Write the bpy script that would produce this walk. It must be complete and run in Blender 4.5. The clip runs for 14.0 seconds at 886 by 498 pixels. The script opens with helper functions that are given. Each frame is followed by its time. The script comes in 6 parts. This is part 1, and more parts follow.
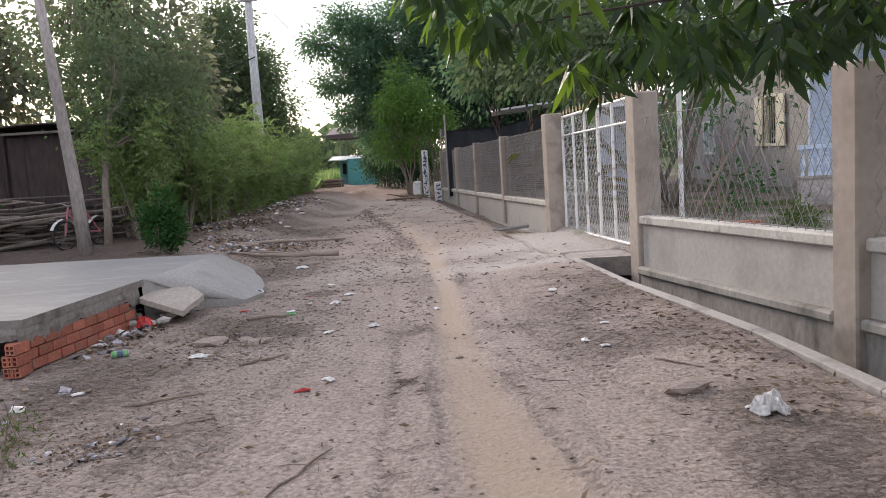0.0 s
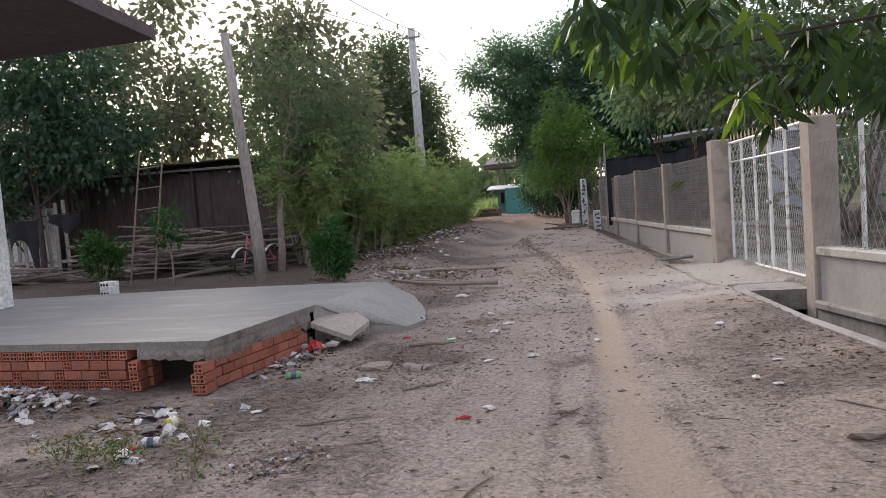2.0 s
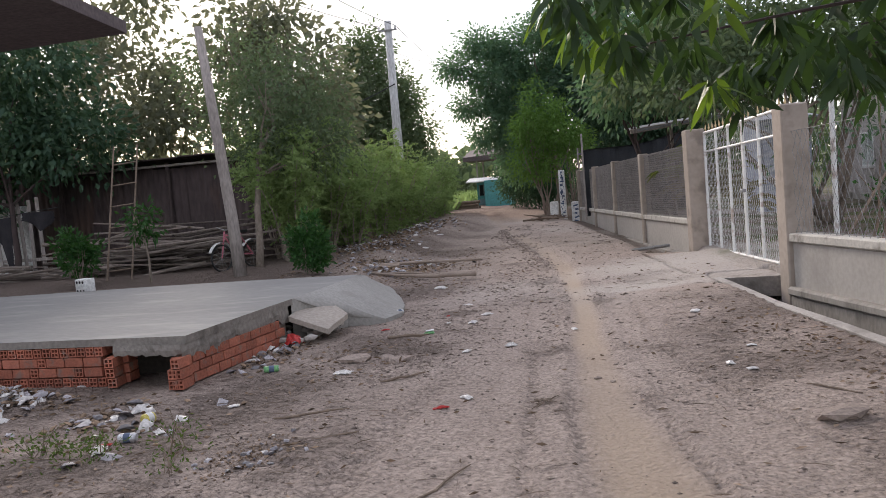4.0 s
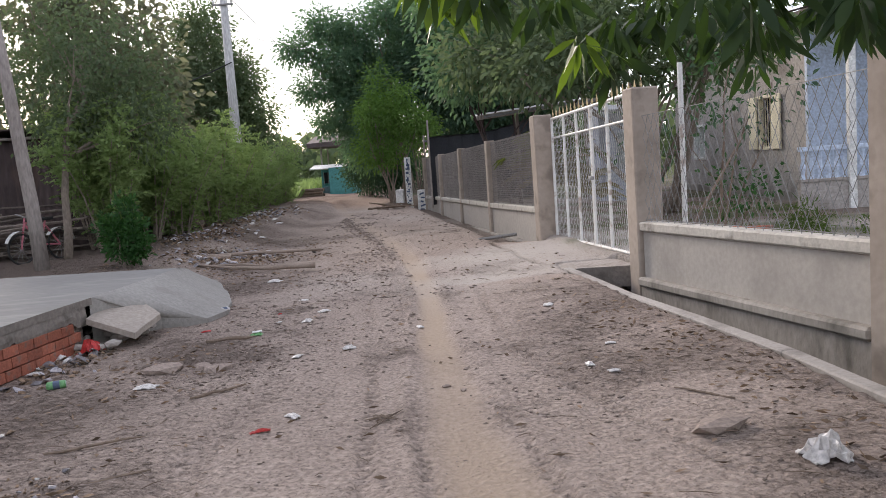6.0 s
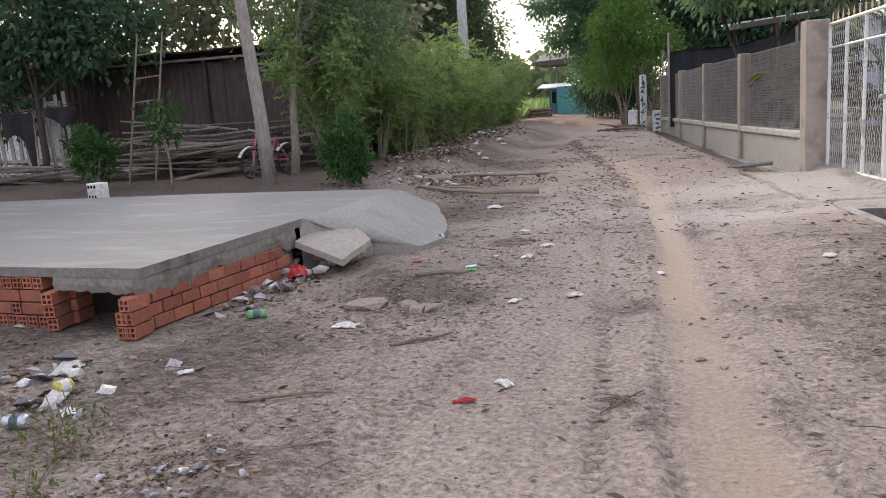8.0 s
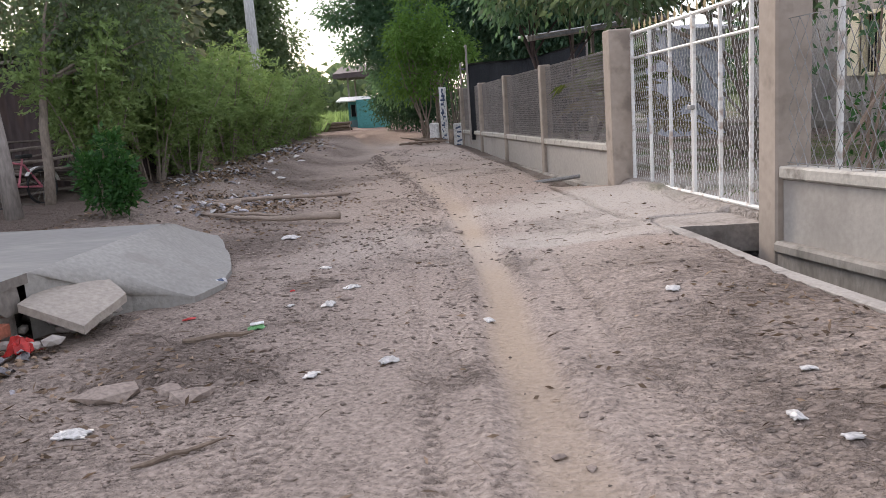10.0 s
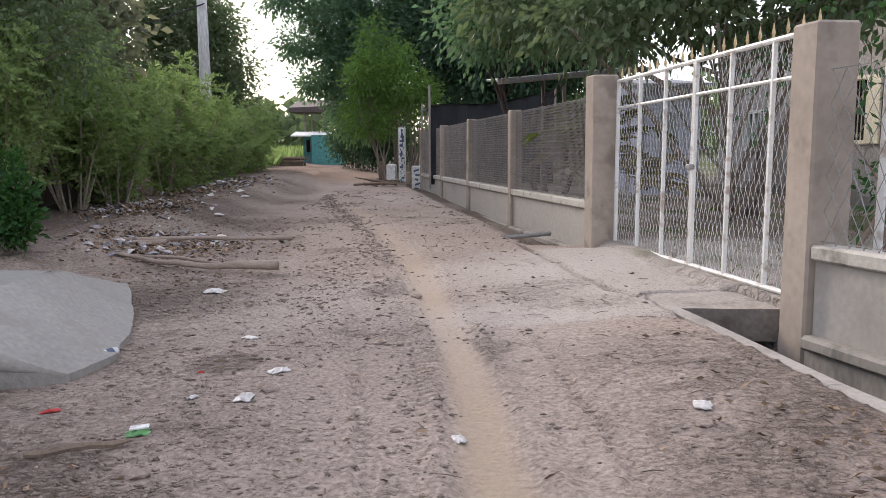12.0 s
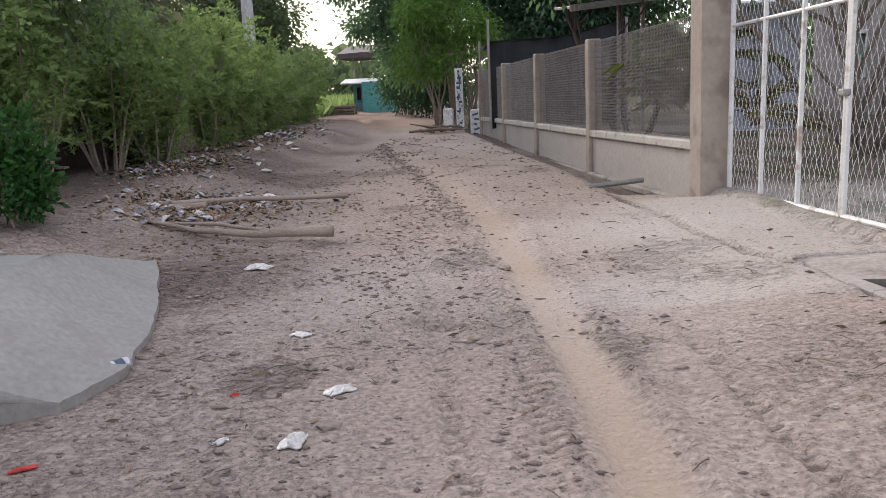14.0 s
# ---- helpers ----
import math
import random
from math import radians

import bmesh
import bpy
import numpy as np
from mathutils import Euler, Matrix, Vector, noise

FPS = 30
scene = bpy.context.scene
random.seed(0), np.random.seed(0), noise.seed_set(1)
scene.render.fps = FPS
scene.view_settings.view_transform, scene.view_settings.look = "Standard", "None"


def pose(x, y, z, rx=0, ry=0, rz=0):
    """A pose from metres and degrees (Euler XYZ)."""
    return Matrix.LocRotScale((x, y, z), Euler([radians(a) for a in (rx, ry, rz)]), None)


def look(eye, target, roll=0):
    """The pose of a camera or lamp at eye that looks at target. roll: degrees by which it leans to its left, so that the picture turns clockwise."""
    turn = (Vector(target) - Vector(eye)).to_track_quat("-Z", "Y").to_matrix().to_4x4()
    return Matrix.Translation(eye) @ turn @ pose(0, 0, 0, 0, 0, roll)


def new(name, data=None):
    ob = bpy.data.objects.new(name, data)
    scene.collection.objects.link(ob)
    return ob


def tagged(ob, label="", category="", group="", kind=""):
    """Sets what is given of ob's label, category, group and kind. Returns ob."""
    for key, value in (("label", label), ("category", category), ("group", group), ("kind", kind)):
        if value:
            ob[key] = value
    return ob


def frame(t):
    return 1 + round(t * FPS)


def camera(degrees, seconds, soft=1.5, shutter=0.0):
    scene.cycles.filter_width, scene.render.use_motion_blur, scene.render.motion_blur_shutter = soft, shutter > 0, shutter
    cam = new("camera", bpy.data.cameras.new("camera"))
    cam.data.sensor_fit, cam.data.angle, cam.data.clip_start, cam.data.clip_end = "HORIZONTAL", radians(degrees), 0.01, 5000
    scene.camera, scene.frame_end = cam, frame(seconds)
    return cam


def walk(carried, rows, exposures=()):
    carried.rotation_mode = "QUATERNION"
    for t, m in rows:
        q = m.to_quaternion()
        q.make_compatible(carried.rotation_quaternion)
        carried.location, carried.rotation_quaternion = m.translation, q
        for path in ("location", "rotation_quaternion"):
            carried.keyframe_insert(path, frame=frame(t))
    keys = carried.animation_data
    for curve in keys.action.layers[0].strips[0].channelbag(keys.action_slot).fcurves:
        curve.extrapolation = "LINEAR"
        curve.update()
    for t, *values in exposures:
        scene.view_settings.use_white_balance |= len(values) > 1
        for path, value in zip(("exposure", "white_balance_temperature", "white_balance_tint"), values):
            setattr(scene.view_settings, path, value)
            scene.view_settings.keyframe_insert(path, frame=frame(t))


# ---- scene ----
cam = camera(57.4, 14.0, soft=0.8)
PATH = [
    (0, (0.402, 0.216, 1.508), (0.299, 2.199, 1.27), -3.6),
    (0.5, (0.382, 0.202, 1.508), (0.192, 2.18, 1.28), -3.4),
    (1, (0.371, 0.181, 1.519), (0.004, 2.138, 1.331), -3.8),
    (1.5, (0.375, 0.149, 1.523), (-0.123, 2.081, 1.383), -4.1),
    (2, (0.38, 0.158, 1.527), (-0.1, 2.095, 1.385), -4.2),
    (2.2, (0.379, 0.145, 1.53), (-0.096, 2.083, 1.393), -4.2),
    (4.3, (0.416, 0.161, 1.498), (-0.011, 2.107, 1.32), -4.8),
    (4.5, (0.415, 0.227, 1.491), (0.012, 2.173, 1.263), -4.2),
    (5, (0.353, 0.495, 1.478), (0.169, 2.477, 1.28), -1.5),
    (5.5, (0.341, 0.701, 1.461), (0.366, 2.684, 1.203), -2.7),
    (6, (0.371, 1.018, 1.43), (0.308, 3.006, 1.212), -4.0),
    (6.5, (0.384, 1.249, 1.399), (0.167, 3.206, 1.05), -3.7),
    (7, (0.288, 1.515, 1.405), (-0.105, 3.456, 1.123), -1.5),
    (7.5, (0.2, 1.732, 1.378), (-0.365, 3.617, 1.023), -4.6),
    (8, (0.173, 2.03, 1.365), (-0.433, 3.9, 0.994), -3.8),
    (8.5, (0.112, 2.286, 1.374), (-0.498, 4.166, 1.066), -1.1),
    (9, (0.025, 2.57, 1.35), (-0.256, 4.521, 1.017), -3.5),
    (9.2, (0.011, 2.681, 1.348), (-0.198, 4.634, 0.974), -4.6),
    (11.3, (-0.034, 4.076, 1.368), (-0.133, 6.054, 1.092), -3.3),
    (11.5, (-0.05, 4.169, 1.366), (-0.182, 6.15, 1.118), -2.3),
    (12, (-0.142, 4.523, 1.336), (-0.156, 6.504, 1.061), -0.3),
    (12.5, (-0.227, 4.826, 1.312), (-0.205, 6.801, 0.997), -1.6),
    (13, (-0.283, 5.174, 1.304), (-0.463, 7.132, 0.94), -1.1),
    (13.5, (-0.333, 5.552, 1.274), (-0.558, 7.514, 0.961), 0.9),
    (14, (-0.418, 5.865, 1.255), (-0.567, 7.818, 0.852), -2.7),
]
walk(cam, [(t, look(eye, target, roll)) for t, eye, target, roll in PATH], exposures=[(0, 1.36, 6950, 14), (0.6, 1.36, 6950, 14), (1.5, 1.15, 6950, 14), (4.4, 1.12, 6950, 14), (5.2, 1.25, 6950, 14), (6.5, 1.22, 6950, 14), (7.5, 1.46, 6950, 14), (9, 1.45, 6950, 14), (12, 1.36, 6950, 14), (14, 1.36, 6950, 14)])


# ---- world, sun, exposure ----
SUN_AZ, SUN_EL = radians(-29), radians(20)
world = bpy.data.worlds.new("sky_world")
scene.world = world
world.use_nodes = True
wn = world.node_tree.nodes
sky = wn.new("ShaderNodeTexSky")
sky.sky_type = "NISHITA"
sky.sun_disc = False
sky.sun_elevation, sky.sun_rotation = SUN_EL, SUN_AZ
sky.air_density, sky.dust_density, sky.ozone_density = 1.0, 0.8, 2.0
veil = wn.new("ShaderNodeMix")  # thin even cloud over the clear sky
veil.data_type = "RGBA"
veil.inputs[0].default_value, veil.inputs[7].default_value = 0.76, (3.3, 3.5, 4.1, 1)
world.node_tree.links.new(sky.outputs[0], veil.inputs[6])
wn["Background"].inputs["Strength"].default_value = 0.15
world.node_tree.links.new(veil.outputs[2], wn["Background"].inputs["Color"])
sun_data = bpy.data.lights.new("sun", "SUN")
sun_data.energy, sun_data.angle, sun_data.color = 1.4, radians(14), (1.0, 0.93, 0.85)
sun = new("sun", sun_data)
to_sun = Vector((math.sin(SUN_AZ) * math.cos(SUN_EL), math.cos(SUN_AZ) * math.cos(SUN_EL), math.sin(SUN_EL)))
sun.matrix_world = look(to_sun * 60, (0, 0, 0))
tagged(sun, kind="structure")

R = random.Random(7)
NR = np.random.RandomState(11)


# ---- materials ----
def material(name, base, second=None, big=1.2, fine=30.0, mix=0.6, rough=0.85, bump=0.3, metal=0.0, speck=0.25, island=0.0, obj=0.0,
             dark=None, dark_amount=0.0, stretch=(1, 1, 1), spec=0.3):
    """Two-scale noise colour with bump; island / obj: random value shift per loose piece / per object; dark: patchy stains."""
    m = bpy.data.materials.new(name)
    m.use_nodes = True
    nt = m.node_tree
    N, L = nt.nodes, nt.links
    b = N["Principled BSDF"]
    b.inputs["Roughness"].default_value, b.inputs["Metallic"].default_value = rough, metal
    b.inputs["Specular IOR Level"].default_value = spec
    tc, mp = N.new("ShaderNodeNewGeometry"), N.new("ShaderNodeMapping")
    mp.inputs["Scale"].default_value = stretch
    L.new(tc.outputs["Position"], mp.inputs["Vector"])

    def noise_tex(scale, detail, lo, hi):
        n, r = N.new("ShaderNodeTexNoise"), N.new("ShaderNodeMapRange")
        n.inputs["Scale"].default_value, n.inputs["Detail"].default_value = scale, detail
        L.new(mp.outputs[0], n.inputs["Vector"])
        r.inputs["From Min"].default_value, r.inputs["From Max"].default_value = lo, hi
        L.new(n.outputs["Fac"], r.inputs["Value"])
        return n, r

    def blend(kind, fac, a, c):
        x = N.new("ShaderNodeMix")
        x.data_type, x.blend_type = "RGBA", kind
        for sock, v in ((x.inputs[0], fac), (x.inputs[6], a), (x.inputs[7], c)):
            if isinstance(v, bpy.types.NodeSocket):
                L.new(v, sock)
            else:
                sock.default_value = v if sock == x.inputs[0] else (*v[:3], 1)
        return x.outputs[2]

    _, rb = noise_tex(big, 5, 0.35, 0.65)
    nf, rf = noise_tex(fine, 6, 0.3, 0.7)
    second = second or tuple(c * 0.7 for c in base)
    mul = N.new("ShaderNodeMath")
    mul.operation = "MULTIPLY"
    mul.inputs[1].default_value = mix
    L.new(rb.outputs[0], mul.inputs[0])
    col = blend("MIX", mul.outputs[0], base, second)
    grey = N.new("ShaderNodeMapRange")
    grey.inputs["To Min"].default_value, grey.inputs["To Max"].default_value = 1 - speck, 1 + speck
    L.new(rf.outputs[0], grey.inputs["Value"])
    col = blend("MULTIPLY", 1.0, col, grey.outputs[0])
    if dark:
        _, rd = noise_tex(big * 2.3, 8, 0.55, 0.68)
        md = N.new("ShaderNodeMath")
        md.operation = "MULTIPLY"
        md.inputs[1].default_value = dark_amount
        L.new(rd.outputs[0], md.inputs[0])
        col = blend("MIX", md.outputs[0], col, dark)
    for amount, node, out in ((island, "ShaderNodeNewGeometry", "Random Per Island"), (obj, "ShaderNodeObjectInfo", "Random")):
        if amount:
            g, mr = N.new(node), N.new("ShaderNodeMapRange")
            mr.inputs["To Min"].default_value, mr.inputs["To Max"].default_value = 1 - amount, 1 + amount
            L.new(g.outputs[out], mr.inputs["Value"])
            col = blend("MULTIPLY", 1.0, col, mr.outputs[0])
    L.new(col, b.inputs["Base Color"])
    if bump:
        bp = N.new("ShaderNodeBump")
        bp.inputs["Strength"].default_value, bp.inputs["Distance"].default_value = bump, 0.02
        L.new(nf.outputs["Fac"], bp.inputs["Height"])
        L.new(bp.outputs[0], b.inputs["Normal"])
    return m


def leaf_material(name, dark, light, glow, through_amount=0.45, rough=0.45):
    """Leaves: colour between dark and light by piece, a part of the light passes through tinted by glow."""
    m = bpy.data.materials.new(name)
    m.use_nodes = True
    N, L = m.node_tree.nodes, m.node_tree.links
    b, out = N["Principled BSDF"], N["Material Output"]
    b.inputs["Roughness"].default_value = rough
    b.inputs["Specular IOR Level"].default_value = 0.2
    g = N.new("ShaderNodeNewGeometry")
    x = N.new("ShaderNodeMix")
    x.data_type = "RGBA"
    x.inputs[6].default_value, x.inputs[7].default_value = (*dark, 1), (*light, 1)
    L.new(g.outputs["Random Per Island"], x.inputs[0])
    L.new(x.outputs[2], b.inputs["Base Color"])
    t, mx = N.new("ShaderNodeBsdfTranslucent"), N.new("ShaderNodeMixShader")
    t.inputs["Color"].default_value = (*glow, 1)
    mx.inputs[0].default_value = through_amount
    L.new(b.outputs[0], mx.inputs[1])
    L.new(t.outputs[0], mx.inputs[2])
    L.new(mx.outputs[0], out.inputs["Surface"])
    return m


def ground_material():
    """Trodden sandy earth; the mesh's own masks say where sand, dark litter soil, darkened hollows and dusty concrete
    lie.
    """
    m = material("earth", (0.385, 0.312, 0.266), (0.29, 0.232, 0.198), big=0.7, fine=34, mix=0.7, rough=0.95, bump=0.9, speck=0.32, spec=0.1)
    N, L = m.node_tree.nodes, m.node_tree.links
    b = N["Principled BSDF"]
    col = b.inputs["Base Color"].links[0].from_socket
    n = N.new("ShaderNodeTexNoise")
    n.inputs["Scale"].default_value, n.inputs["Detail"].default_value = 60, 4
    L.new(N["Geometry"].outputs["Position"], n.inputs["Vector"])
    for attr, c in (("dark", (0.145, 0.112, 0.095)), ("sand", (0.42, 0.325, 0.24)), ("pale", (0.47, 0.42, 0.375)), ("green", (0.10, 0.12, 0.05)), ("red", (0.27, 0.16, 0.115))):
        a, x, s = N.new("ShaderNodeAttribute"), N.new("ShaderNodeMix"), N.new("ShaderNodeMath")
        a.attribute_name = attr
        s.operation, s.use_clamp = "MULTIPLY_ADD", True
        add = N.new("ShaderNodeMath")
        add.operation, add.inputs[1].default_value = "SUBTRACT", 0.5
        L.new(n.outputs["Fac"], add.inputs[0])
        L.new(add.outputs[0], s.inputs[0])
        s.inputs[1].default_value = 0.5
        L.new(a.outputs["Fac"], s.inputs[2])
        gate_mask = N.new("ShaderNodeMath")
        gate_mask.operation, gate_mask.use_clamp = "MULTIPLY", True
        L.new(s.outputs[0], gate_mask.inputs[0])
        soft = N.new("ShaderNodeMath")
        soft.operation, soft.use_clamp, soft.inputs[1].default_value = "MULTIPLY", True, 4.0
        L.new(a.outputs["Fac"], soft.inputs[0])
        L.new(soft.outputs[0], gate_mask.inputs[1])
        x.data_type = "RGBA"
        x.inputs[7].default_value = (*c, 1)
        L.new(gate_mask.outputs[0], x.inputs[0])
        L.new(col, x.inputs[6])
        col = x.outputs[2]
    # crumbs of dark soil and dry leaf
    for scale, lo, hi, c, amount in ((48, 0.60, 0.66, (0.13, 0.10, 0.085), 0.55), (19, 0.62, 0.70, (0.16, 0.12, 0.10), 0.45), (85, 0.64, 0.68, (0.50, 0.43, 0.37), 0.4)):
        n2, r2, x, a2, s2 = N.new("ShaderNodeTexNoise"), N.new("ShaderNodeMapRange"), N.new("ShaderNodeMix"), N.new("ShaderNodeAttribute"), N.new("ShaderNodeMath")
        n2.inputs["Scale"].default_value, n2.inputs["Detail"].default_value = scale, 3
        L.new(N["Geometry"].outputs["Position"], n2.inputs["Vector"])
        r2.inputs["From Min"].default_value, r2.inputs["From Max"].default_value, r2.inputs["To Max"].default_value = lo, hi, amount
        L.new(n2.outputs["Fac"], r2.inputs["Value"])
        a2.attribute_name = "sand"
        s2.operation, s2.use_clamp = "SUBTRACT", True
        L.new(r2.outputs[0], s2.inputs[0])
        L.new(a2.outputs["Fac"], s2.inputs[1])
        x.data_type = "RGBA"
        x.inputs[7].default_value = (*c, 1)
        L.new(s2.outputs[0], x.inputs[0])
        L.new(col, x.inputs[6])
        col = x.outputs[2]
    L.new(col, b.inputs["Base Color"])
    # trodden crust: broken flakes with crisp edges over the fine grain
    fine_bump = b.inputs["Normal"].links[0].from_node
    for scale, lo, hi, dist in ((9, 0.50, 0.58, 0.035), (23, 0.52, 0.60, 0.02)):
        n3, r3, bp = N.new("ShaderNodeTexNoise"), N.new("ShaderNodeMapRange"), N.new("ShaderNodeBump")
        n3.inputs["Scale"].default_value, n3.inputs["Detail"].default_value, n3.inputs["Roughness"].default_value = scale, 7, 0.62
        mp3 = N.new("ShaderNodeMapping")
        mp3.inputs["Scale"].default_value = (0.85, 1.1, 1)
        L.new(N["Geometry"].outputs["Position"], mp3.inputs["Vector"])
        L.new(mp3.outputs[0], n3.inputs["Vector"])
        r3.inputs["From Min"].default_value, r3.inputs["From Max"].default_value = lo, hi
        L.new(n3.outputs["Fac"], r3.inputs["Value"])
        keep, sa = N.new("ShaderNodeMath"), N.new("ShaderNodeAttribute")
        sa.attribute_name = "sand"
        keep.operation, keep.use_clamp = "SUBTRACT", True
        L.new(r3.outputs[0], keep.inputs[0])
        L.new(sa.outputs["Fac"], keep.inputs[1])
        da, more, flake = N.new("ShaderNodeAttribute"), N.new("ShaderNodeMath"), N.new("ShaderNodeMath")
        da.attribute_name = "dark"
        more.operation, more.inputs[1].default_value = "ADD", 0.12
        L.new(da.outputs["Fac"], more.inputs[0])
        flake.operation = "MULTIPLY"
        L.new(keep.outputs[0], flake.inputs[0])
        L.new(more.outputs[0], flake.inputs[1])
        bp.inputs["Strength"].default_value, bp.inputs["Distance"].default_value = 0.8, dist
        L.new(flake.outputs[0], bp.inputs["Height"])
        L.new(fine_bump.outputs[0], bp.inputs["Normal"])
        fine_bump = bp
    L.new(fine_bump.outputs[0], b.inputs["Normal"])
    return m


M_EARTH = ground_material()
M_CLOD = material("clod", (0.30, 0.242, 0.207), (0.215, 0.172, 0.147), fine=40, island=0.4, rough=0.95, spec=0.1)
M_FENCEWIRE = material("rusty_fence_wire", (0.25, 0.225, 0.205), (0.17, 0.15, 0.135), big=3, fine=50, rough=0.8, bump=0.0)
M_PLATE = material("sandy_cement", (0.40, 0.35, 0.30), (0.31, 0.27, 0.235), big=2, fine=30, rough=0.9, bump=0.3, speck=0.15)
M_DUSTY = material("dusty_drive_concrete", (0.40, 0.355, 0.315), (0.30, 0.26, 0.23), big=1.5, fine=30, rough=0.95, bump=0.5, speck=0.2, dark=(0.14, 0.115, 0.10), dark_amount=0.5, spec=0.1)
M_RAMP = material("pale_rough_cement", (0.33, 0.315, 0.29), (0.255, 0.242, 0.222), big=1.5, fine=30, rough=0.85, bump=0.35, speck=0.12, dark=(0.25, 0.23, 0.205), dark_amount=0.5)
M_CONC = material("old_concrete", (0.40, 0.365, 0.33), (0.30, 0.27, 0.245), big=0.9, fine=28, rough=0.9, bump=0.25, speck=0.12, dark=(0.12, 0.105, 0.09), dark_amount=0.55, spec=0.2)
M_POST = material("grey_post_concrete", (0.38, 0.32, 0.27), (0.28, 0.232, 0.19), big=1.6, fine=14, rough=0.9, bump=0.12, speck=0.08, dark=(0.15, 0.125, 0.105), dark_amount=0.5, spec=0.2)
M_PLASTER = material("cement_render", (0.43, 0.395, 0.355), (0.34, 0.31, 0.275), big=0.6, fine=20, rough=0.9, bump=0.12, speck=0.08, dark=(0.22, 0.20, 0.18), dark_amount=0.35, spec=0.2)
M_CAP = material("pale_coping", (0.52, 0.485, 0.43), (0.40, 0.37, 0.33), big=2, fine=30, rough=0.9, bump=0.2, speck=0.12, dark=(0.13, 0.11, 0.09), dark_amount=0.7, spec=0.2)
M_DRAIN = material("stained_drain_concrete", (0.34, 0.31, 0.275), (0.22, 0.20, 0.175), big=1.1, fine=24, rough=0.9, bump=0.3, speck=0.15, dark=(0.07, 0.065, 0.055), dark_amount=0.75, stretch=(1, 1, 0.45), spec=0.2)
M_SLAB = material("smooth_slab_cement", (0.26, 0.25, 0.235), (0.205, 0.197, 0.186), big=0.8, fine=14, rough=0.75, bump=0.1, speck=0.1, dark=(0.36, 0.34, 0.31), dark_amount=0.6, stretch=(0.5, 1.6, 1), spec=0.4)
M_EDGE = material("dark_smeared_cement", (0.235, 0.21, 0.185), (0.155, 0.137, 0.12), big=2.5, fine=26, rough=0.9, bump=0.4, speck=0.18, dark=(0.085, 0.072, 0.06), dark_amount=0.6)
M_BRICK = material("fired_clay_brick", (0.36, 0.125, 0.08), (0.255, 0.098, 0.07), big=6, fine=45, rough=0.9, bump=0.3, speck=0.2, obj=0.22, dark=(0.20, 0.15, 0.125), dark_amount=0.75, spec=0.15)
M_MORTAR = material("mortar", (0.30, 0.265, 0.235), (0.20, 0.175, 0.15), big=3, fine=40, rough=0.95, bump=0.4)
M_DARK = material("cavity_shade", (0.06, 0.05, 0.042), big=2, fine=30, rough=1.0)
M_WHITE_STEEL = material("white_painted_steel", (0.72, 0.72, 0.70), (0.62, 0.60, 0.56), big=4, fine=50, rough=0.5, bump=0.05, speck=0.08, dark=(0.25, 0.13, 0.07), dark_amount=0.6)
M_GALV = material("galvanised_wire", (0.30, 0.295, 0.285), (0.22, 0.21, 0.20), big=3, fine=50, rough=0.55, bump=0.0, metal=0.3)
M_SPIKE = material("gilt_spike_paint", (0.62, 0.47, 0.26), big=6, fine=50, rough=0.5, bump=0.0)
M_WOOD = material("weathered_wood", (0.34, 0.27, 0.22), (0.21, 0.165, 0.13), big=3, fine=40, rough=0.9, bump=0.4, island=0.3, stretch=(1, 1, 6))
M_POLE = material("weathered_pole", (0.34, 0.30, 0.275), (0.24, 0.21, 0.19), big=3, fine=35, rough=0.9, bump=0.35, stretch=(1, 1, 0.25))
M_UPOLE = material("spun_concrete_pole", (0.52, 0.52, 0.51), (0.42, 0.41, 0.40), big=1.5, fine=20, rough=0.85, bump=0.1, stretch=(1, 1, 0.3))
M_BARK = material("grey_bark", (0.26, 0.215, 0.175), (0.15, 0.12, 0.10), big=6, fine=40, rough=0.95, bump=0.6, stretch=(1, 1, 0.35))
M_STEM = material("shrub_stem", (0.33, 0.275, 0.23), (0.23, 0.185, 0.15), big=5, fine=40, rough=0.95, bump=0.3)
M_PLANK = material("old_dark_plank", (0.21, 0.175, 0.15), (0.125, 0.10, 0.085), big=3, fine=40, rough=0.9, bump=0.4, obj=0.4, stretch=(6, 1, 1))
M_TWIG = material("dry_twig", (0.22, 0.165, 0.125), (0.13, 0.10, 0.08), big=5, fine=40, rough=0.95, bump=0.3, island=0.3)
M_SHED = material("rusty_dark_sheet", (0.085, 0.062, 0.058), (0.05, 0.038, 0.038), big=0.9, fine=12, rough=0.85, bump=0.1, stretch=(1, 1, 0.3), dark=(0.12, 0.07, 0.05), dark_amount=0.5)
M_TIN = material("grey_tin_sheet", (0.30, 0.31, 0.33), (0.20, 0.19, 0.19), big=1.2, fine=14, rough=0.5, metal=0.4, bump=0.05)
M_NET = material("black_shade_net", (0.028, 0.030, 0.034), (0.05, 0.052, 0.056), big=1.5, fine=60, rough=0.9, bump=0.3)
M_HOUSE = material("grey_house_plaster", (0.43, 0.395, 0.365), (0.335, 0.305, 0.28), big=0.5, fine=18, rough=0.92, bump=0.15, dark=(0.16, 0.135, 0.12), dark_amount=0.6)
M_CREAM = material("cream_paint", (0.78, 0.72, 0.55), (0.68, 0.61, 0.45), big=3, fine=40, rough=0.6, bump=0.05)
M_BLUEWHITE = material("pale_blue_wall_paint", (0.52, 0.60, 0.72), (0.45, 0.53, 0.66), big=0.8, fine=20, rough=0.7, bump=0.05)
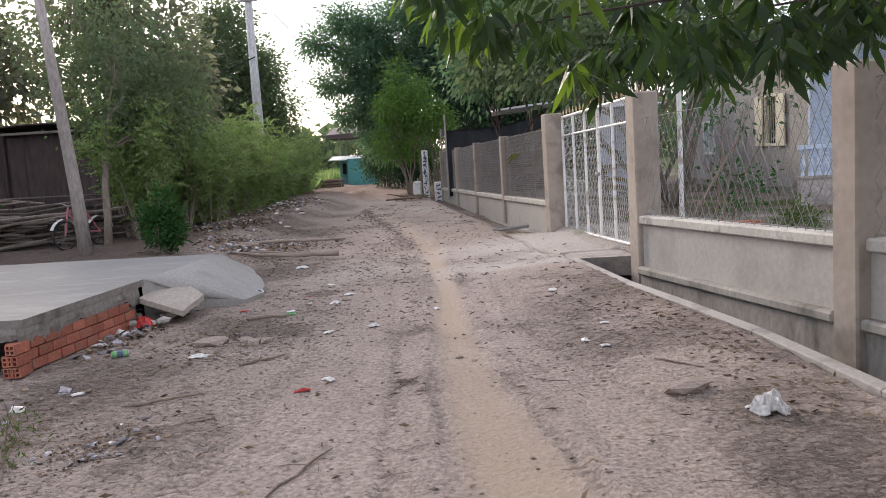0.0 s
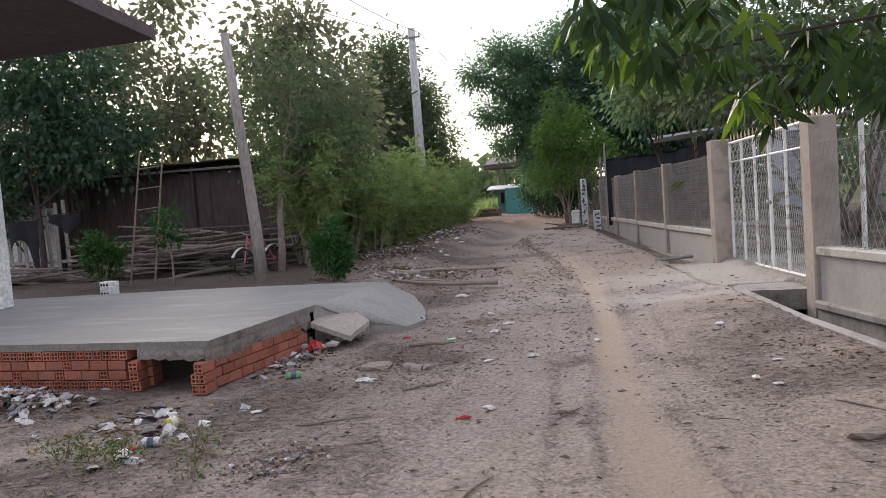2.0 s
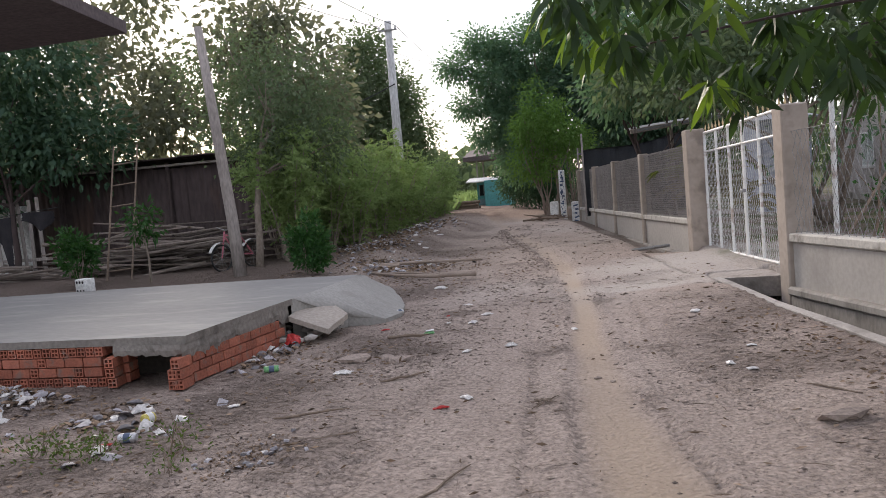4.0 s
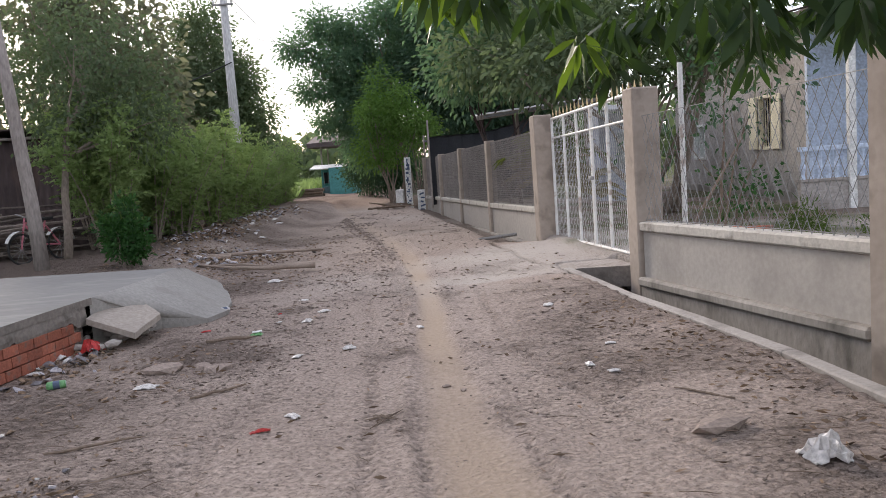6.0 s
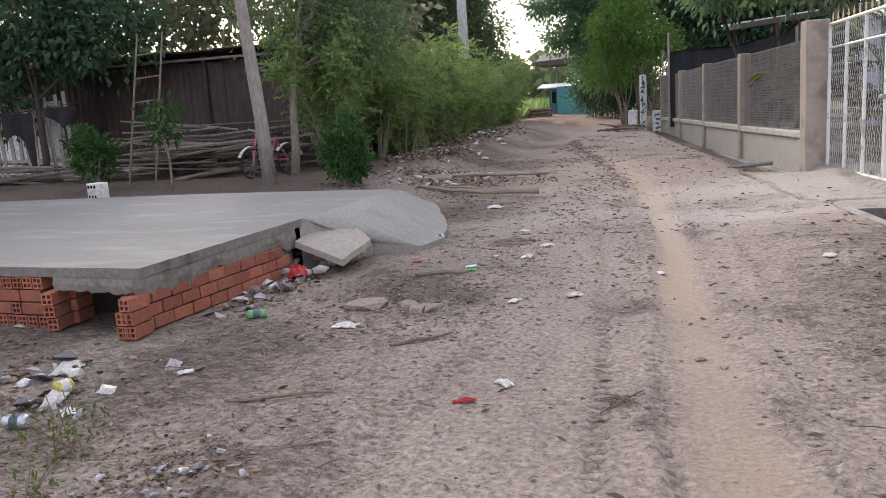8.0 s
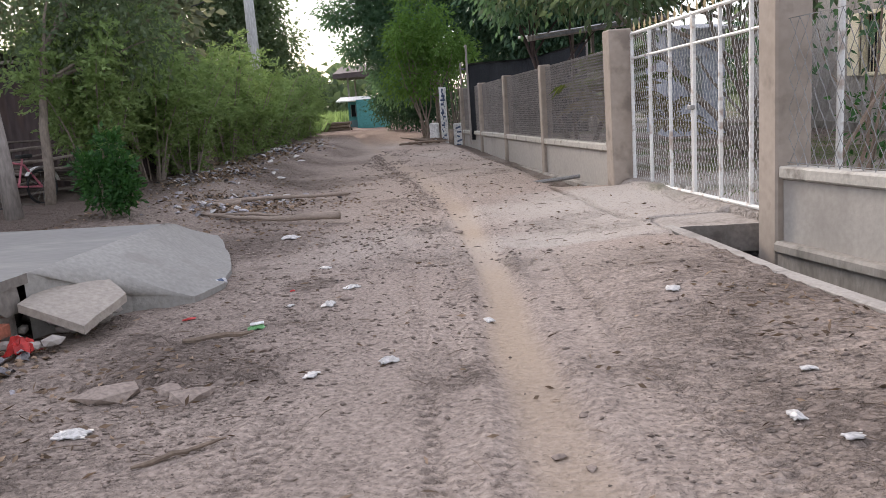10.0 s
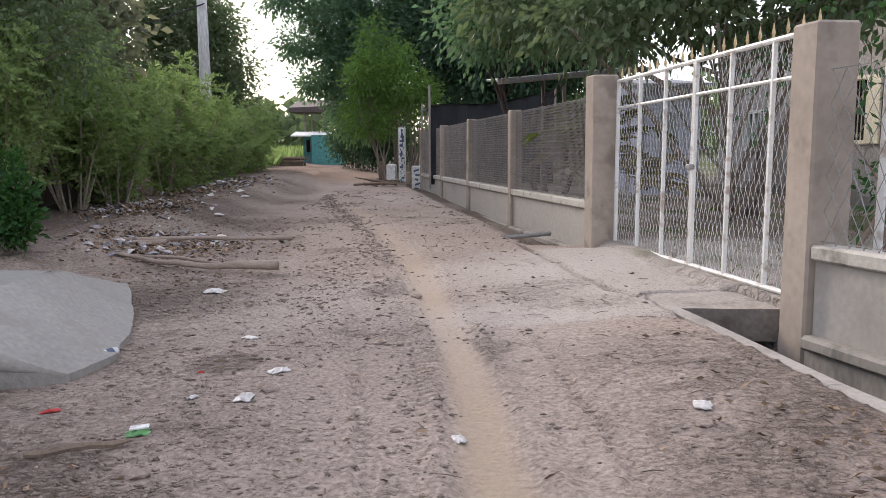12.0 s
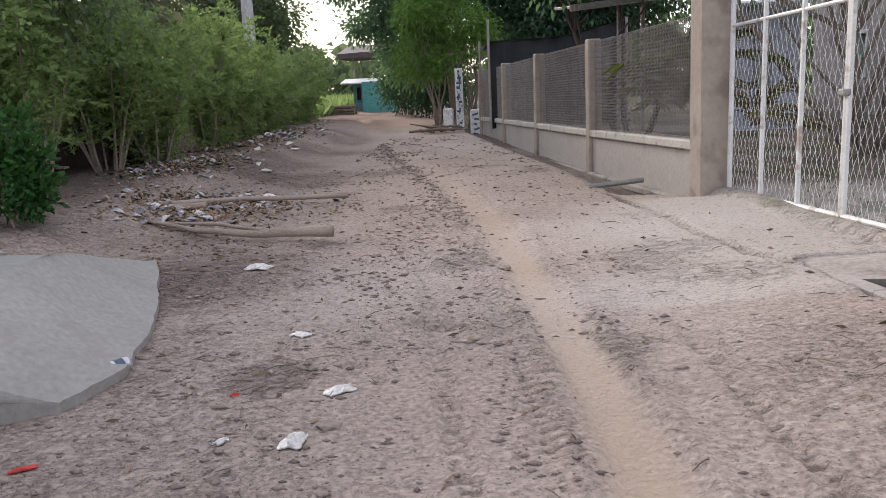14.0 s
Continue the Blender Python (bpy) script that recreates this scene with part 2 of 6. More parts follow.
M_WHITE = material("white_wall_paint", (0.74, 0.74, 0.72), (0.62, 0.61, 0.58), big=1.5, fine=25, rough=0.75, bump=0.06, dark=(0.35, 0.32, 0.28), dark_amount=0.4)
M_CYAN = material("turquoise_paint", (0.085, 0.30, 0.30), (0.07, 0.24, 0.25), big=0.9, fine=18, rough=0.7, bump=0.06)
M_GREYDOOR = material("grey_door_paint", (0.27, 0.30, 0.30), (0.22, 0.245, 0.25), big=2, fine=25, rough=0.55, bump=0.03)
M_BLACK = material("dark_inside", (0.02, 0.02, 0.022), rough=0.8, bump=0.0)
M_CLOTH = material("black_cloth", (0.018, 0.017, 0.02), (0.03, 0.028, 0.03), big=8, fine=60, rough=0.95, bump=0.2)
M_FASCIA = material("brown_fascia", (0.11, 0.085, 0.085), (0.08, 0.06, 0.06), big=2, fine=20, rough=0.8)
M_LITTER = material("dead_leaf_litter", (0.26, 0.18, 0.12), (0.14, 0.10, 0.075), fine=30, island=0.55, rough=0.95, bump=0.1)
M_PLASTIC = material("white_plastic_film", (0.60, 0.57, 0.54), (0.45, 0.42, 0.40), big=8, fine=50, rough=0.35, bump=0.1, island=0.15, spec=0.5)
M_TRASH = material("mixed_litter_plastic", (0.36, 0.34, 0.35), (0.18, 0.16, 0.17), big=9, fine=40, rough=0.5, bump=0.1, island=0.5)
M_RED = material("red_plastic", (0.50, 0.045, 0.04), (0.36, 0.03, 0.03), big=9, fine=40, rough=0.4, bump=0.15)
M_YELLOW = material("yellow_plastic", (0.55, 0.46, 0.12), big=9, fine=40, rough=0.45, bump=0.1)
M_GREENP = material("green_clear_plastic", (0.16, 0.38, 0.16), big=9, fine=40, rough=0.3, bump=0.1)
M_PINK = material("pink_paint", (0.50, 0.16, 0.20), big=9, fine=40, rough=0.45, bump=0.05)
M_BLUETARP = material("blue_plastic_sheet", (0.05, 0.09, 0.22), big=5, fine=30, rough=0.45, bump=0.2)
M_CABLE = material("black_cable", (0.03, 0.03, 0.03), rough=0.7, bump=0.0)
M_SCRIPT = material("blue_grey_lettering_paint", (0.10, 0.13, 0.20), rough=0.7, bump=0.0)
M_ALU = material("aluminium_can", (0.60, 0.60, 0.62), (0.45, 0.45, 0.47), big=10, fine=50, rough=0.35, metal=0.7, bump=0.05)

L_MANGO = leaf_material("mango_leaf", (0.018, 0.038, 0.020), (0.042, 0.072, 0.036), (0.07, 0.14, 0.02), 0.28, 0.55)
# the same leaf tinted brighter: sunlight put into its colour
L_MANGO_LIT = leaf_material("sunlit_mango_leaf", (0.045, 0.095, 0.02), (0.09, 0.155, 0.03), (0.20, 0.32, 0.03), 0.45, 0.4)
L_HEDGE = leaf_material("hedge_leaflet", (0.12, 0.185, 0.072), (0.28, 0.37, 0.15), (0.31, 0.44, 0.15), 0.5, 0.6)
L_BUSH = leaf_material("dense_bush_leaf", (0.019, 0.069, 0.022), (0.05, 0.138, 0.037), (0.062, 0.15, 0.025), 0.3, 0.45)
L_TEAK = leaf_material("broad_grey_green_leaf", (0.094, 0.11, 0.083), (0.176, 0.193, 0.132), (0.242, 0.253, 0.143), 0.5, 0.55)
L_FAR = leaf_material("grey_green_leaf", (0.075, 0.118, 0.068), (0.16, 0.205, 0.118), (0.18, 0.245, 0.10), 0.42, 0.6)
L_ACACIA = leaf_material("acacia_leaf", (0.055, 0.125, 0.085), (0.135, 0.235, 0.145), (0.16, 0.28, 0.12), 0.45, 0.55)
L_DARK = leaf_material("dark_crown_leaf", (0.032, 0.072, 0.05), (0.08, 0.14, 0.082), (0.085, 0.16, 0.06), 0.33, 0.6)
L_BAMBOO = leaf_material("fresh_bamboo_leaf", (0.072, 0.156, 0.036), (0.156, 0.276, 0.072), (0.192, 0.336, 0.06), 0.4, 0.55)
L_PALM = leaf_material("palm_leaflet", (0.08, 0.115, 0.03), (0.16, 0.19, 0.055), (0.18, 0.22, 0.05), 0.4, 0.5)
L_DRY = leaf_material("dry_frond", (0.16, 0.14, 0.07), (0.28, 0.24, 0.12), (0.24, 0.20, 0.08), 0.3, 0.7)
L_GRASS = leaf_material("weed_leaf", (0.045, 0.085, 0.02), (0.11, 0.16, 0.045), (0.12, 0.18, 0.03), 0.35, 0.6)


# ---- mesh helpers ----
class Geo:
    """Collects vertices and faces for one mesh."""

    def __init__(self):
        self.v, self.f = [], []

    def add(self, verts, faces):
        n = len(self.v)
        self.v.extend(tuple(p) for p in verts)
        self.f.extend(tuple(i + n for i in q) for q in faces)
        return self

    def box(self, c, s, m=None, ch=0.006):
        """A box with chamfered edges: centre, size, optional turn."""
        h = [max(a / 2, 1e-4) for a in s]
        ch = min(ch, min(h) * 0.45)
        vs, idx = [], {}
        sg = [(x, y, z) for x in (-1, 1) for y in (-1, 1) for z in (-1, 1)]
        for k in sg:
            for ax in range(3):
                idx[k, ax] = len(vs)
                vs.append(Vector([k[i] * (h[i] if i == ax else h[i] - ch) for i in range(3)]))
        fs = []
        for ax in range(3):
            o = [i for i in range(3) if i != ax]
            for d in (-1, 1):
                ring = []
                for a, b2 in ((-1, -1), (1, -1), (1, 1), (-1, 1)):
                    k = [0, 0, 0]
                    k[ax], k[o[0]], k[o[1]] = d, a, b2
                    ring.append(idx[tuple(k), ax])
                fs.append(ring)
            for a in (-1, 1):
                for b2 in (-1, 1):
                    k0, k1 = [0, 0, 0], [0, 0, 0]
                    k0[ax], k1[ax] = -1, 1
                    k0[o[0]] = k1[o[0]] = a
                    k0[o[1]] = k1[o[1]] = b2
                    fs.append([idx[tuple(k0), o[0]], idx[tuple(k1), o[0]], idx[tuple(k1), o[1]], idx[tuple(k0), o[1]]])
        for k in sg:
            fs.append([idx[k, 0], idx[k, 1], idx[k, 2]])
        out = []
        for q in fs:
            n = (vs[q[1]] - vs[q[0]]).cross(vs[q[2]] - vs[q[0]])
            mid = sum((vs[i] for i in q), Vector()) / len(q)
            out.append(q if n.dot(mid) > 0 else q[::-1])
        c = Vector(c)
        return self.add([(m.to_3x3() @ p if m else p) + c for p in vs], out)

    def tube(self, pts, r, n=6, cap=True):
        """A tube along points; r: one radius or one for each point."""
        pts = [Vector(p) for p in pts]
        rs = r if isinstance(r, (list, tuple)) else [r] * len(pts)
        base = len(self.v)
        side = None
        for i, p in enumerate(pts):
            d = (pts[min(i + 1, len(pts) - 1)] - pts[max(i - 1, 0)]).normalized()
            if side is None:
                side = d.orthogonal().normalized()
            side = (side - d * side.dot(d)).normalized()
            up = d.cross(side)
            for k in range(n):
                a = 2 * math.pi * k / n
                self.v.append(tuple(p + (side * math.cos(a) + up * math.sin(a)) * rs[i]))
        for i in range(len(pts) - 1):
            for k in range(n):
                a, b2 = base + i * n + k, base + i * n + (k + 1) % n
                self.f.append((a, b2, b2 + n, a + n))
        if cap:
            self.f.append(tuple(base + k for k in reversed(range(n))))
            self.f.append(tuple(base + (len(pts) - 1) * n + k for k in range(n)))
        return self

    def prism(self, poly, z0, z1):
        """An upright prism over a polygon (counter-clockwise); z1 may be a list of heights."""
        n = len(poly)
        top = z1 if isinstance(z1, (list, tuple)) else [z1] * n
        vs = [(x, y, z0) for x, y in poly] + [(x, y, t) for (x, y), t in zip(poly, top)]
        fs = [tuple(reversed(range(n))), tuple(range(n, 2 * n))]
        fs += [(i, (i + 1) % n, n + (i + 1) % n, n + i) for i in range(n)]
        return self.add(vs, fs)

    def lump(self, c, s, rnd, turn=None):
        """An uneven stone: a jittered low ball."""
        vs = []
        for k in range(12):
            p = Vector(ICO[k]) * (0.75 + 0.5 * rnd.random())
            p = Vector((p.x * s[0], p.y * s[1], p.z * s[2]))
            vs.append((turn @ p if turn else p) + Vector(c))
        return self.add(vs, ICO_F)

    def make(self, name, mat, parent=None, label="", smooth=False):
        me = bpy.data.meshes.new(name)
        me.from_pydata(self.v, [], self.f)
        me.materials.append(mat)
        if smooth:
            me.polygons.foreach_set("use_smooth", [True] * len(me.polygons))
        me.update()
        ob = new(name, me)
        if parent:
            ob.parent = parent
        if label:
            ob["label"] = label
        return ob


_b = bmesh.new()
bmesh.ops.create_icosphere(_b, subdivisions=1, radius=1)
ICO = [tuple(v.co) for v in _b.verts]
ICO_F = [tuple(v.index for v in f.verts) for f in _b.faces]
_b.free()


def thing(name, label, category, loc=(0, 0, 0), group="", kind="", rz=0.0):
    e = new(name)
    e.matrix_basis = pose(*loc, 0, 0, rz)
    e.empty_display_size = 0.1
    return tagged(e, label, category, group, kind)


def leaf_mesh(name, mat, pos, axis, length, width, parent=None, fold=0.25, seed=1, label="", droop=0.0):
    """Many leaves in one mesh: each a pointed blade of four faces folded along its rib."""
    rs = np.random.RandomState(seed)
    n = len(pos)
    pos, axis = np.asarray(pos, float), np.asarray(axis, float)
    axis /= np.linalg.norm(axis, axis=1, keepdims=True) + 1e-9
    rnd = rs.normal(size=(n, 3))
    side = np.cross(axis, rnd)
    side /= np.linalg.norm(side, axis=1, keepdims=True) + 1e-9
    nor = np.cross(side, axis)
    ln = length * rs.uniform(0.7, 1.25, (n, 1))
    wd = width * rs.uniform(0.75, 1.2, (n, 1))
    mid = pos + axis * ln * 0.45
    tip = pos + axis * ln
    tip[:, 2:] -= droop * ln
    vs = np.empty((n, 4, 3))
    vs[:, 0] = pos
    vs[:, 1] = mid + side * wd * 0.5 + nor * wd * fold
    vs[:, 2] = tip
    vs[:, 3] = mid - side * wd * 0.5 + nor * wd * fold
    me = bpy.data.meshes.new(name)
    me.vertices.add(n * 4)
    me.vertices.foreach_set("co", vs.reshape(-1))
    me.loops.add(n * 6)
    idx = np.array([0, 1, 2, 0, 2, 3])[None, :] + 4 * np.arange(n)[:, None]
    me.loops.foreach_set("vertex_index", idx.reshape(-1).astype(np.int32))
    me.polygons.add(n * 2)
    me.polygons.foreach_set("loop_start", (np.arange(n * 2) * 3).astype(np.int32))
    me.materials.append(mat)
    me.update(calc_edges=True)
    ob = new(name, me)
    if parent:
        ob.parent = parent
    if label:
        ob["label"] = label
    return ob


def lattice(x, y, seed):
    ix, iy = np.floor(x).astype(np.int64), np.floor(y).astype(np.int64)
    fx, fy = x - ix, y - iy
    fx, fy = fx * fx * (3 - 2 * fx), fy * fy * (3 - 2 * fy)

    def h(a, b2):
        k = (a * 374761393 + b2 * 668265263 + seed * 974634777) & 0x7FFFFFFF
        k = ((k ^ (k >> 13)) * 1274126177) & 0x7FFFFFFF
        return ((k ^ (k >> 16)) & 0xFFFF) / 65535.0

    return (h(ix, iy) * (1 - fx) + h(ix + 1, iy) * fx) * (1 - fy) + (h(ix, iy + 1) * (1 - fx) + h(ix + 1, iy + 1) * fx) * fy - 0.5


def fbm(x, y, scale, octaves, seed):
    s, a, t = 0, 1.0, 0
    for o in range(octaves):
        s = s + a * lattice(x * scale * 2 ** o, y * scale * 2 ** o, seed + o)
        t += a
        a *= 0.55
    return s / t


def smooth(e0, e1, x):
    t = np.clip((x - e0) / (e1 - e0), 0, 1)
    return t * t * (3 - 2 * t)


# ---- the plan ----
KERB = ((2.99, 2.2), (2.53, 4.63), (2.33, 6.15), (2.08, 7.33), (1.79, 8.53), (1.53, 10.16), (1.46, 10.5))
SANDX = ((-4, 1.15), (2, 0.78), (3.64, 0.53), (4.55, 0.38), (5.91, 0.22), (7.54, 0.07), (9.52, -0.09), (12.99, -0.5), (16.68, -1.2), (20.05, -1.99), (23.63, -2.81), (34, -5.2))
kerb_y, kerb_x = np.array([p[1] for p in KERB]), np.array([p[0] for p in KERB])
sand_y, sand_x = np.array([p[0] for p in SANDX]), np.array([p[1] for p in SANDX])


def wall_x(y):
    """The road face of the yard wall, gate line and fence, by y."""
    return np.interp(y, (-8, 6.6, 9.8, 13.95, 17.9, 21.37, 24.6, 27.8, 40), (7.2, 3.1, 2.2, 1.5, 0.9, 0.27, -0.31, -0.9, -3.1))


TRACKS = (  # tyre tread marks: rows of (y, x), half width
    (((-2, 0.05), (3.7, -0.12), (6.01, -0.29), (7.96, -0.52), (9.06, -0.68), (11.43, -1.0)), 0.05),
    (((8.4, -0.22), (10.18, -0.42), (11.88, -0.62), (13, -0.8)), 0.09),
    (((-2, -1.25), (4.39, -1.11), (5.3, -1.06), (6.6, -0.98)), 0.13),
    (((3.0, 1.0), (3.54, 0.88), (4.46, 0.69), (5.03, 0.6), (5.6, 0.5)), 0.04),
    (((4.4, 1.48), (5.5, 1.07), (6.31, 0.83), (7.2, 0.63), (8.4, 0.52), (9.13, 0.47), (9.9, 0.45)), 0.038),
    (((4.3, 0.16), (5.2, 0.04), (6.1, -0.06)), 0.05),
)


def ground(x, y, detail=True):
    """Height of the ground and its masks."""
    x, y = np.asarray(x, float), np.asarray(y, float)
    z = 0.06 * fbm(x, y, 0.35, 3, 3)
    near = np.exp(-((y - 8) / 16) ** 2)
    if detail:
        rough = 0.22 + 0.95 * smooth(0.0, 0.3, fbm(x, y, 0.9, 4, 33)) * (0.35 + 0.65 * smooth(0.0, 1.6, -x))
        z = z + near * (0.06 * fbm(x, y, 2.2, 4, 9) * rough + (0.05 * fbm(x, y, 7.0, 3, 15) + 0.013 * lattice(x * 24, y * 24, 17)) * rough)
    # raised earth behind the slab and under the hedge
    z = z + 0.2 * smooth(3.6, 4.6, -x) * smooth(10.0, 11.0, y) * (1 - smooth(30, 40, y)) + 0.06 * smooth(2.3, 3.4, -x - 0.12 * (y - 12)) * smooth(11, 14, y)
    # mound against the drain kerb
    z = z + 0.09 * np.exp(-(((x - 1.1) / 0.55) ** 2 + ((y - 8.9) / 1.3) ** 2)) + 0.05 * smooth(0.9, 1.8, x) * smooth(3, 6, y) * (1 - smooth(9.9, 10.3, y))
    # sand filled wheel rut
    sx = np.interp(y, sand_y, sand_x)
    half = np.interp(y, (-4, 3.6, 6, 9, 14, 24), (0.3, 0.26, 0.155, 0.115, 0.16, 0.2))
    ds = np.abs(x - sx + 0.10 * fbm(x, y, 1.3, 3, 40)) / half
    sand = (1 - smooth(0.35, 1.5, ds)) * (0.68 + 0.6 * fbm(x, y, 0.9, 2, 42))
    z = z * (1 - 0.85 * sand) - 0.035 * sand * (1 - smooth(14, 22, y)) + 0.02 * np.exp(-((ds - 1.7) / 0.4) ** 2) * near
    sand = sand * (1 - 0.6 * smooth(11, 17, y))
    groove, lane = np.zeros_like(z), np.zeros_like(z)
    for rows, w in TRACKS:
        yy, xx = np.array([r[0] for r in rows]), np.array([r[1] for r in rows])
        inside = (y > yy[0]) & (y < yy[-1])
        d = np.abs(x - np.interp(y, yy, xx)) / w
        tread = 0.5 + 0.5 * np.sign(np.sin((y + 0.5 * np.abs(x - np.interp(y, yy, xx))) * 2 * math.pi / 0.075))
        groove = np.maximum(groove, inside * (1 - smooth(0.7, 1.1, d)) * tread * smooth(-0.25, 0.1, fbm(x, y, 0.8, 2, 27)))
        lane = np.maximum(lane, inside * (1 - smooth(0.9, 1.5, d)))
        z = z - inside * (1 - smooth(0.7, 1.1, d)) * (0.004 + 0.008 * tread) + inside * 0.008 * np.exp(-((d - 1.3) / 0.3) ** 2)
    # drain between kerb and wall, gutter along the far fence, yard behind
    wx, kx = wall_x(y), np.interp(y, kerb_y, kerb_x)
    drain = smooth(kx - 0.02, kx + 0.05, x) * (1 - smooth(11.0, 11.08, y))
    wob = 0.8 * fbm(x, y, 0.9, 3, 61)
    drive = smooth(10.05, 10.3, y) * (1 - smooth(13.6, 14.3, y + 0.4 * wob)) * smooth(-0.3, 1.0, x + wob)
    z = z * (1 - 0.6 * drive) + 0.07 * drive * smooth(0.4, 1.6, x)
    crack = np.abs(x - np.interp(y, (10.3, 10.55, 11.27, 12.84, 14.9), (1.62, 1.53, 1.2, 1.0, 0.66)) + 0.08 * fbm(x, y, 2.5, 3, 63))
    crack = (1 - smooth(0.02, 0.06, crack)) * (y > 10.5) * (y < 14.6)
    z = z - 0.03 * crack
    z = z * (1 - drain) - 1.0 * drain
    z = z - 0.16 * smooth(14.35, 14.8, y) * smooth(-0.75, -0.2, x - wx) * (1 - smooth(45, 60, y))
    yard = smooth(0.08, 0.2, x - wx)
    z = np.where(yard > 0, z * (1 - yard) + (0.13 + 0.05 * fbm(x, y, 1.0, 3, 55)) * yard, z)
    # masks
    litter = smooth(-0.1, 0.3, fbm(x, y, 0.7, 4, 70))
    side = smooth(0.6, 2.2, -x - 0.11 * (y - 6)) * smooth(3, 6, y)
    dark = 0.75 * np.clip(side * (0.25 + 0.75 * litter), 0, 1) * (1 - smooth(40, 60, y))
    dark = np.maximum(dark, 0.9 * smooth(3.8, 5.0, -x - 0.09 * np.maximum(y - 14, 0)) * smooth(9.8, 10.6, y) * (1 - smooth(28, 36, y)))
    dark = np.maximum(dark, 0.55 * smooth(0.05, 0.3, fbm(x, y, 1.3, 4, 81)) * (1 - sand) * near)
    crust = np.exp(-(((x + 1.7) / 0.8) ** 2 + ((y - 6.9) / 1.1) ** 2)) + np.exp(-(((x + 2.1) / 0.5) ** 2 + ((y - 8.3) / 0.6) ** 2)) + 0.8 * np.exp(-(((x + 1.6) / 0.5) ** 2 + ((y - 4.5) / 0.5) ** 2))
    z = z + 0.04 * np.clip(crust, 0, 1) * smooth(0.02, 0.06, fbm(x, y, 2.2, 4, 83)) * (1 - sand) * (1 - drain)
    dark = np.maximum(dark, 0.6 * smooth(0.35, 1.2, x - sx) * smooth(-0.2, 0.2, fbm(x, y, 1.1, 4, 87)) * (1 - smooth(8.8, 10, y)))
    dark = np.maximum(dark, 0.75 * smooth(1.7, 2.6, -x + 0.3 * (y - 5)) * (1 - smooth(6.2, 7.2, y)) * smooth(-0.3, 0.1, fbm(x, y, 1.2, 4, 85)))
    dark = np.maximum(dark, 0.85 * np.clip(crust, 0, 1) * smooth(-0.12, 0.12, fbm(x, y, 2.2, 4, 83)))
    # yard, drain and fence-foot gutter are set to the dark tone too
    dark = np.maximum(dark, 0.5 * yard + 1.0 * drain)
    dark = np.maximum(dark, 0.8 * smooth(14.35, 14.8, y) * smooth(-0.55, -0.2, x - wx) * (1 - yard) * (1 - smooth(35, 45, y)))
    # crack and treads: depth shading put into the colour, with soil they catch
    dark = np.maximum(dark, np.maximum(0.7 * crack, 0.3 * groove))
    pale = 0.75 * drive + 0.35 * smooth(-0.05, 0.25, fbm(x, y, 0.4, 3, 91)) * (1 - side) * smooth(7, 11, y)
    green = 0.8 * yard * smooth(-0.1, 0.2, fbm(x, y, 0.8, 3, 95)) + smooth(6, 12, np.abs(x + 2 + 0.17 * (y - 14)) - 2) * smooth(25, 40, y)
    green = np.clip(green + smooth(60, 90, np.hypot(x, y)), 0, 1)
    red = smooth(24, 30, y + 0.5 * x) * (1 - smooth(52, 60, y)) * (1 - smooth(1.5, 3.5, np.abs(x + 4.2 + 0.1 * (y - 28))))
    return z, dict(sand=sand, dark=np.clip(dark - 0.6 * sand, 0, 1), pale=np.clip(pale, 0, 1), green=green, red=0.55 * red, lane=lane)


GRID = {}


def gz(x, y):
    """Height of the built ground mesh at one place."""
    xs, ys, Z = GRID["xs"], GRID["ys"], GRID["Z"]
    i, j = int(np.searchsorted(xs, x)) - 1, int(np.searchsorted(ys, y)) - 1
    u, v = (x - xs[i]) / (xs[i + 1] - xs[i]), (y - ys[j]) / (ys[j + 1] - ys[j])
    return float((Z[j, i] * (1 - u) + Z[j, i + 1] * u) * (1 - v) + (Z[j + 1, i] * (1 - u) + Z[j + 1, i + 1] * u) * v)


def build_ground():
    def steps(parts):
        out = []
        for a, b2, s in parts:
            out += list(np.arange(a, b2 - s * 0.25, s))
        return np.array(out + [parts[-1][1]])

    xs = steps([(-900, -100, 100), (-100, -30, 10), (-30, -9, 1.0), (-9, -4, 0.12), (-4, -1.5, 0.045), (-1.5, 1.3, 0.028), (1.3, 3.4, 0.045), (3.4, 6, 0.15), (6, 20, 1.0), (20, 100, 10), (100, 900, 100)])
    ys = steps([(-900, -100, 100), (-100, -10, 10), (-10, 1.5, 0.5), (1.5, 3, 0.05), (3, 12, 0.022), (12, 18, 0.07), (18, 34, 0.2), (34, 60, 1), (60, 120, 10), (120, 900, 130)])
    X, Y = np.meshgrid(xs, ys)
    Z, masks = ground(X, Y)
    GRID.update(xs=xs, ys=ys, Z=Z)
    nx, ny = len(xs), len(ys)
    me = bpy.data.meshes.new("ground")
    me.vertices.add(nx * ny)
    me.vertices.foreach_set("co", np.stack([X, Y, Z], -1).reshape(-1))
    i, j = np.meshgrid(np.arange(nx - 1), np.arange(ny - 1))
    a = (j * nx + i).reshape(-1)
    q = np.stack([a, a + 1, a + 1 + nx, a + nx], -1)
    me.loops.add(q.size)
    me.loops.foreach_set("vertex_index", q.reshape(-1).astype(np.int32))
    me.polygons.add(len(q))
    me.polygons.foreach_set("loop_start", (np.arange(len(q)) * 4).astype(np.int32))
    me.polygons.foreach_set("use_smooth", np.ones(len(q), bool))
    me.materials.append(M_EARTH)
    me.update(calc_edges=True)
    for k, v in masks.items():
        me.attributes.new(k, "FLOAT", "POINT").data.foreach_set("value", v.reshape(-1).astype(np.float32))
    return tagged(new("ground", me), "trodden sandy earth road with ruts and litter", "ground", kind="structure")


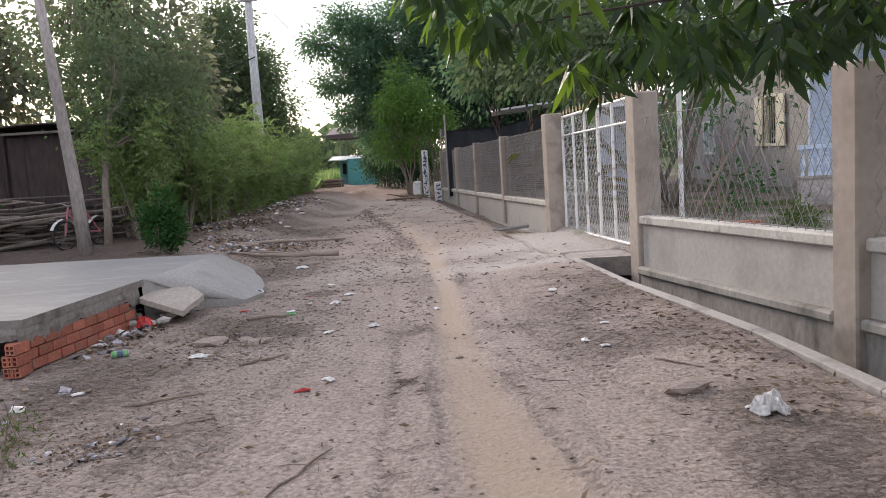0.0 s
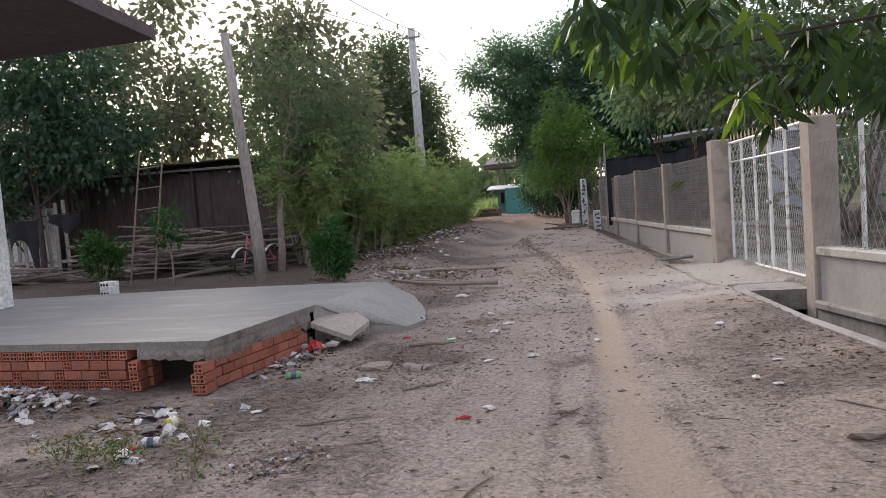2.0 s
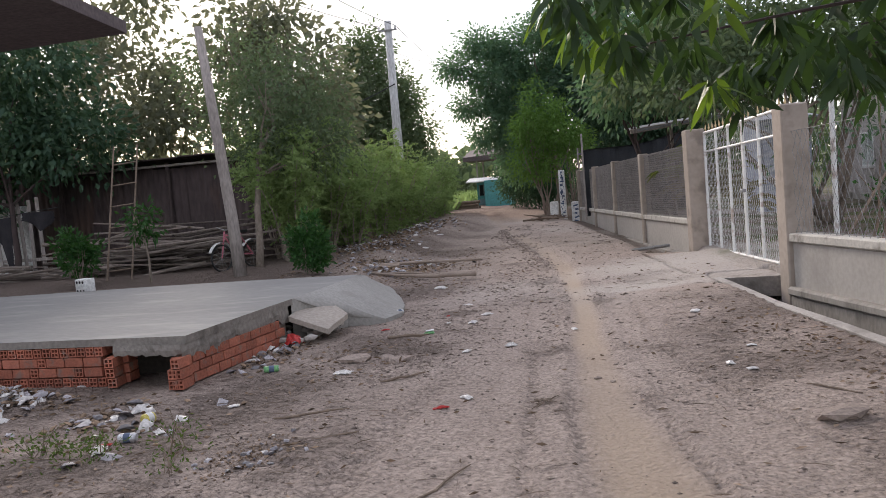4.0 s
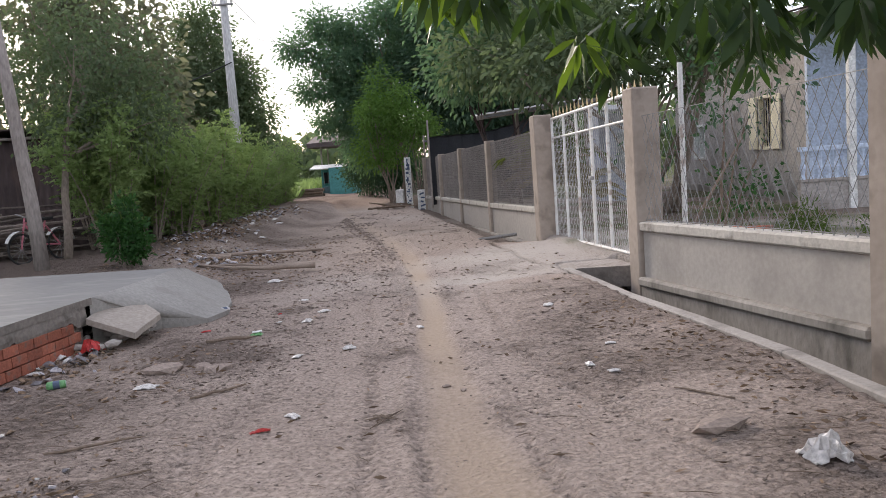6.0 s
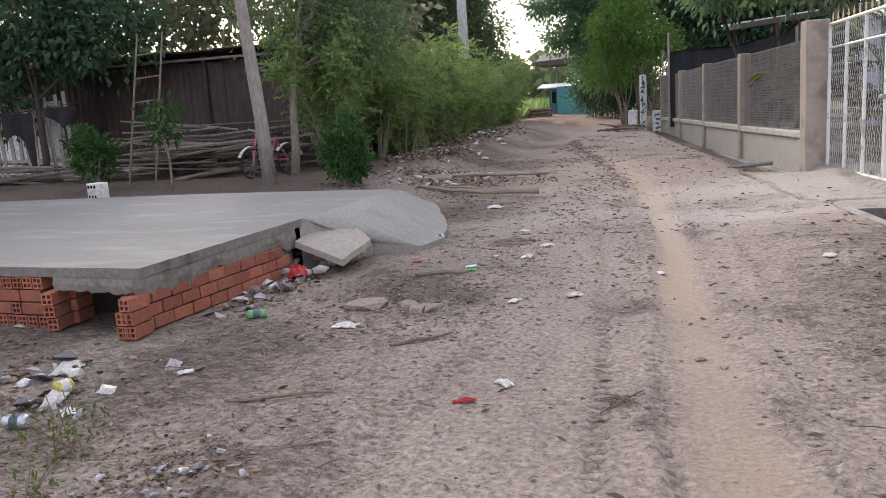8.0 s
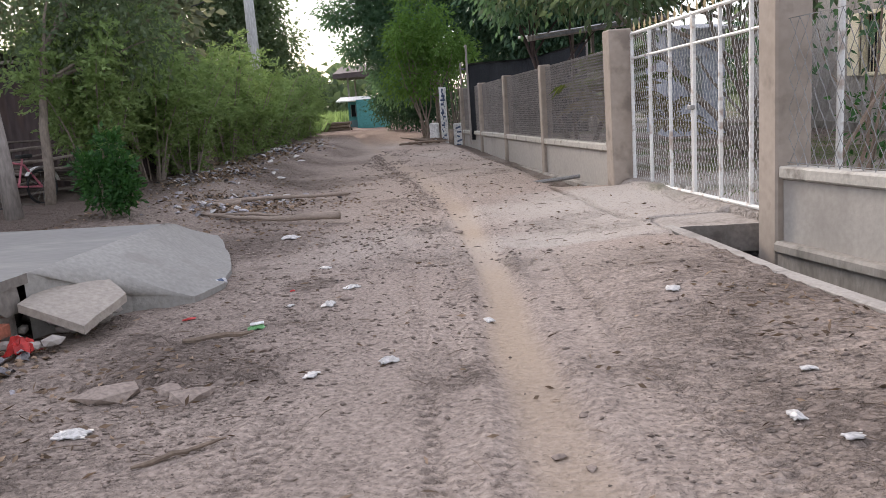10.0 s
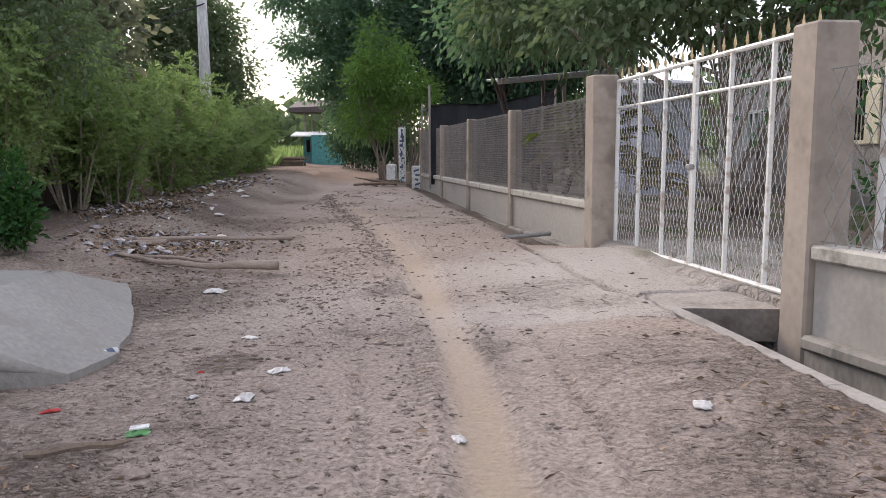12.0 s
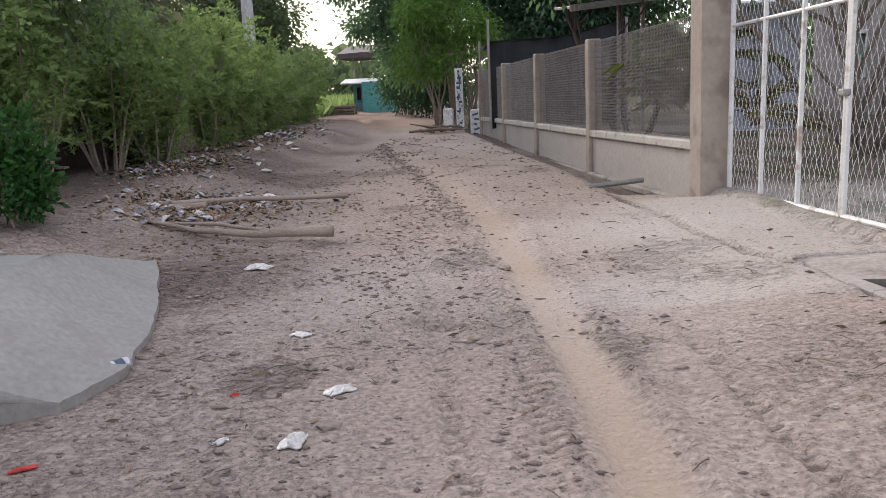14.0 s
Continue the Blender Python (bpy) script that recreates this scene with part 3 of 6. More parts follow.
build_ground()


# ---- yard wall, gate and fence ----
def along(a, b2):
    """A frame on a wall line: origin at a, x along to b2, y to its left."""
    d = Vector((b2[0] - a[0], b2[1] - a[1], 0))
    ang = math.atan2(d.y, d.x)
    return Matrix.Translation((a[0], a[1], 0)) @ Matrix.Rotation(ang, 4, "Z"), d.length


def concrete_post(name, x, y, w, z0, z1, rz, label, taper=0.0):
    g = Geo()
    rnd = random.Random(int(x * 100 + y * 37))
    g.box((0, 0, (z1 - z0) / 2), (w, w, z1 - z0), ch=0.018)
    e = g.make(name, M_POST)
    e.matrix_basis = pose(x, y, z0, rnd.uniform(-0.5, 0.5), rnd.uniform(-0.5, 0.5), rz)
    return tagged(e, label, "fence post", kind="structure")


def zigzag_mesh(g, M, x0, x1, za, zb, pitch, r, y=0.0, n=3, skew=0.55):
    """Woven diamond wire between x0 and x1, from height za to zb (either may be a function of x)."""
    k, x = 0, x0
    while x < x1 - pitch * 0.3:
        lo, hi = (za(x) if callable(za) else za), (zb(x) if callable(zb) else zb)
        steps = max(2, int((hi - lo) / (pitch * skew * 1.6)))
        pts = []
        for s in range(steps + 1):
            xx = x + (pitch * 0.52 if (s + k) % 2 else -0.02 * pitch)
            pts.append(M @ Vector((min(max(xx, x0), x1), y + (0.004 if s % 2 else -0.004), lo + (hi - lo) * s / steps)))
        g.tube(pts, r, n, cap=False)
        x += pitch * 0.5
        k += 1
    return g


RZW = math.degrees(math.atan2(6.6 - 9.8, 3.1 - 2.2))
WALLS = []


def wall_bay(name, a, b2, cap_a, cap_b, thick=0.14, drop=-0.55, ledge=True, mesh_top=None, pitch=0.11, wire=0.0035, mesh_mat=None, low_mat=None):
    """One bay: rendered dwarf wall with coping, foot ledge, drain face and wire mesh above. a, b2: face line seen from the road, a farther off."""
    M, ln = along(a, b2)
    e = thing(name, "cement rendered dwarf wall with pale coping and stained foot", "wall", kind="structure")
    slope = math.atan2(cap_b - cap_a, ln)
    T = Matrix.Rotation(-slope, 4, "Y")

    def piece(nm, mat, x0, x1, y0, y1, z0, z1, ch=0.012):
        g = Geo()
        zc = (z0 + z1) / 2
        m2 = M @ Matrix.Translation(((x0 + x1) / 2, (y0 + y1) / 2, (cap_a + cap_b) / 2 + zc)) @ T
        g.box((0, 0, 0), (x1 - x0, abs(y1 - y0), z1 - z0), ch=ch)
        g.v = [tuple(m2 @ Vector(p)) for p in g.v]
        return g.make(nm, mat, e)

    s = 1
    piece("dwarf_wall", M_PLASTER, 0, ln, s * 0.03, s * thick, -0.62, -0.1)
    piece("coping", M_CAP, 0.0, ln, -s * 0.015, s * (thick + 0.03), -0.1, 0.0, 0.015)
    if ledge:
        piece("foot_ledge", M_DRAIN, 0, ln, -s * 0.06, s * thick, -0.70, -0.60, 0.025)
        piece("drain_face", M_DRAIN, 0, ln, -s * 0.015, s * thick, -1.25, -0.70, 0.01)
    if mesh_top:
        g = Geo()
        zigzag_mesh(g, M, 0.02, ln - 0.02, lambda x: cap_a + (cap_b - cap_a) * x / ln, lambda x: mesh_top[0] + (mesh_top[1] - mesh_top[0]) * x / ln, pitch, wire, y=s * 0.07)
        for zz in (0.02, 1.0):
            g.tube([M @ Vector((0, s * 0.07, cap_a + (mesh_top[0] - cap_a) * zz)), M @ Vector((ln, s * 0.07, cap_b + (mesh_top[1] - cap_b) * zz))], wire * 1.2, 4)
        g.make("wire_mesh", mesh_mat or M_GALV, e, "woven wire mesh")
    WALLS.append(e)
    return e


# near wall, from the gate post towards the walker
concrete_post("gate_post_near", 2.34, 9.97, 0.3, -0.3, 2.06, 9, "tall grey concrete gate post with worn edges")
concrete_post("gate_post_far", 1.66, 14.1, 0.3, -0.1, 2.03, 9, "tall grey concrete gate post with worn edges")
for i, (px, py) in enumerate(((3.22, 6.4), (4.2, 3.0), (5.18, -0.4))):
    concrete_post("wall_post", px, py, 0.27, -0.6, 1.98, RZW, "square grey concrete wall post")
wall_bay("yard_wall_1", (2.24, 9.8), (3.12, 6.55), 0.62, 0.685, mesh_top=(1.75, 1.85), pitch=0.12)
wall_bay("yard_wall_2", (3.2, 6.27), (4.11, 3.12), 0.685, 0.74, mesh_top=(1.85, 1.9), pitch=0.12)
wall_bay("yard_wall_3", (4.18, 2.85), (5.09, -0.27), 0.74, 0.78, mesh_top=(1.9, 1.95), pitch=0.12)
# far fence beyond the gate
FENCE = ((0.884, 17.894, 1.76), (0.27, 21.37, 1.69), (-0.31, 24.6, 1.61), (-0.9, 27.75, 1.54))
for px, py, pz in FENCE:
    concrete_post("fence_post", px + 0.06, py - 0.06, 0.19, -0.3, pz, 10, "slim grey concrete fence post")
prev, pc = (1.53, 14.26), 0.56
for i, (px, py, pz) in enumerate(FENCE):
    cb = 0.5 - 0.0175 * (py - 17.0)
    a, b2 = (px, py - 0.14), (prev[0], prev[1])
    wall_bay("fence_wall_%d" % (i + 1), a, b2, cb, pc, mesh_top=(pz - 0.04, (1.80, 1.72, 1.65, 1.57)[i]), mesh_mat=M_FENCEWIRE, pitch=0.045, wire=0.0036, drop=-0.3)
    prev, pc = (px - 0.01, py + 0.02), cb - 0.003


def build_gate():
    a, b2 = (1.80, 13.93), (2.43, 10.14)
    M, ln = along(a, b2)
    for leaf in (0, 1):
        x0, x1 = (0.02, ln * 0.5 - 0.01) if leaf == 0 else (ln * 0.5 + 0.01, ln - 0.02)
        e = thing("gate_leaf", "white painted steel gate leaf with woven wire and gilt spikes", "gate", group="double yard gate")

        def top(x):
            return 1.95 + 0.11 * x / ln

        def bot(x):
            return 0.10 + 0.07 * x / ln

        n = 3
        xs = [x0 + (x1 - x0) * i / n for i in range(n + 1)]
        for i, x in enumerate(xs):
            g = Geo()
            w = 0.045 if i in (0, n) else 0.032
            zc, h = (top(x) + bot(x)) / 2, top(x) - bot(x)
            g.box((0, 0, 0), (w, 0.035, h), ch=0.004)
            g.v = [tuple(M @ (Vector(p) + Vector((x, 0, zc)))) for p in g.v]
            g.make("upright", M_WHITE_STEEL, e)
        for z, r in ((lambda x: top(x), 0.022), (lambda x: top(x) - 0.30, 0.016), (lambda x: bot(x), 0.022)):
            g = Geo()
            g.tube([M @ Vector((x0, 0, z(x0))), M @ Vector((x1, 0, z(x1)))], r, 8)
            g.make("rail", M_WHITE_STEEL, e)
        g = Geo()
        zigzag_mesh(g, M, x0, x1, bot, top, 0.075, 0.002, y=0.02, skew=0.75)
        g.make("wire_mesh", M_WHITE_STEEL, e, "white woven wire mesh")
        for k in range(10):
            x = x0 + (x1 - x0) * (k + 0.5) / 10
            g = Geo()
            p = M @ Vector((x, 0, top(x)))
            g.tube([p, p + Vector((0, 0, 0.03)), p + Vector((0, 0, 0.055)), p + Vector((0, 0, 0.14))], [0.008, 0.008, 0.016, 0.001], 5)
            g.make("spike", M_SPIKE, e, "gilt painted spike")
    g = Geo()
    g.box((0, 0, 0), (0.09, 0.06, 0.05), ch=0.01)
    lock = g.make("gate_latch", M_GALV)
    lock.matrix_basis = M @ Matrix.Translation((ln * 0.5, -0.03, 1.05))
    tagged(lock, "grey steel latch box holding two gate leaves shut", "latch")
    for x, y, s in ((2.116 - 0.04, 12.4, 0.055), (2.2, 12.0, 0.065)):
        g = Geo().lump((0, 0, s * 0.7), (s * 0.7, s * 0.7, s), R)
        st = g.make("gate_stone", M_DRAIN)
        st.location = (x, y, gz(x, y) + 0.02)
        tagged(st, "small dark stone wedged at the gate foot", "stone", group="gate stones")


build_gate()

def dark_sides(ob):
    """Darker smeared cement on the upright faces of a slab."""
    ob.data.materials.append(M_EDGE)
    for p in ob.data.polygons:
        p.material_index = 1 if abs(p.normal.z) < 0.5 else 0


# drain kerb and the drive slab over the drain
g = Geo()
for (x0, y0), (x1, y1) in zip(KERB[:-1], KERB[1:]):
    M, ln = along((x0, y0), (x1, y1))
    b3 = Geo().box((ln / 2, -0.05, -0.14), (ln + 0.01, 0.11, 0.34), ch=0.012)
    g.add([M @ Vector(p) + Vector((0, 0, 0.04)) for p in b3.v], b3.f)
tagged(g.make("drain_kerb", M_CONC), "narrow pale concrete kerb along the open drain", "kerb", kind="structure")
DRIVE = [(1.40, 10.58), (1.52, 10.47), (1.72, 10.40), (1.9, 10.37), (2.1, 10.36), (2.34, 10.33), (2.55, 10.35), (1.95, 14.0), (1.6, 13.95), (1.15, 14.2), (0.95, 12.2)]
g = Geo().prism(DRIVE, -0.17, [0.03, 0.055, 0.07, 0.07, 0.072, 0.075, 0.08, 0.05, 0.04, -0.05, -0.05])
drive_slab = g.make("drive_slab", M_DUSTY)
dark_sides(drive_slab)
tagged(drive_slab, "dusty concrete drive slab bridging the drain", "slab", kind="structure")
g = Geo()
for k in range(9):
    g.box((1.72 + 0.06 * k, 10.25 - 0.03 * k, -0.36 + 0.02 * (k % 3)), (0.16, 0.3, 0.05), pose(0, 0, 0, 8 * (k % 4) - 10, 12 * (k % 3) - 9, 25 * k), ch=0.01)
tagged(g.make("blue_sheet", M_BLUETARP), "crumpled dark blue plastic sheet lying in the drain", "plastic sheet")

# ---- raised slab on brick footing ----
SLAB = [(-9.6, 6.45), (-5.5, 6.3), (-3.21, 6.22), (-3.08, 7.9), (-3.02, 8.5), (-2.93, 10.1), (-4.5, 10.2), (-5.8, 10.2), (-9.6, 9.95)]
g = Geo().prism(SLAB, 0.355, 0.42)
apron = g.make("house_apron_slab", M_SLAB)
dark_sides(apron)
tagged(apron, "smooth grey cement slab on a brick footing", "slab", kind="structure")


def holed_brick(long_side):
    """A hollow fired brick, 18 x 8 x 8 cm, with four square-ish holes in its end; long_side: the side that faces -y."""
    g = Geo()
    L2 = 0.18
    if long_side:
        g.box((0, 0, 0), (L2, 0.08, 0.08), ch=0.004)
        return g
    # end towards -y, with four recessed holes
    d = 0.09
    h, y0, y1 = 0.04, -L2 / 2, L2 / 2
    g.add([(-h, y0, -h), (h, y0, -h), (h, y0, h), (-h, y0, h), (-h, y1, -h), (h, y1, -h), (h, y1, h), (-h, y1, h)],
          [(0, 4, 5, 1), (1, 5, 6, 2), (2, 6, 7, 3), (3, 7, 4, 0), (4, 7, 6, 5)])
    xs = (-0.04, -0.029, -0.006, 0.006, 0.029, 0.04)
    n0 = -L2 / 2
    for i in range(5):
        for j in range(5):
            if i in (1, 3) and j in (1, 3):
                continue
            x0, x1, z0, z1 = xs[i], xs[i + 1], xs[j], xs[j + 1]
            g.add([(x0, n0, z0), (x1, n0, z0), (x1, n0, z1), (x0, n0, z1)], [(0, 1, 2, 3)])
    for i in (1, 3):
        for j in (1, 3):
            x0, x1, z0, z1 = xs[i], xs[i + 1], xs[j], xs[j + 1]
            v = [(x0, n0, z0), (x1, n0, z0), (x1, n0, z1), (x0, n0, z1)] + [(x0, n0 + d, z0), (x1, n0 + d, z0), (x1, n0 + d, z1), (x0, n0 + d, z1)]
            g.add(v, [(0, 1, 5, 4), (1, 2, 6, 5), (2, 3, 7, 6), (3, 0, 4, 7), (4, 5, 6, 7)])
    return g


def build_footing():
    e = thing("slab_footing", "red hollow brick footing with open holes under a cement slab", "brick footing", kind="structure")
    core = Geo()
    core.box((-6.75, 6.52, 0.14), (5.3, 0.13, 0.34), pose(0, 0, 0, 0, 0, -2.0), ch=0.004)
    core.box((-3.22, 7.2, 0.10), (0.08, 1.7, 0.40), pose(0, 0, 0, 0, 0, -4.5), ch=0.004)
    core.make("mortar_core", M_MORTAR, e)
    # near-black block under the slab: the opening's shade put into its colour
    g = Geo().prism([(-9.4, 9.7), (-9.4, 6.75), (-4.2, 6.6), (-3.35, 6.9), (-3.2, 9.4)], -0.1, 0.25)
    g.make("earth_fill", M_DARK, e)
    def cement_strip(p0, p1, lo, hi, top):
        """Smeared cement under the slab's edge with a ragged lower border."""
        M, ln = along(p0, p1)
        n = int(ln / 0.035)
        vs, fs = [], []
        for k in range(n + 1):
            x = ln * k / n
            z = lo + (hi - lo) * (0.5 + 0.35 * math.sin(x * 9) + 0.15 * math.sin(x * 31)) + R.uniform(-0.012, 0.012)
            for y, zz in ((0.0, top), (-0.004 - 0.01 * R.random(), (top + z) / 2), (0.0, z), (0.04, z), (0.04, top)):
                vs.append(tuple(M @ Vector((x, y, zz))))
        for k in range(n):
            for q in range(4):
                p = 5 * k + q
                fs.append((p, p + 1, p + 6, p + 5))
        return Geo().add(vs, fs).make("cement_edge", M_EDGE, e, "rough smeared grey cement edge")

    cement_strip((-3.225, 6.16), (-3.075, 8.05), 0.17, 0.26, 0.36)
    cement_strip((-3.9, 6.225), (-3.222, 6.165), 0.262, 0.275, 0.36)
    head, side = holed_brick(False), holed_brick(True)
    mh, ms = None, None

    def lay(kind, m):
        nonlocal mh, ms
        src = mh if kind == "h" else ms
        if src is None:
            ob = (head if kind == "h" else side).make("brick", M_BRICK, e)
            if kind == "h":
                mh = ob.data
            else:
                ms = ob.data
        else:
            ob = new("brick", src)
            ob.parent = e
        ob.matrix_basis = m

    M, ln = along((-9.4, 6.46), (-4.0, 6.27))
    for row in range(4):
        z = 0.353 - 0.043 - row * 0.089
        x = ln - (0.02 if row in (0, 3) else 0.05)
        while x > 0.3:
            pattern = "h" if row in (0, 3) else ("s" if int(x * 9 + row) % 4 else "h")
            w = 0.086 if pattern == "h" else 0.186
            out = -0.004 * R.random()
            lay(pattern, M @ Matrix.Translation((x - w / 2, (0.07 if pattern == "h" else 0.02) + out, z)) @ pose(0, 0, 0, R.uniform(-1, 1), 0, R.uniform(-1.5, 1.5)))
            x -= w + 0.004
    for row in range(3):  # pier left of the opening
        lay("h", pose(-3.93 + 0.01 * R.random(), 6.24 + 0.01 * row, 0.225 - row * 0.088, 0, 0, 8))
        lay("s", pose(-3.91, 6.44, 0.225 - row * 0.088, 0, 0, 98))
    M, ln = along((-3.24, 6.07), (-3.06, 7.95))
    for row in range(3):
        z = 0.215 - row * 0.088
        x = 0.06 + 0.09 * (row % 2)
        k = 0
        while x < ln - 0.2:
            lay("s", M @ Matrix.Translation((x + 0.09, 0.035 + 0.006 * R.random(), z - 0.01 * (x / ln))) @ pose(0, 0, 0, R.uniform(-2, 2), 0, R.uniform(-2, 2)))
            x += 0.188
        if row:
            lay("h", M @ Matrix.Translation((0.085, 0.04, z)) @ pose(0, 0, 0, 0, 0, -90 + 4))
    for k in range(3):  # corner bricks, holes to the front
        lay("h", pose(-3.235 + 0.006 * k, 6.16, 0.215 - k * 0.088, 0, 0, -4 + 3 * k))
    # sloped ramp and broken plate at the slab's end
    def ragged(pts, cuts, amp):
        out = []
        for k, p in enumerate(pts):
            q = pts[(k + 1) % len(pts)]
            for c in range(cuts):
                w = Vector(p).lerp(Vector(q), c / cuts)
                if c:
                    w += Vector((R.uniform(-amp, amp), R.uniform(-amp, amp), R.uniform(-amp, amp) * 0.3))
                out.append(tuple(w))
        return out

    def plate(nm, mat, pts, mid, thick, label, cat, kind=""):
        g = Geo()
        n = len(pts)
        m = [tuple(Vector(p).lerp(Vector(mid), 0.45) + Vector((0, 0, R.uniform(-0.008, 0.008)))) for p in pts]
        g.add([*pts, *m, mid], [(k, (k + 1) % n, n + (k + 1) % n, n + k) for k in range(n)] + [(n + k, n + (k + 1) % n, 2 * n) for k in range(n)])
        g.add([*pts, *[(x, y, z - thick) for x, y, z in pts]], [(k, n + k, n + (k + 1) % n, (k + 1) % n) for k in range(n)] + [tuple(reversed(range(n, 2 * n)))])
        tagged(g.make(nm, mat, smooth=nm == "cement_ramp"), label, cat, kind=kind)

    # fan of cement that runs from the slab's edge down to the road
    top = np.array([(-3.065, 8.12, 0.424), (-3.045, 8.3, 0.424), (-3.015, 8.6, 0.424), (-2.99, 9.0, 0.424), (-2.965, 9.5, 0.424), (-2.94, 9.9, 0.424), (-2.93, 10.1, 0.424)])
    foot = np.array([(-2.99, 8.34, 0.33), (-2.66, 8.72, 0.10), (-2.27, 8.9, 0.03), (-2.18, 9.33, 0.03), (-2.33, 9.95, 0.03), (-2.57, 10.6, 0.04), (-3.0, 11.6, 0.06)])
    ns, nw = 72, 14
    vs, fs = [], []
    for i in range(ns + 1):
        u = i / ns * 6
        a, b3 = [np.array([np.interp(u, range(7), arr[:, k]) for k in range(3)]) for arr in (top, foot)]
        rag = 1 + (0.035 * float(fbm(np.array([i * 0.22]), np.array([0.5]), 1.0, 4, 5)[0]) * 2 + R.uniform(-0.006, 0.006))
        for j in range(nw + 1):
            w = j / nw
            p = a + (b3 - a) * w * rag
            z = a[2] + (b3[2] - a[2]) * (0.75 * w + 0.25 * w * w * (3 - 2 * w))
            z = max(z, gz(p[0], p[1]) + 0.014 + 0.012 * R.random() * (j == nw)) if j else z
            vs.append((p[0], p[1], z + 0.012 * float(lattice(np.array([p[0] * 5]), np.array([p[1] * 5]), 8)[0]) * (0 < j < nw)))
    row = nw + 1
    fs = [(i * row + j, i * row + j + 1, (i + 1) * row + j + 1, (i + 1) * row + j) for i in range(ns) for j in range(nw)]
    edge = [i * row + nw for i in range(ns + 1)]
    border = [j for j in range(row)] + edge[1:] + [ns * row + j for j in reversed(range(nw))]
    n0 = len(vs)
    vs += [(vs[k][0], vs[k][1], -0.06) for k in border]
    fs += [(border[k], n0 + k, n0 + k + 1, border[k + 1]) for k in range(len(border) - 1)]
    tagged(Geo().add(vs, fs).make("cement_ramp", M_RAMP), "pale rough cement ramp sloping to the road", "ramp", kind="structure")
    plate("broken_plate", M_PLATE, ragged([(-3.04, 7.97, 0.26), (-2.57, 7.86, 0.125), (-2.55, 8.42, 0.19), (-2.78, 8.66, 0.26), (-3.03, 8.55, 0.305)], 3, 0.012), (-2.78, 8.25, 0.235), 0.055, "broken flat piece of cement leaning on the slab", "concrete plate")
    g = Geo()
    for k in range(26):
        g.lump((R.uniform(-3.3, -2.65), R.uniform(7.75, 8.9), 0.03 + 0.05 * R.random()), (R.uniform(0.03, 0.08), R.uniform(0.03, 0.08), 0.035), R)
    tagged(g.make("rubble", M_CONC), "loose cement rubble under the broken plate", "rubble", kind="stuff")


build_footing()


# ---- left: house corner, shed, poles and yard clutter ----
def build_left_house():
    e = thing("left_house", "white house corner with grey glazed door and dark eave", "house")
    Geo().box((-7.78, 9.0, 2.045), (0.17, 0.2, 3.25), ch=0.012).make("corner_column", M_WHITE, e)
    Geo().box((-9.6, 9.05, 3.045), (3.5, 0.15, 1.24), ch=0.01).make("wall", M_WHITE, e)
    Geo().box((-10.6, 9.05, 1.43), (1.3, 0.15, 2.0), ch=0.01).make("wall", M_WHITE, e)
    d = Geo()
    for x in (-7.92, -8.4, -8.88, -9.36):
        d.box((x, 9.02, 1.42), (0.06, 0.06, 1.98), ch=0.005)
    for z in (0.45, 0.95, 1.38, 1.95, 2.4):
        d.box((-8.64, 9.02, z), (1.5, 0.05, 0.06), ch=0.005)
    door = d.make("door", M_GREYDOOR, e, "grey steel framed door")
    Geo().box((-8.64, 9.03, 0.7), (1.42, 0.02, 0.46), ch=0.003).make("door_panel", M_GREYDOOR, door)
    gl = bpy.data.materials.new("door_glass")
    gl.use_nodes = True
    b = gl.node_tree.nodes["Principled BSDF"]
    b.inputs["Base Color"].default_value, b.inputs["Roughness"].default_value = (0.35, 0.40, 0.42, 1), 0.12
    b.inputs["Transmission Weight"].default_value = 0.3
    for x in (-8.16, -8.64, -9.12):
        for z0, z1 in ((0.98, 1.35), (1.41, 1.92), (1.98, 2.37)):
            Geo().box((x, 9.03, (z0 + z1) / 2), (0.42, 0.012, z1 - z0), ch=0.001).make("pane", gl, door)
    g = Geo().prism([(-11.5, 6.6), (-4.87, 6.6), (-5.37, 9.3), (-11.5, 9.55)], 3.67, 3.82)
    g.make("roof", M_FASCIA, e, "dark brown eave soffit")

build_left_house()


def corrugated(name, mat, x0, x1, y, z0, z1, parent, pitch=0.16, amp=0.018, flip=1, tilt=0.0):
    g = Geo()
    n = int((x1 - x0) / pitch * 6)
    vs, fs = [], []
    for i in range(n + 1):
        x = x0 + (x1 - x0) * i / n
        yy = y + amp * math.sin(2 * math.pi * x / pitch)
        vs += [(x, yy, z0), (x, yy + tilt, z1), (x, yy + 0.004, z0), (x, yy + 0.004 + tilt, z1)]
    for i in range(n):
        a, b2 = 4 * i, 4 * i + 4
        fs += [(a, b2, b2 + 1, a + 1), (a + 2, a + 3, b2 + 3, b2 + 2), (a + 1, b2 + 1, b2 + 3, a + 3)]
    return g.add(vs, fs).make(name, mat, parent, smooth=True)


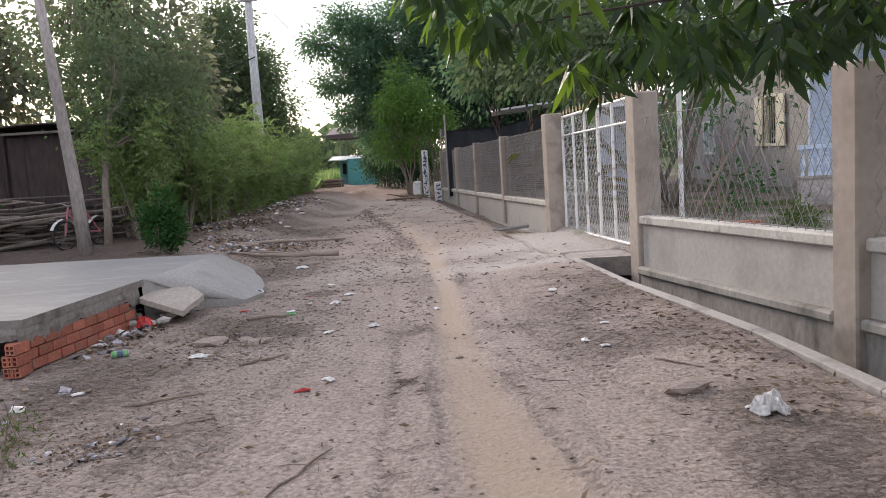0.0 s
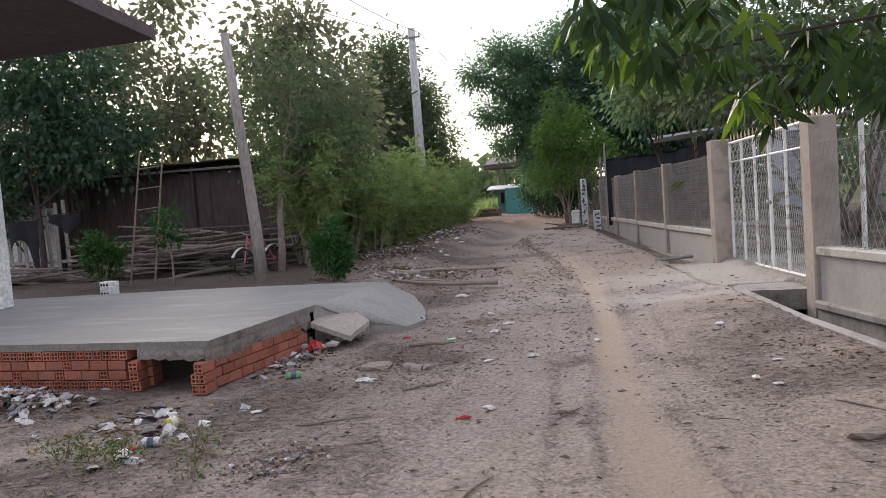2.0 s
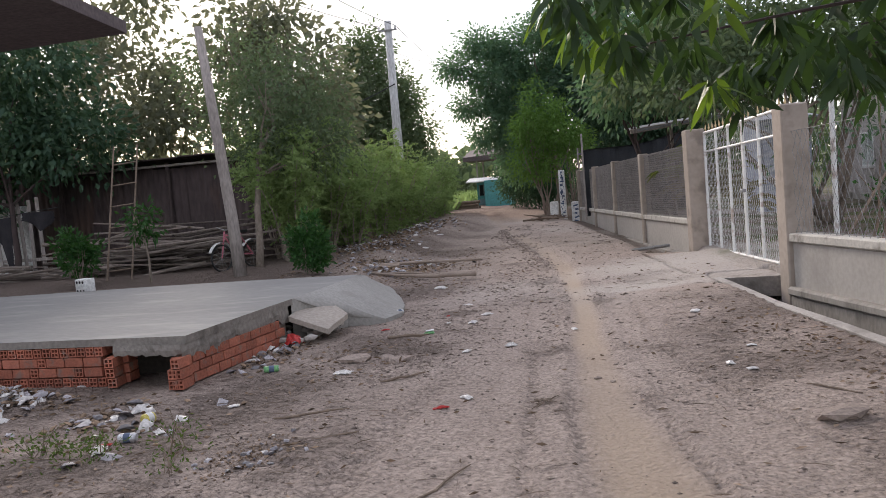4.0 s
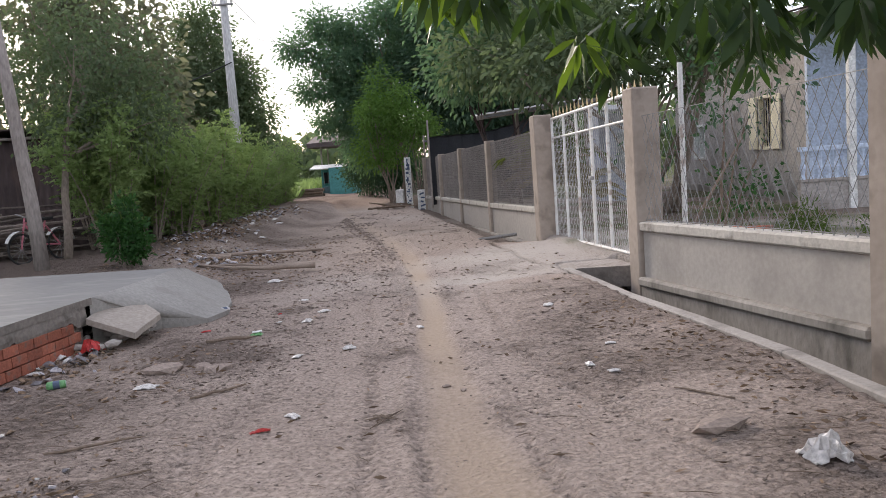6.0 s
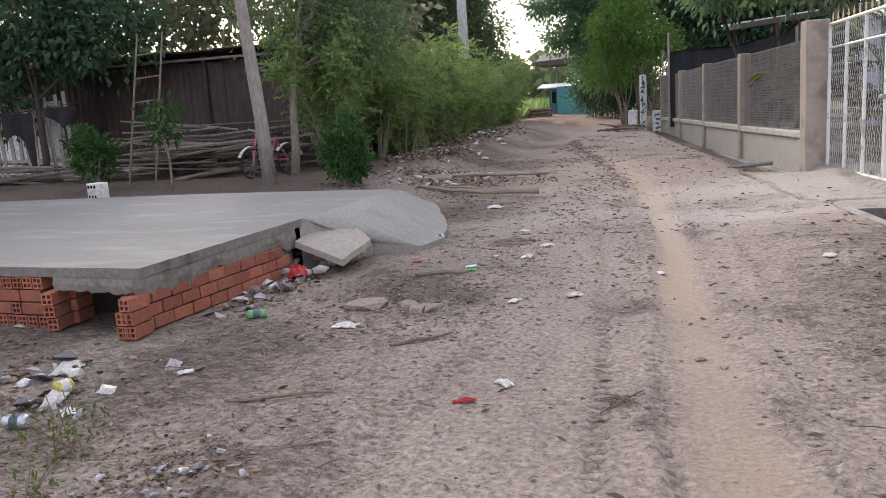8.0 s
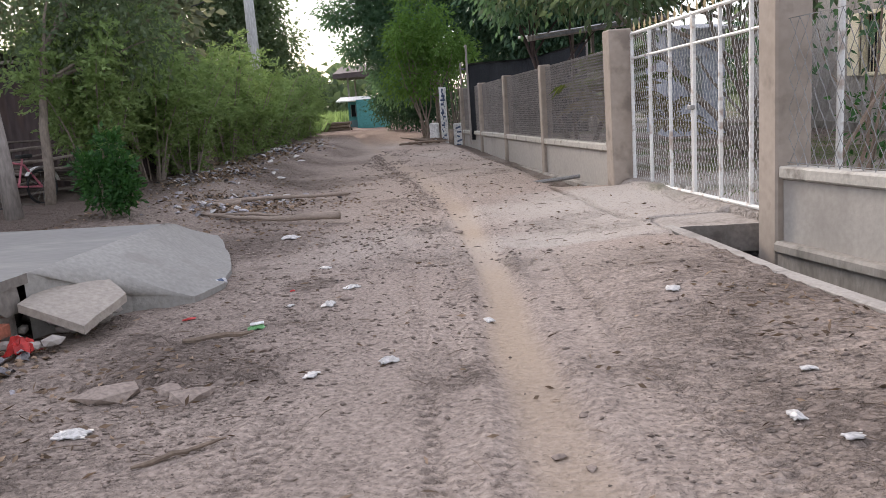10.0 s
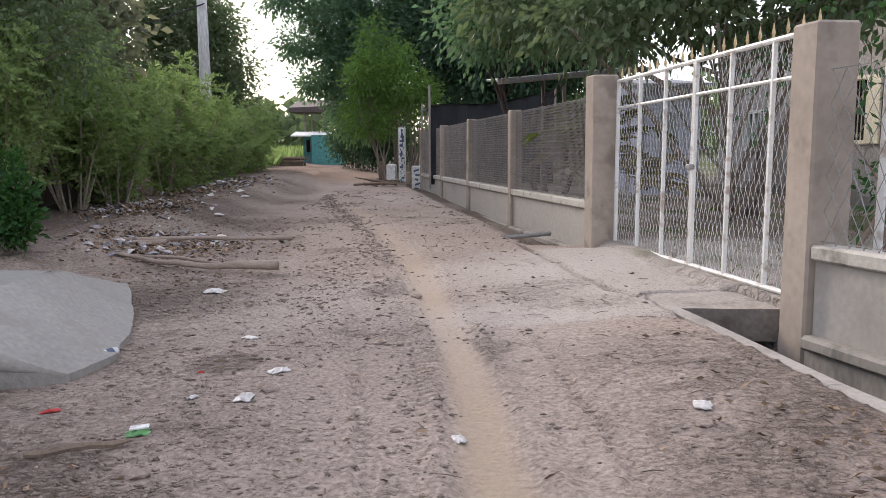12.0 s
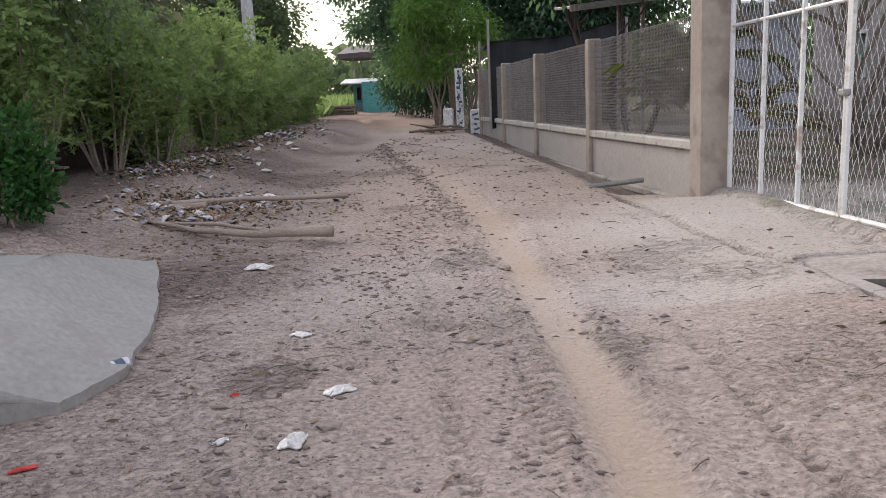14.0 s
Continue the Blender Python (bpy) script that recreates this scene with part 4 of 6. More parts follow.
def build_shed():
    e = thing("shed", "long dark shed of rusty corrugated sheets", "shed")
    for k, x in enumerate(np.arange(-15.0, -7.0, 0.83)):
        corrugated("wall_sheet", M_SHED, x, min(x + 0.86, -6.85), 17.0 + 0.02 * (k % 2), 0.1, 2.36 + 0.03 * (k % 3), e)
    for k in range(10):
        x = -15.2 + k * 0.86
        Geo().box((x + 0.43, 18.6, 2.50 + 0.015 * (k % 2)), (0.85, 3.8, 0.03), pose(0, 0, 0, -2.5, 0, 0), ch=0.004).make("roof_sheet", M_SHED, e)
    for x in (-6.85, -9.6, -12.4, -15.1):
        Geo().tube([(x, 16.94, 0.1), (x + 0.02, 16.94, 2.5)], [0.05, 0.045], 7).make("post", M_SHED, e)
    Geo().box((-11.05, 20.4, 1.05), (8.4, 0.06, 2.1)).make("back_wall", M_SHED, e)
    for x in (-15.1, -6.85):
        Geo().box((x, 18.7, 1.2), (0.05, 3.3, 2.2)).make("end_wall", M_SHED, e)
    Geo().tube([(-13.6, 16.9, 2.45), (-6.8, 16.9, 2.42)], 0.03, 6).make("rail", M_POLE, e)


build_shed()


def build_slat_fence():
    e = thing("slat_fence", "leaning grey slat fence beside the shed", "fence")
    for k in range(12):
        x = -14.2 + 0.21 * k
        Geo().box((x, 15.4 + 0.03 * (k % 3), 1.05), (0.09, 0.025, 1.5 + 0.1 * (k % 4)), pose(0, 0, 0, 0, R.uniform(-3, 3), 0)).make("slat", M_POLE, e)
    Geo().box((-13.0, 15.43, 1.5), (2.7, 0.03, 0.07)).make("rail", M_POLE, e)
    w = Geo().box((-14.6, 16.4, 0.95), (3.4, 0.12, 1.7)).make("yard_wall_white", M_WHITE)
    tagged(w, "low whitewashed wall behind the washing line", "wall", kind="structure")
    Geo().box((-13.0, 15.43, 0.6), (2.7, 0.03, 0.07)).make("rail", M_POLE, e)


build_slat_fence()


def hanging_cloth(x, y, z, w, h, seed):
    rnd = random.Random(seed)
    g = Geo()
    nx, nz = 9, 7
    vs = []
    for j in range(nz + 1):
        for i in range(nx + 1):
            u, v = i / nx, j / nz
            vs.append(((u - 0.5) * w * (1 - 0.15 * v * rnd.random()), 0.05 * math.sin(u * 9 + seed) * (0.3 + v), -v * h * (0.75 + 0.35 * math.sin(u * 5 + seed))))
    fs = [(j * (nx + 1) + i, j * (nx + 1) + i + 1, (j + 1) * (nx + 1) + i + 1, (j + 1) * (nx + 1) + i) for j in range(nz) for i in range(nx)]
    n = len(vs)
    g.add(vs, fs)
    g.add([(a, b2 + 0.008, c) for a, b2, c in vs], [q[::-1] for q in fs])
    ob = g.make("hanging_cloth", M_CLOTH, smooth=True)
    ob.location = (x, y, z)
    tagged(ob, "dark cloth hung over a line beside the shed", "cloth", group="washing on the line")


hanging_cloth(-11.9, 14.2, 1.55, 0.75, 0.95, 3)
hanging_cloth(-10.9, 14.2, 1.62, 0.7, 0.35, 5)
g = Geo().tube([(-14, 14.25, 1.7), (-12, 14.22, 1.56), (-10.4, 14.2, 1.68)], 0.008, 5)
tagged(g.make("washing_line", M_CABLE), "thin dark washing line", "line")


def build_wood_pile(name, x0, x1, y0, y1, n, h, seed):
    rnd = random.Random(seed)
    e = thing(name, "untidy pile of old planks and poles on bare earth", "wood pile")
    for k in range(n):
        x, y = rnd.uniform(x0, x1), rnd.uniform(y0, y1)
        z = 0.22 + h * (k / n) * rnd.uniform(0.4, 1.0)
        ln = rnd.uniform(0.9, 2.6)
        m = pose(0, 0, 0, rnd.uniform(-6, 6), rnd.uniform(-9, 9), rnd.uniform(-28, 28))
        if rnd.random() < 0.3:
            g = Geo()
            d = m.to_3x3() @ Vector((ln / 2, 0, 0))
            c = Vector((x, y, z))
            g.tube([c - d, c + d * 0.1 + Vector((0, 0, 0.02)), c + d], [0.035, 0.03, 0.022], 6)
            g.make("pole", M_PLANK, e)
        else:
            Geo().box((x, y, z), (ln, rnd.uniform(0.08, 0.2), 0.028), m, ch=0.003).make("plank", M_PLANK, e)


build_wood_pile("wood_pile", -10.4, -7.0, 14.0, 16.4, 90, 1.1, 2)
build_wood_pile("plank_pile", -13.5, -10.2, 13.2, 15.6, 26, 0.45, 3)


def build_ladder():
    e = thing("ladder", "thin wooden pole ladder leaning on the shed", "ladder", (-8.64, 13.3, 0.2))
    a, b2 = Vector((-0.25, 0, 0)), Vector((0.26, 0, 0))
    up = Vector((-0.14, 0.9, 2.55))
    for p in (a, b2):
        Geo().tube([p, p + up * 0.5, p + up], [0.02, 0.018, 0.015], 6).make("rail", M_TWIG, e)
    for k in range(6):
        t = 0.08 + 0.155 * k
        Geo().tube([a + up * t, b2 + up * (t + 0.012)], 0.012, 6).make("rung", M_TWIG, e)


build_ladder()

g = Geo().tube([(0, 0, -0.1), (-0.05, 0, 1.0), (-0.17, 0.02, 2.4), (-0.33, 0.05, 4.25)], [0.115, 0.10, 0.09, 0.07], 12)
lp = g.make("leaning_pole", M_POLE, smooth=True)
lp.location = (-5.96, 12.8, 0.2)
tagged(lp, "weathered grey pole leaning beside the slab", "pole")

e = thing("utility_pole", "tall pale concrete utility pole with cables", "utility pole", (-7.3, 28.8, 0))
Geo().tube([(0, 0, 0), (0.0, 0, 4), (0.0, 0, 7.45)], [0.19, 0.155, 0.125], 12).make("shaft", M_UPOLE, e, smooth=True)
Geo().box((0, -0.14, 7.1), (0.7, 0.06, 0.06)).make("cross_arm", M_GALV, e)
for x in (-0.3, 0.3):
    Geo().tube([(x, -0.14, 7.12), (x, -0.14, 7.2), (x, -0.14, 7.26)], [0.02, 0.05, 0.03], 8).make("insulator", M_WHITE, e)


def cable(a, b2, sag, r=0.012):
    a, b2 = Vector(a), Vector(b2)
    g = Geo().tube([a.lerp(b2, t / 14) - Vector((0, 0, sag * 4 * (t / 14) * (1 - t / 14))) for t in range(15)], r, 5)
    tagged(g.make("overhead_cable", M_CABLE), "thin dark overhead cable from the utility pole", "cable", group="overhead cables")


cable((-7.0, 28.66, 7.25), (-6.3, 8.0, 6.8), 0.4)
cable((-7.6, 28.66, 7.25), (-9.5, 8.0, 7.2), 0.4)
cable((-7.0, 28.66, 7.25), (-6.2, 62.0, 5.2), 0.5)
cable((-7.1, 28.7, 6.3), (-2.5, 40.0, 6.6), 0.5, 0.009)
cable((-7.2, 28.7, 5.2), (-13.0, 22.0, 3.2), 0.5, 0.02)


def build_bicycle():
    e = thing("bicycle", "old pink bicycle with white mudguard beside the pole", "bicycle", (-6.75, 13.7, 0.22), rz=68)
    for x in (0, 0.75):
        g = Geo()
        g.tube([(x + 0.24 * math.cos(a), 0, 0.26 + 0.24 * math.sin(a)) for a in np.linspace(0, 2 * math.pi, 21)], 0.018, 6, cap=False)
        w = g.make("tyre", M_CABLE, e)
        g = Geo()
        for k in range(6):
            a = math.pi * k / 6
            g.tube([(x - 0.23 * math.cos(a), 0, 0.26 - 0.23 * math.sin(a)), (x + 0.23 * math.cos(a), 0, 0.26 + 0.23 * math.sin(a))], 0.003, 3)
        g.make("spokes", M_GALV, w)
    for x, r0 in ((0, 0.4), (0.75, 0.2)):
        vs, fs = [], []
        for i, a in enumerate(np.linspace(r0, r0 + 2.3, 12)):
            for s in (-0.035, 0.035):
                vs += [(x + 0.285 * math.cos(a), s, 0.26 + 0.285 * math.sin(a)), (x + 0.293 * math.cos(a), s, 0.26 + 0.293 * math.sin(a))]
            if i:
                k = 4 * i
                fs += [(k - 4, k - 2, k + 2, k), (k - 3, k + 1, k + 3, k - 1)]
        Geo().add(vs, fs).make("mudguard", M_WHITE, e, "white mudguard")
    g = Geo()
    for a, b2 in (((0, 0, 0.26), (0.12, 0, 0.75)), ((0.1, 0, 0.66), (0.38, 0, 0.3)), ((0.38, 0, 0.3), (0.5, 0, 0.68)), ((0.11, 0, 0.68), (0.49, 0, 0.6)), ((0.38, 0, 0.3), (0.75, 0, 0.26)), ((0.5, 0, 0.6), (0.75, 0, 0.26))):
        g.tube([a, b2], 0.016, 6)
    g.make("frame", M_PINK, e)
    Geo().tube([(0.12, -0.2, 0.82), (0.14, -0.08, 0.78), (0.13, 0, 0.76), (0.14, 0.08, 0.78), (0.12, 0.2, 0.82)], 0.012, 6).make("handlebar", M_GALV, e)
    Geo().box((0.53, 0, 0.71), (0.2, 0.12, 0.05), ch=0.02).make("saddle", M_CABLE, e)


build_bicycle()
e = thing("white_block", "small white block with dark round holes on the slab edge", "block", (-8.2, 11.75, 0.2), rz=-15)
Geo().box((0, 0, 0.13), (0.24, 0.2, 0.24), ch=0.01).make("body", M_WHITE, e)
for x in (-0.07, 0.0, 0.07):
    for z in (0.06, 0.2):
        Geo().tube([(x, -0.099, z), (x, -0.104, z)], 0.022, 8).make("hole", M_BLACK, e)
for k in range(34):
    x = R.uniform(-9, -3.4)
    y = 10.2 + R.uniform(0, 1.3)
    s = R.uniform(0.03, 0.1)
    g = Geo().lump((0, 0, s * 0.3), (s, s * R.uniform(0.5, 1), s * 0.5), R)
    ob = g.make("loose_stone", M_CONC if k % 3 else M_CAP)
    ob.location = (x, y, gz(x, y))
    tagged(ob, "loose grey stone on bare earth behind the slab", "stone", group="stones behind the slab")


# ---- plants ----
def clumps(blobs, per, spread, seed, out=0.55):
    """Clump centres inside ellipsoids, then leaf places round them and leaf axes that point out and down."""
    rs = np.random.RandomState(seed)
    P, A, C = [], [], []
    for cx, cy, cz, rx, ry, rz, n in blobs:
        d = rs.normal(size=(n, 3))
        d /= np.linalg.norm(d, axis=1, keepdims=True)
        rad = rs.uniform(0, 1, (n, 1)) ** (1 / 3 * out)
        c = np.array([cx, cy, cz]) + d * rad * np.array([rx, ry, rz])
        C.append(c)
        k = rs.poisson(per, n) + 2
        cc = np.repeat(c, k, 0)
        off = rs.normal(size=(len(cc), 3)) * spread
        P.append(cc + off)
        A.append(off / spread * 0.6 + np.array([0, 0, -0.35]) + rs.normal(size=(len(cc), 3)) * 0.45 + np.repeat(d, k, 0) * 0.3)
    return np.concatenate(P), np.concatenate(A), np.concatenate(C)


def wobble_path(a, b2, n, amp, rnd):
    a, b2 = Vector(a), Vector(b2)
    return [a.lerp(b2, i / n) + Vector((rnd.uniform(-amp, amp), rnd.uniform(-amp, amp), rnd.uniform(-amp, amp) * 0.4)) * (1 if 0 < i < n else 0) for i in range(n + 1)]


def tree(name, label, category, base, fork, blobs, leaf_mat, per, spread, length, width, seed, r=0.12, limbs=14, twigs=0, group="", bark=None, extra_leaf=None, droop=0.1, stems=1, out=0.55):
    """Trunk with limbs that reach into the crown, and a crown of many clumped leaves. blobs are in world places; fork is the height of the first limbs."""
    rnd = random.Random(seed)
    e = thing(name, label, category, base, group)
    B = Vector(base)
    P, A, C = clumps(blobs, per, spread, seed, out)
    for s in range(stems):
        bx = Vector((rnd.uniform(-0.12, 0.12), rnd.uniform(-0.12, 0.12), -0.1)) * (1 if stems > 1 else 0) + Vector((0, 0, -0.08))
        top = Vector((C[:, 0].mean(), C[:, 1].mean(), C[:, 2].mean())) - B if stems == 1 else Vector(C[rnd.randrange(len(C))]) - B
        f = Vector((top.x * 0.25, top.y * 0.25, fork)) if stems == 1 else bx.lerp(top, 0.4)
        pts = [bx, *wobble_path(bx, f, 3, 0.04, rnd)[1:], *wobble_path(f, top, 3, 0.1, rnd)[1:]]
        g = Geo().tube(pts, [r * (1.15 - 0.14 * i) for i in range(len(pts))], 8 if stems == 1 else 5)
        tr = g.make("trunk" if stems == 1 else "stem", bark or M_BARK, e, smooth=True)
    for k in range(limbs):
        c = Vector(C[rnd.randrange(len(C))]) - B
        st = pts[rnd.choice((3, 4, 5))] if stems == 1 else pts[rnd.randrange(2, 6)]
        Geo().tube(wobble_path(st, c, 4, 0.12 * (c - st).length * 0.3, rnd), [r * 0.42, r * 0.34, r * 0.26, r * 0.17, r * 0.07], 5).make("limb", bark or M_BARK, e)
    cr = leaf_mesh("crown", leaf_mat, P - np.array(base), A, length, width, e, seed=seed, droop=droop)
    return e


# broad-leaved trees behind the shed, against the sun
tree("broadleaf_tree", "tall backlit tree with broad grey-green leaves behind the shed", "tree", (-13.6, 20.9, 0.1), 2.4,
     [(-15.0, 20.5, 5.2, 2.4, 1.4, 2.6, 100), (-12.6, 20.0, 4.6, 1.9, 1.2, 1.9, 85), (-13.5, 21, 7.6, 2.2, 1.3, 1.3, 60), (-11.4, 19.4, 3.7, 1.3, 1.0, 0.9, 45), (-17.5, 20.5, 3.2, 1.6, 1.2, 2.2, 80)], L_TEAK, 17, 0.30, 0.24, 0.14, 31, r=0.16)
tree("broadleaf_tree", "tall backlit tree with broad grey-green leaves behind the shed", "tree", (-9.2, 21.2, 0.1), 2.2,
     [(-9.2, 20.6, 4.4, 1.5, 1.2, 1.4, 62), (-8.0, 20.2, 4.9, 1.4, 1.1, 1.5, 66), (-9.0, 20.8, 6.0, 1.2, 1.0, 1.1, 40), (-7.2, 20.0, 3.4, 1.2, 1.0, 1.2, 80)], L_TEAK, 17, 0.26, 0.24, 0.14, 32, r=0.13)
tree("broadleaf_tree", "broad-leaved tree shading the yard beside the house", "tree", (-12.4, 15.2, 0.2), 1.6,
     [(-12.6, 15.6, 3.5, 1.5, 0.9, 1.2, 130), (-11.2, 15.8, 3.1, 1.1, 0.8, 0.7, 70), (-13.6, 15.2, 2.4, 1.0, 0.8, 1.2, 80), (-12.0, 15.5, 4.9, 1.7, 1.0, 0.9, 90)], L_DARK, 22, 0.25, 0.17, 0.10, 33, r=0.07, bark=M_SHED)
# smaller tree with a pale trunk by the slab and its mixed crown over the hedge
tree("small_tree", "slim pale-trunked tree standing behind the leaning pole", "tree", (-6.15, 13.95, 0.2), 1.7,
     [(-6.3, 14.5, 2.9, 0.9, 0.8, 0.7, 55), (-5.7, 15.0, 3.7, 1.0, 0.9, 0.9, 55), (-6.9, 15.0, 4.0, 1.0, 0.8, 0.8, 38), (-5.4, 15.2, 2.7, 0.8, 0.8, 0.7, 70)], L_FAR, 26, 0.18, 0.10, 0.055, 34, r=0.07, limbs=8)
# tall tree beyond the utility pole
tree("tall_tree", "tall grey-green tree with a ragged pointed crown", "tree", (-10.8, 36.5, 0), 3.0,
     [(-10.5, 36.5, 7.2, 1.1, 1.2, 1.5, 60), (-10.0, 36.5, 5.6, 1.6, 1.5, 1.4, 95), (-9.5, 36.5, 4.0, 1.7, 1.5, 1.6, 110), (-12.6, 36, 4.6, 1.8, 1.5, 2.4, 110), (-9.2, 36.5, 2.5, 1.6, 1.5, 1.3, 80)], L_FAR, 60, 0.30, 0.2, 0.1, 35, r=0.2)


def shrub(base, top, rad, n, seed, bare=0.04, label="feathery light green shrub with thin bare stems", name="hedge_shrub"):
    rnd = random.Random(seed)
    e = thing(name, label, "shrub", base, "roadside hedge")
    B = np.array(base)
    rs = np.random.RandomState(seed)
    P, A = [], []
    for s in range(20):
        a = rnd.uniform(0, 2 * math.pi)
        lean = rnd.uniform(0.25, 1.0) * rad
        tip = Vector((math.cos(a) * lean, math.sin(a) * lean, top * rnd.uniform(0.3, 1.0) ** 0.8))
        foot = Vector((math.cos(a) * 0.16, math.sin(a) * 0.16, -0.05))
        pts = [foot, foot.lerp(tip, 0.35) + Vector((0, 0, top * 0.12)), foot.lerp(tip, 0.7) + Vector((0, 0, top * 0.10)), tip]
        Geo().tube(pts, [0.017, 0.013, 0.008, 0.003], 5).make("stem", M_STEM, e)
        # feathery side sprays along the upper part of each stem
        for k in range(int(n / 20)):
            t = rnd.uniform(bare, 1.0) ** 0.9
            i = min(int(t * 3), 2)
            p = pts[i].lerp(pts[i + 1], t * 3 - i)
            d = Vector((rnd.gauss(0, 1), rnd.gauss(0, 1), rnd.gauss(0.2, 0.5))).normalized()
            ln = rnd.uniform(0.15, 0.5)
            m = int(ln / 0.024)
            for q in range(m):
                w = q / m
                c = p + d * ln * w + Vector((0, 0, -0.10 * w * w))
                P.append(c)
                A.append((d.x + rs.normal() * 0.7, d.y + rs.normal() * 0.7, d.z + rs.normal() * 0.5))
    leaf_mesh("foliage", L_HEDGE, np.array([tuple(p) for p in P]), np.array(A), 0.085, 0.042, e, seed=seed)
    return e


for k in range(14):
    t = k / 13
    y = 14.9 + 17.5 * t ** 1.15
    x = -5.65 - 0.75 * t + R.uniform(-0.2, 0.2) - (0.6 if k % 3 == 1 else 0)
    shrub((x, y, gz(x, y)), (2.95 - 0.95 * t) * R.uniform(0.9, 1.08), 1.3, 820 if t < 0.5 else 560, 60 + k, 0.18 if k < 3 else 0.03)
for x, y, h in ((-7.6, 18.6, 3.0), (-8.0, 21.5, 2.9), (-8.3, 25, 2.6)):
    shrub((x, y, gz(x, y)), h, 1.5, 560, int(70 - x * 10))


def round_bush(base, blobs, seed, name, label, mat, length=0.06, width=0.035, per=14, spread=0.05, stems=9):
    """A low bush: several leaf masses on thin stems. blobs: offset, radii and number of clumps."""
    e = thing(name, label, "bush", base)
    P, A, C = clumps(blobs, per, spread, seed)
    P[:, 2] = np.maximum(P[:, 2], 0.02)
    A[:, 2] += 0.5
    rnd = random.Random(seed)
    for k in range(stems):
        c = C[rnd.randrange(len(C))]
        Geo().tube(wobble_path((rnd.uniform(-0.05, 0.05), rnd.uniform(-0.05, 0.05), -0.05), c, 3, 0.03, rnd), [0.012, 0.009, 0.006, 0.003], 5).make("stem", M_STEM, e)
    leaf_mesh("foliage", mat, P, A, length, width, e, seed=seed)


round_bush((-4.55, 12.4, gz(-4.55, 12.4)), [(0, 0, 0.36, 0.27, 0.25, 0.26, 70), (-0.14, 0, 0.6, 0.17, 0.16, 0.14, 26), (0.15, 0.05, 0.58, 0.15, 0.15, 0.15, 24), (0.04, 0.1, 0.82, 0.13, 0.12, 0.15, 16), (0.22, 0, 0.28, 0.12, 0.12, 0.16, 16)], 5, "round_bush", "loose dark green bush at the slab corner", L_BUSH, 0.075, 0.04)
round_bush((-8.9, 12.6, 0.2), [(0, 0, 0.5, 0.3, 0.3, 0.3, 34), (-0.15, 0, 0.85, 0.22, 0.2, 0.2, 18), (0.2, 0, 0.7, 0.2, 0.2, 0.2, 14)], 8, "yard_shrub", "loose green shrub in front of the planks", L_BUSH, 0.11, 0.05)
tree("sapling", "young thin-stemmed sapling with a tuft of green leaves", "sapling", (-7.55, 12.6, 0.2), 0.7, [(-7.55, 12.6, 1.3, 0.26, 0.26, 0.32, 26)], L_BUSH, 7, 0.07, 0.13, 0.05, 41, r=0.022, limbs=6)


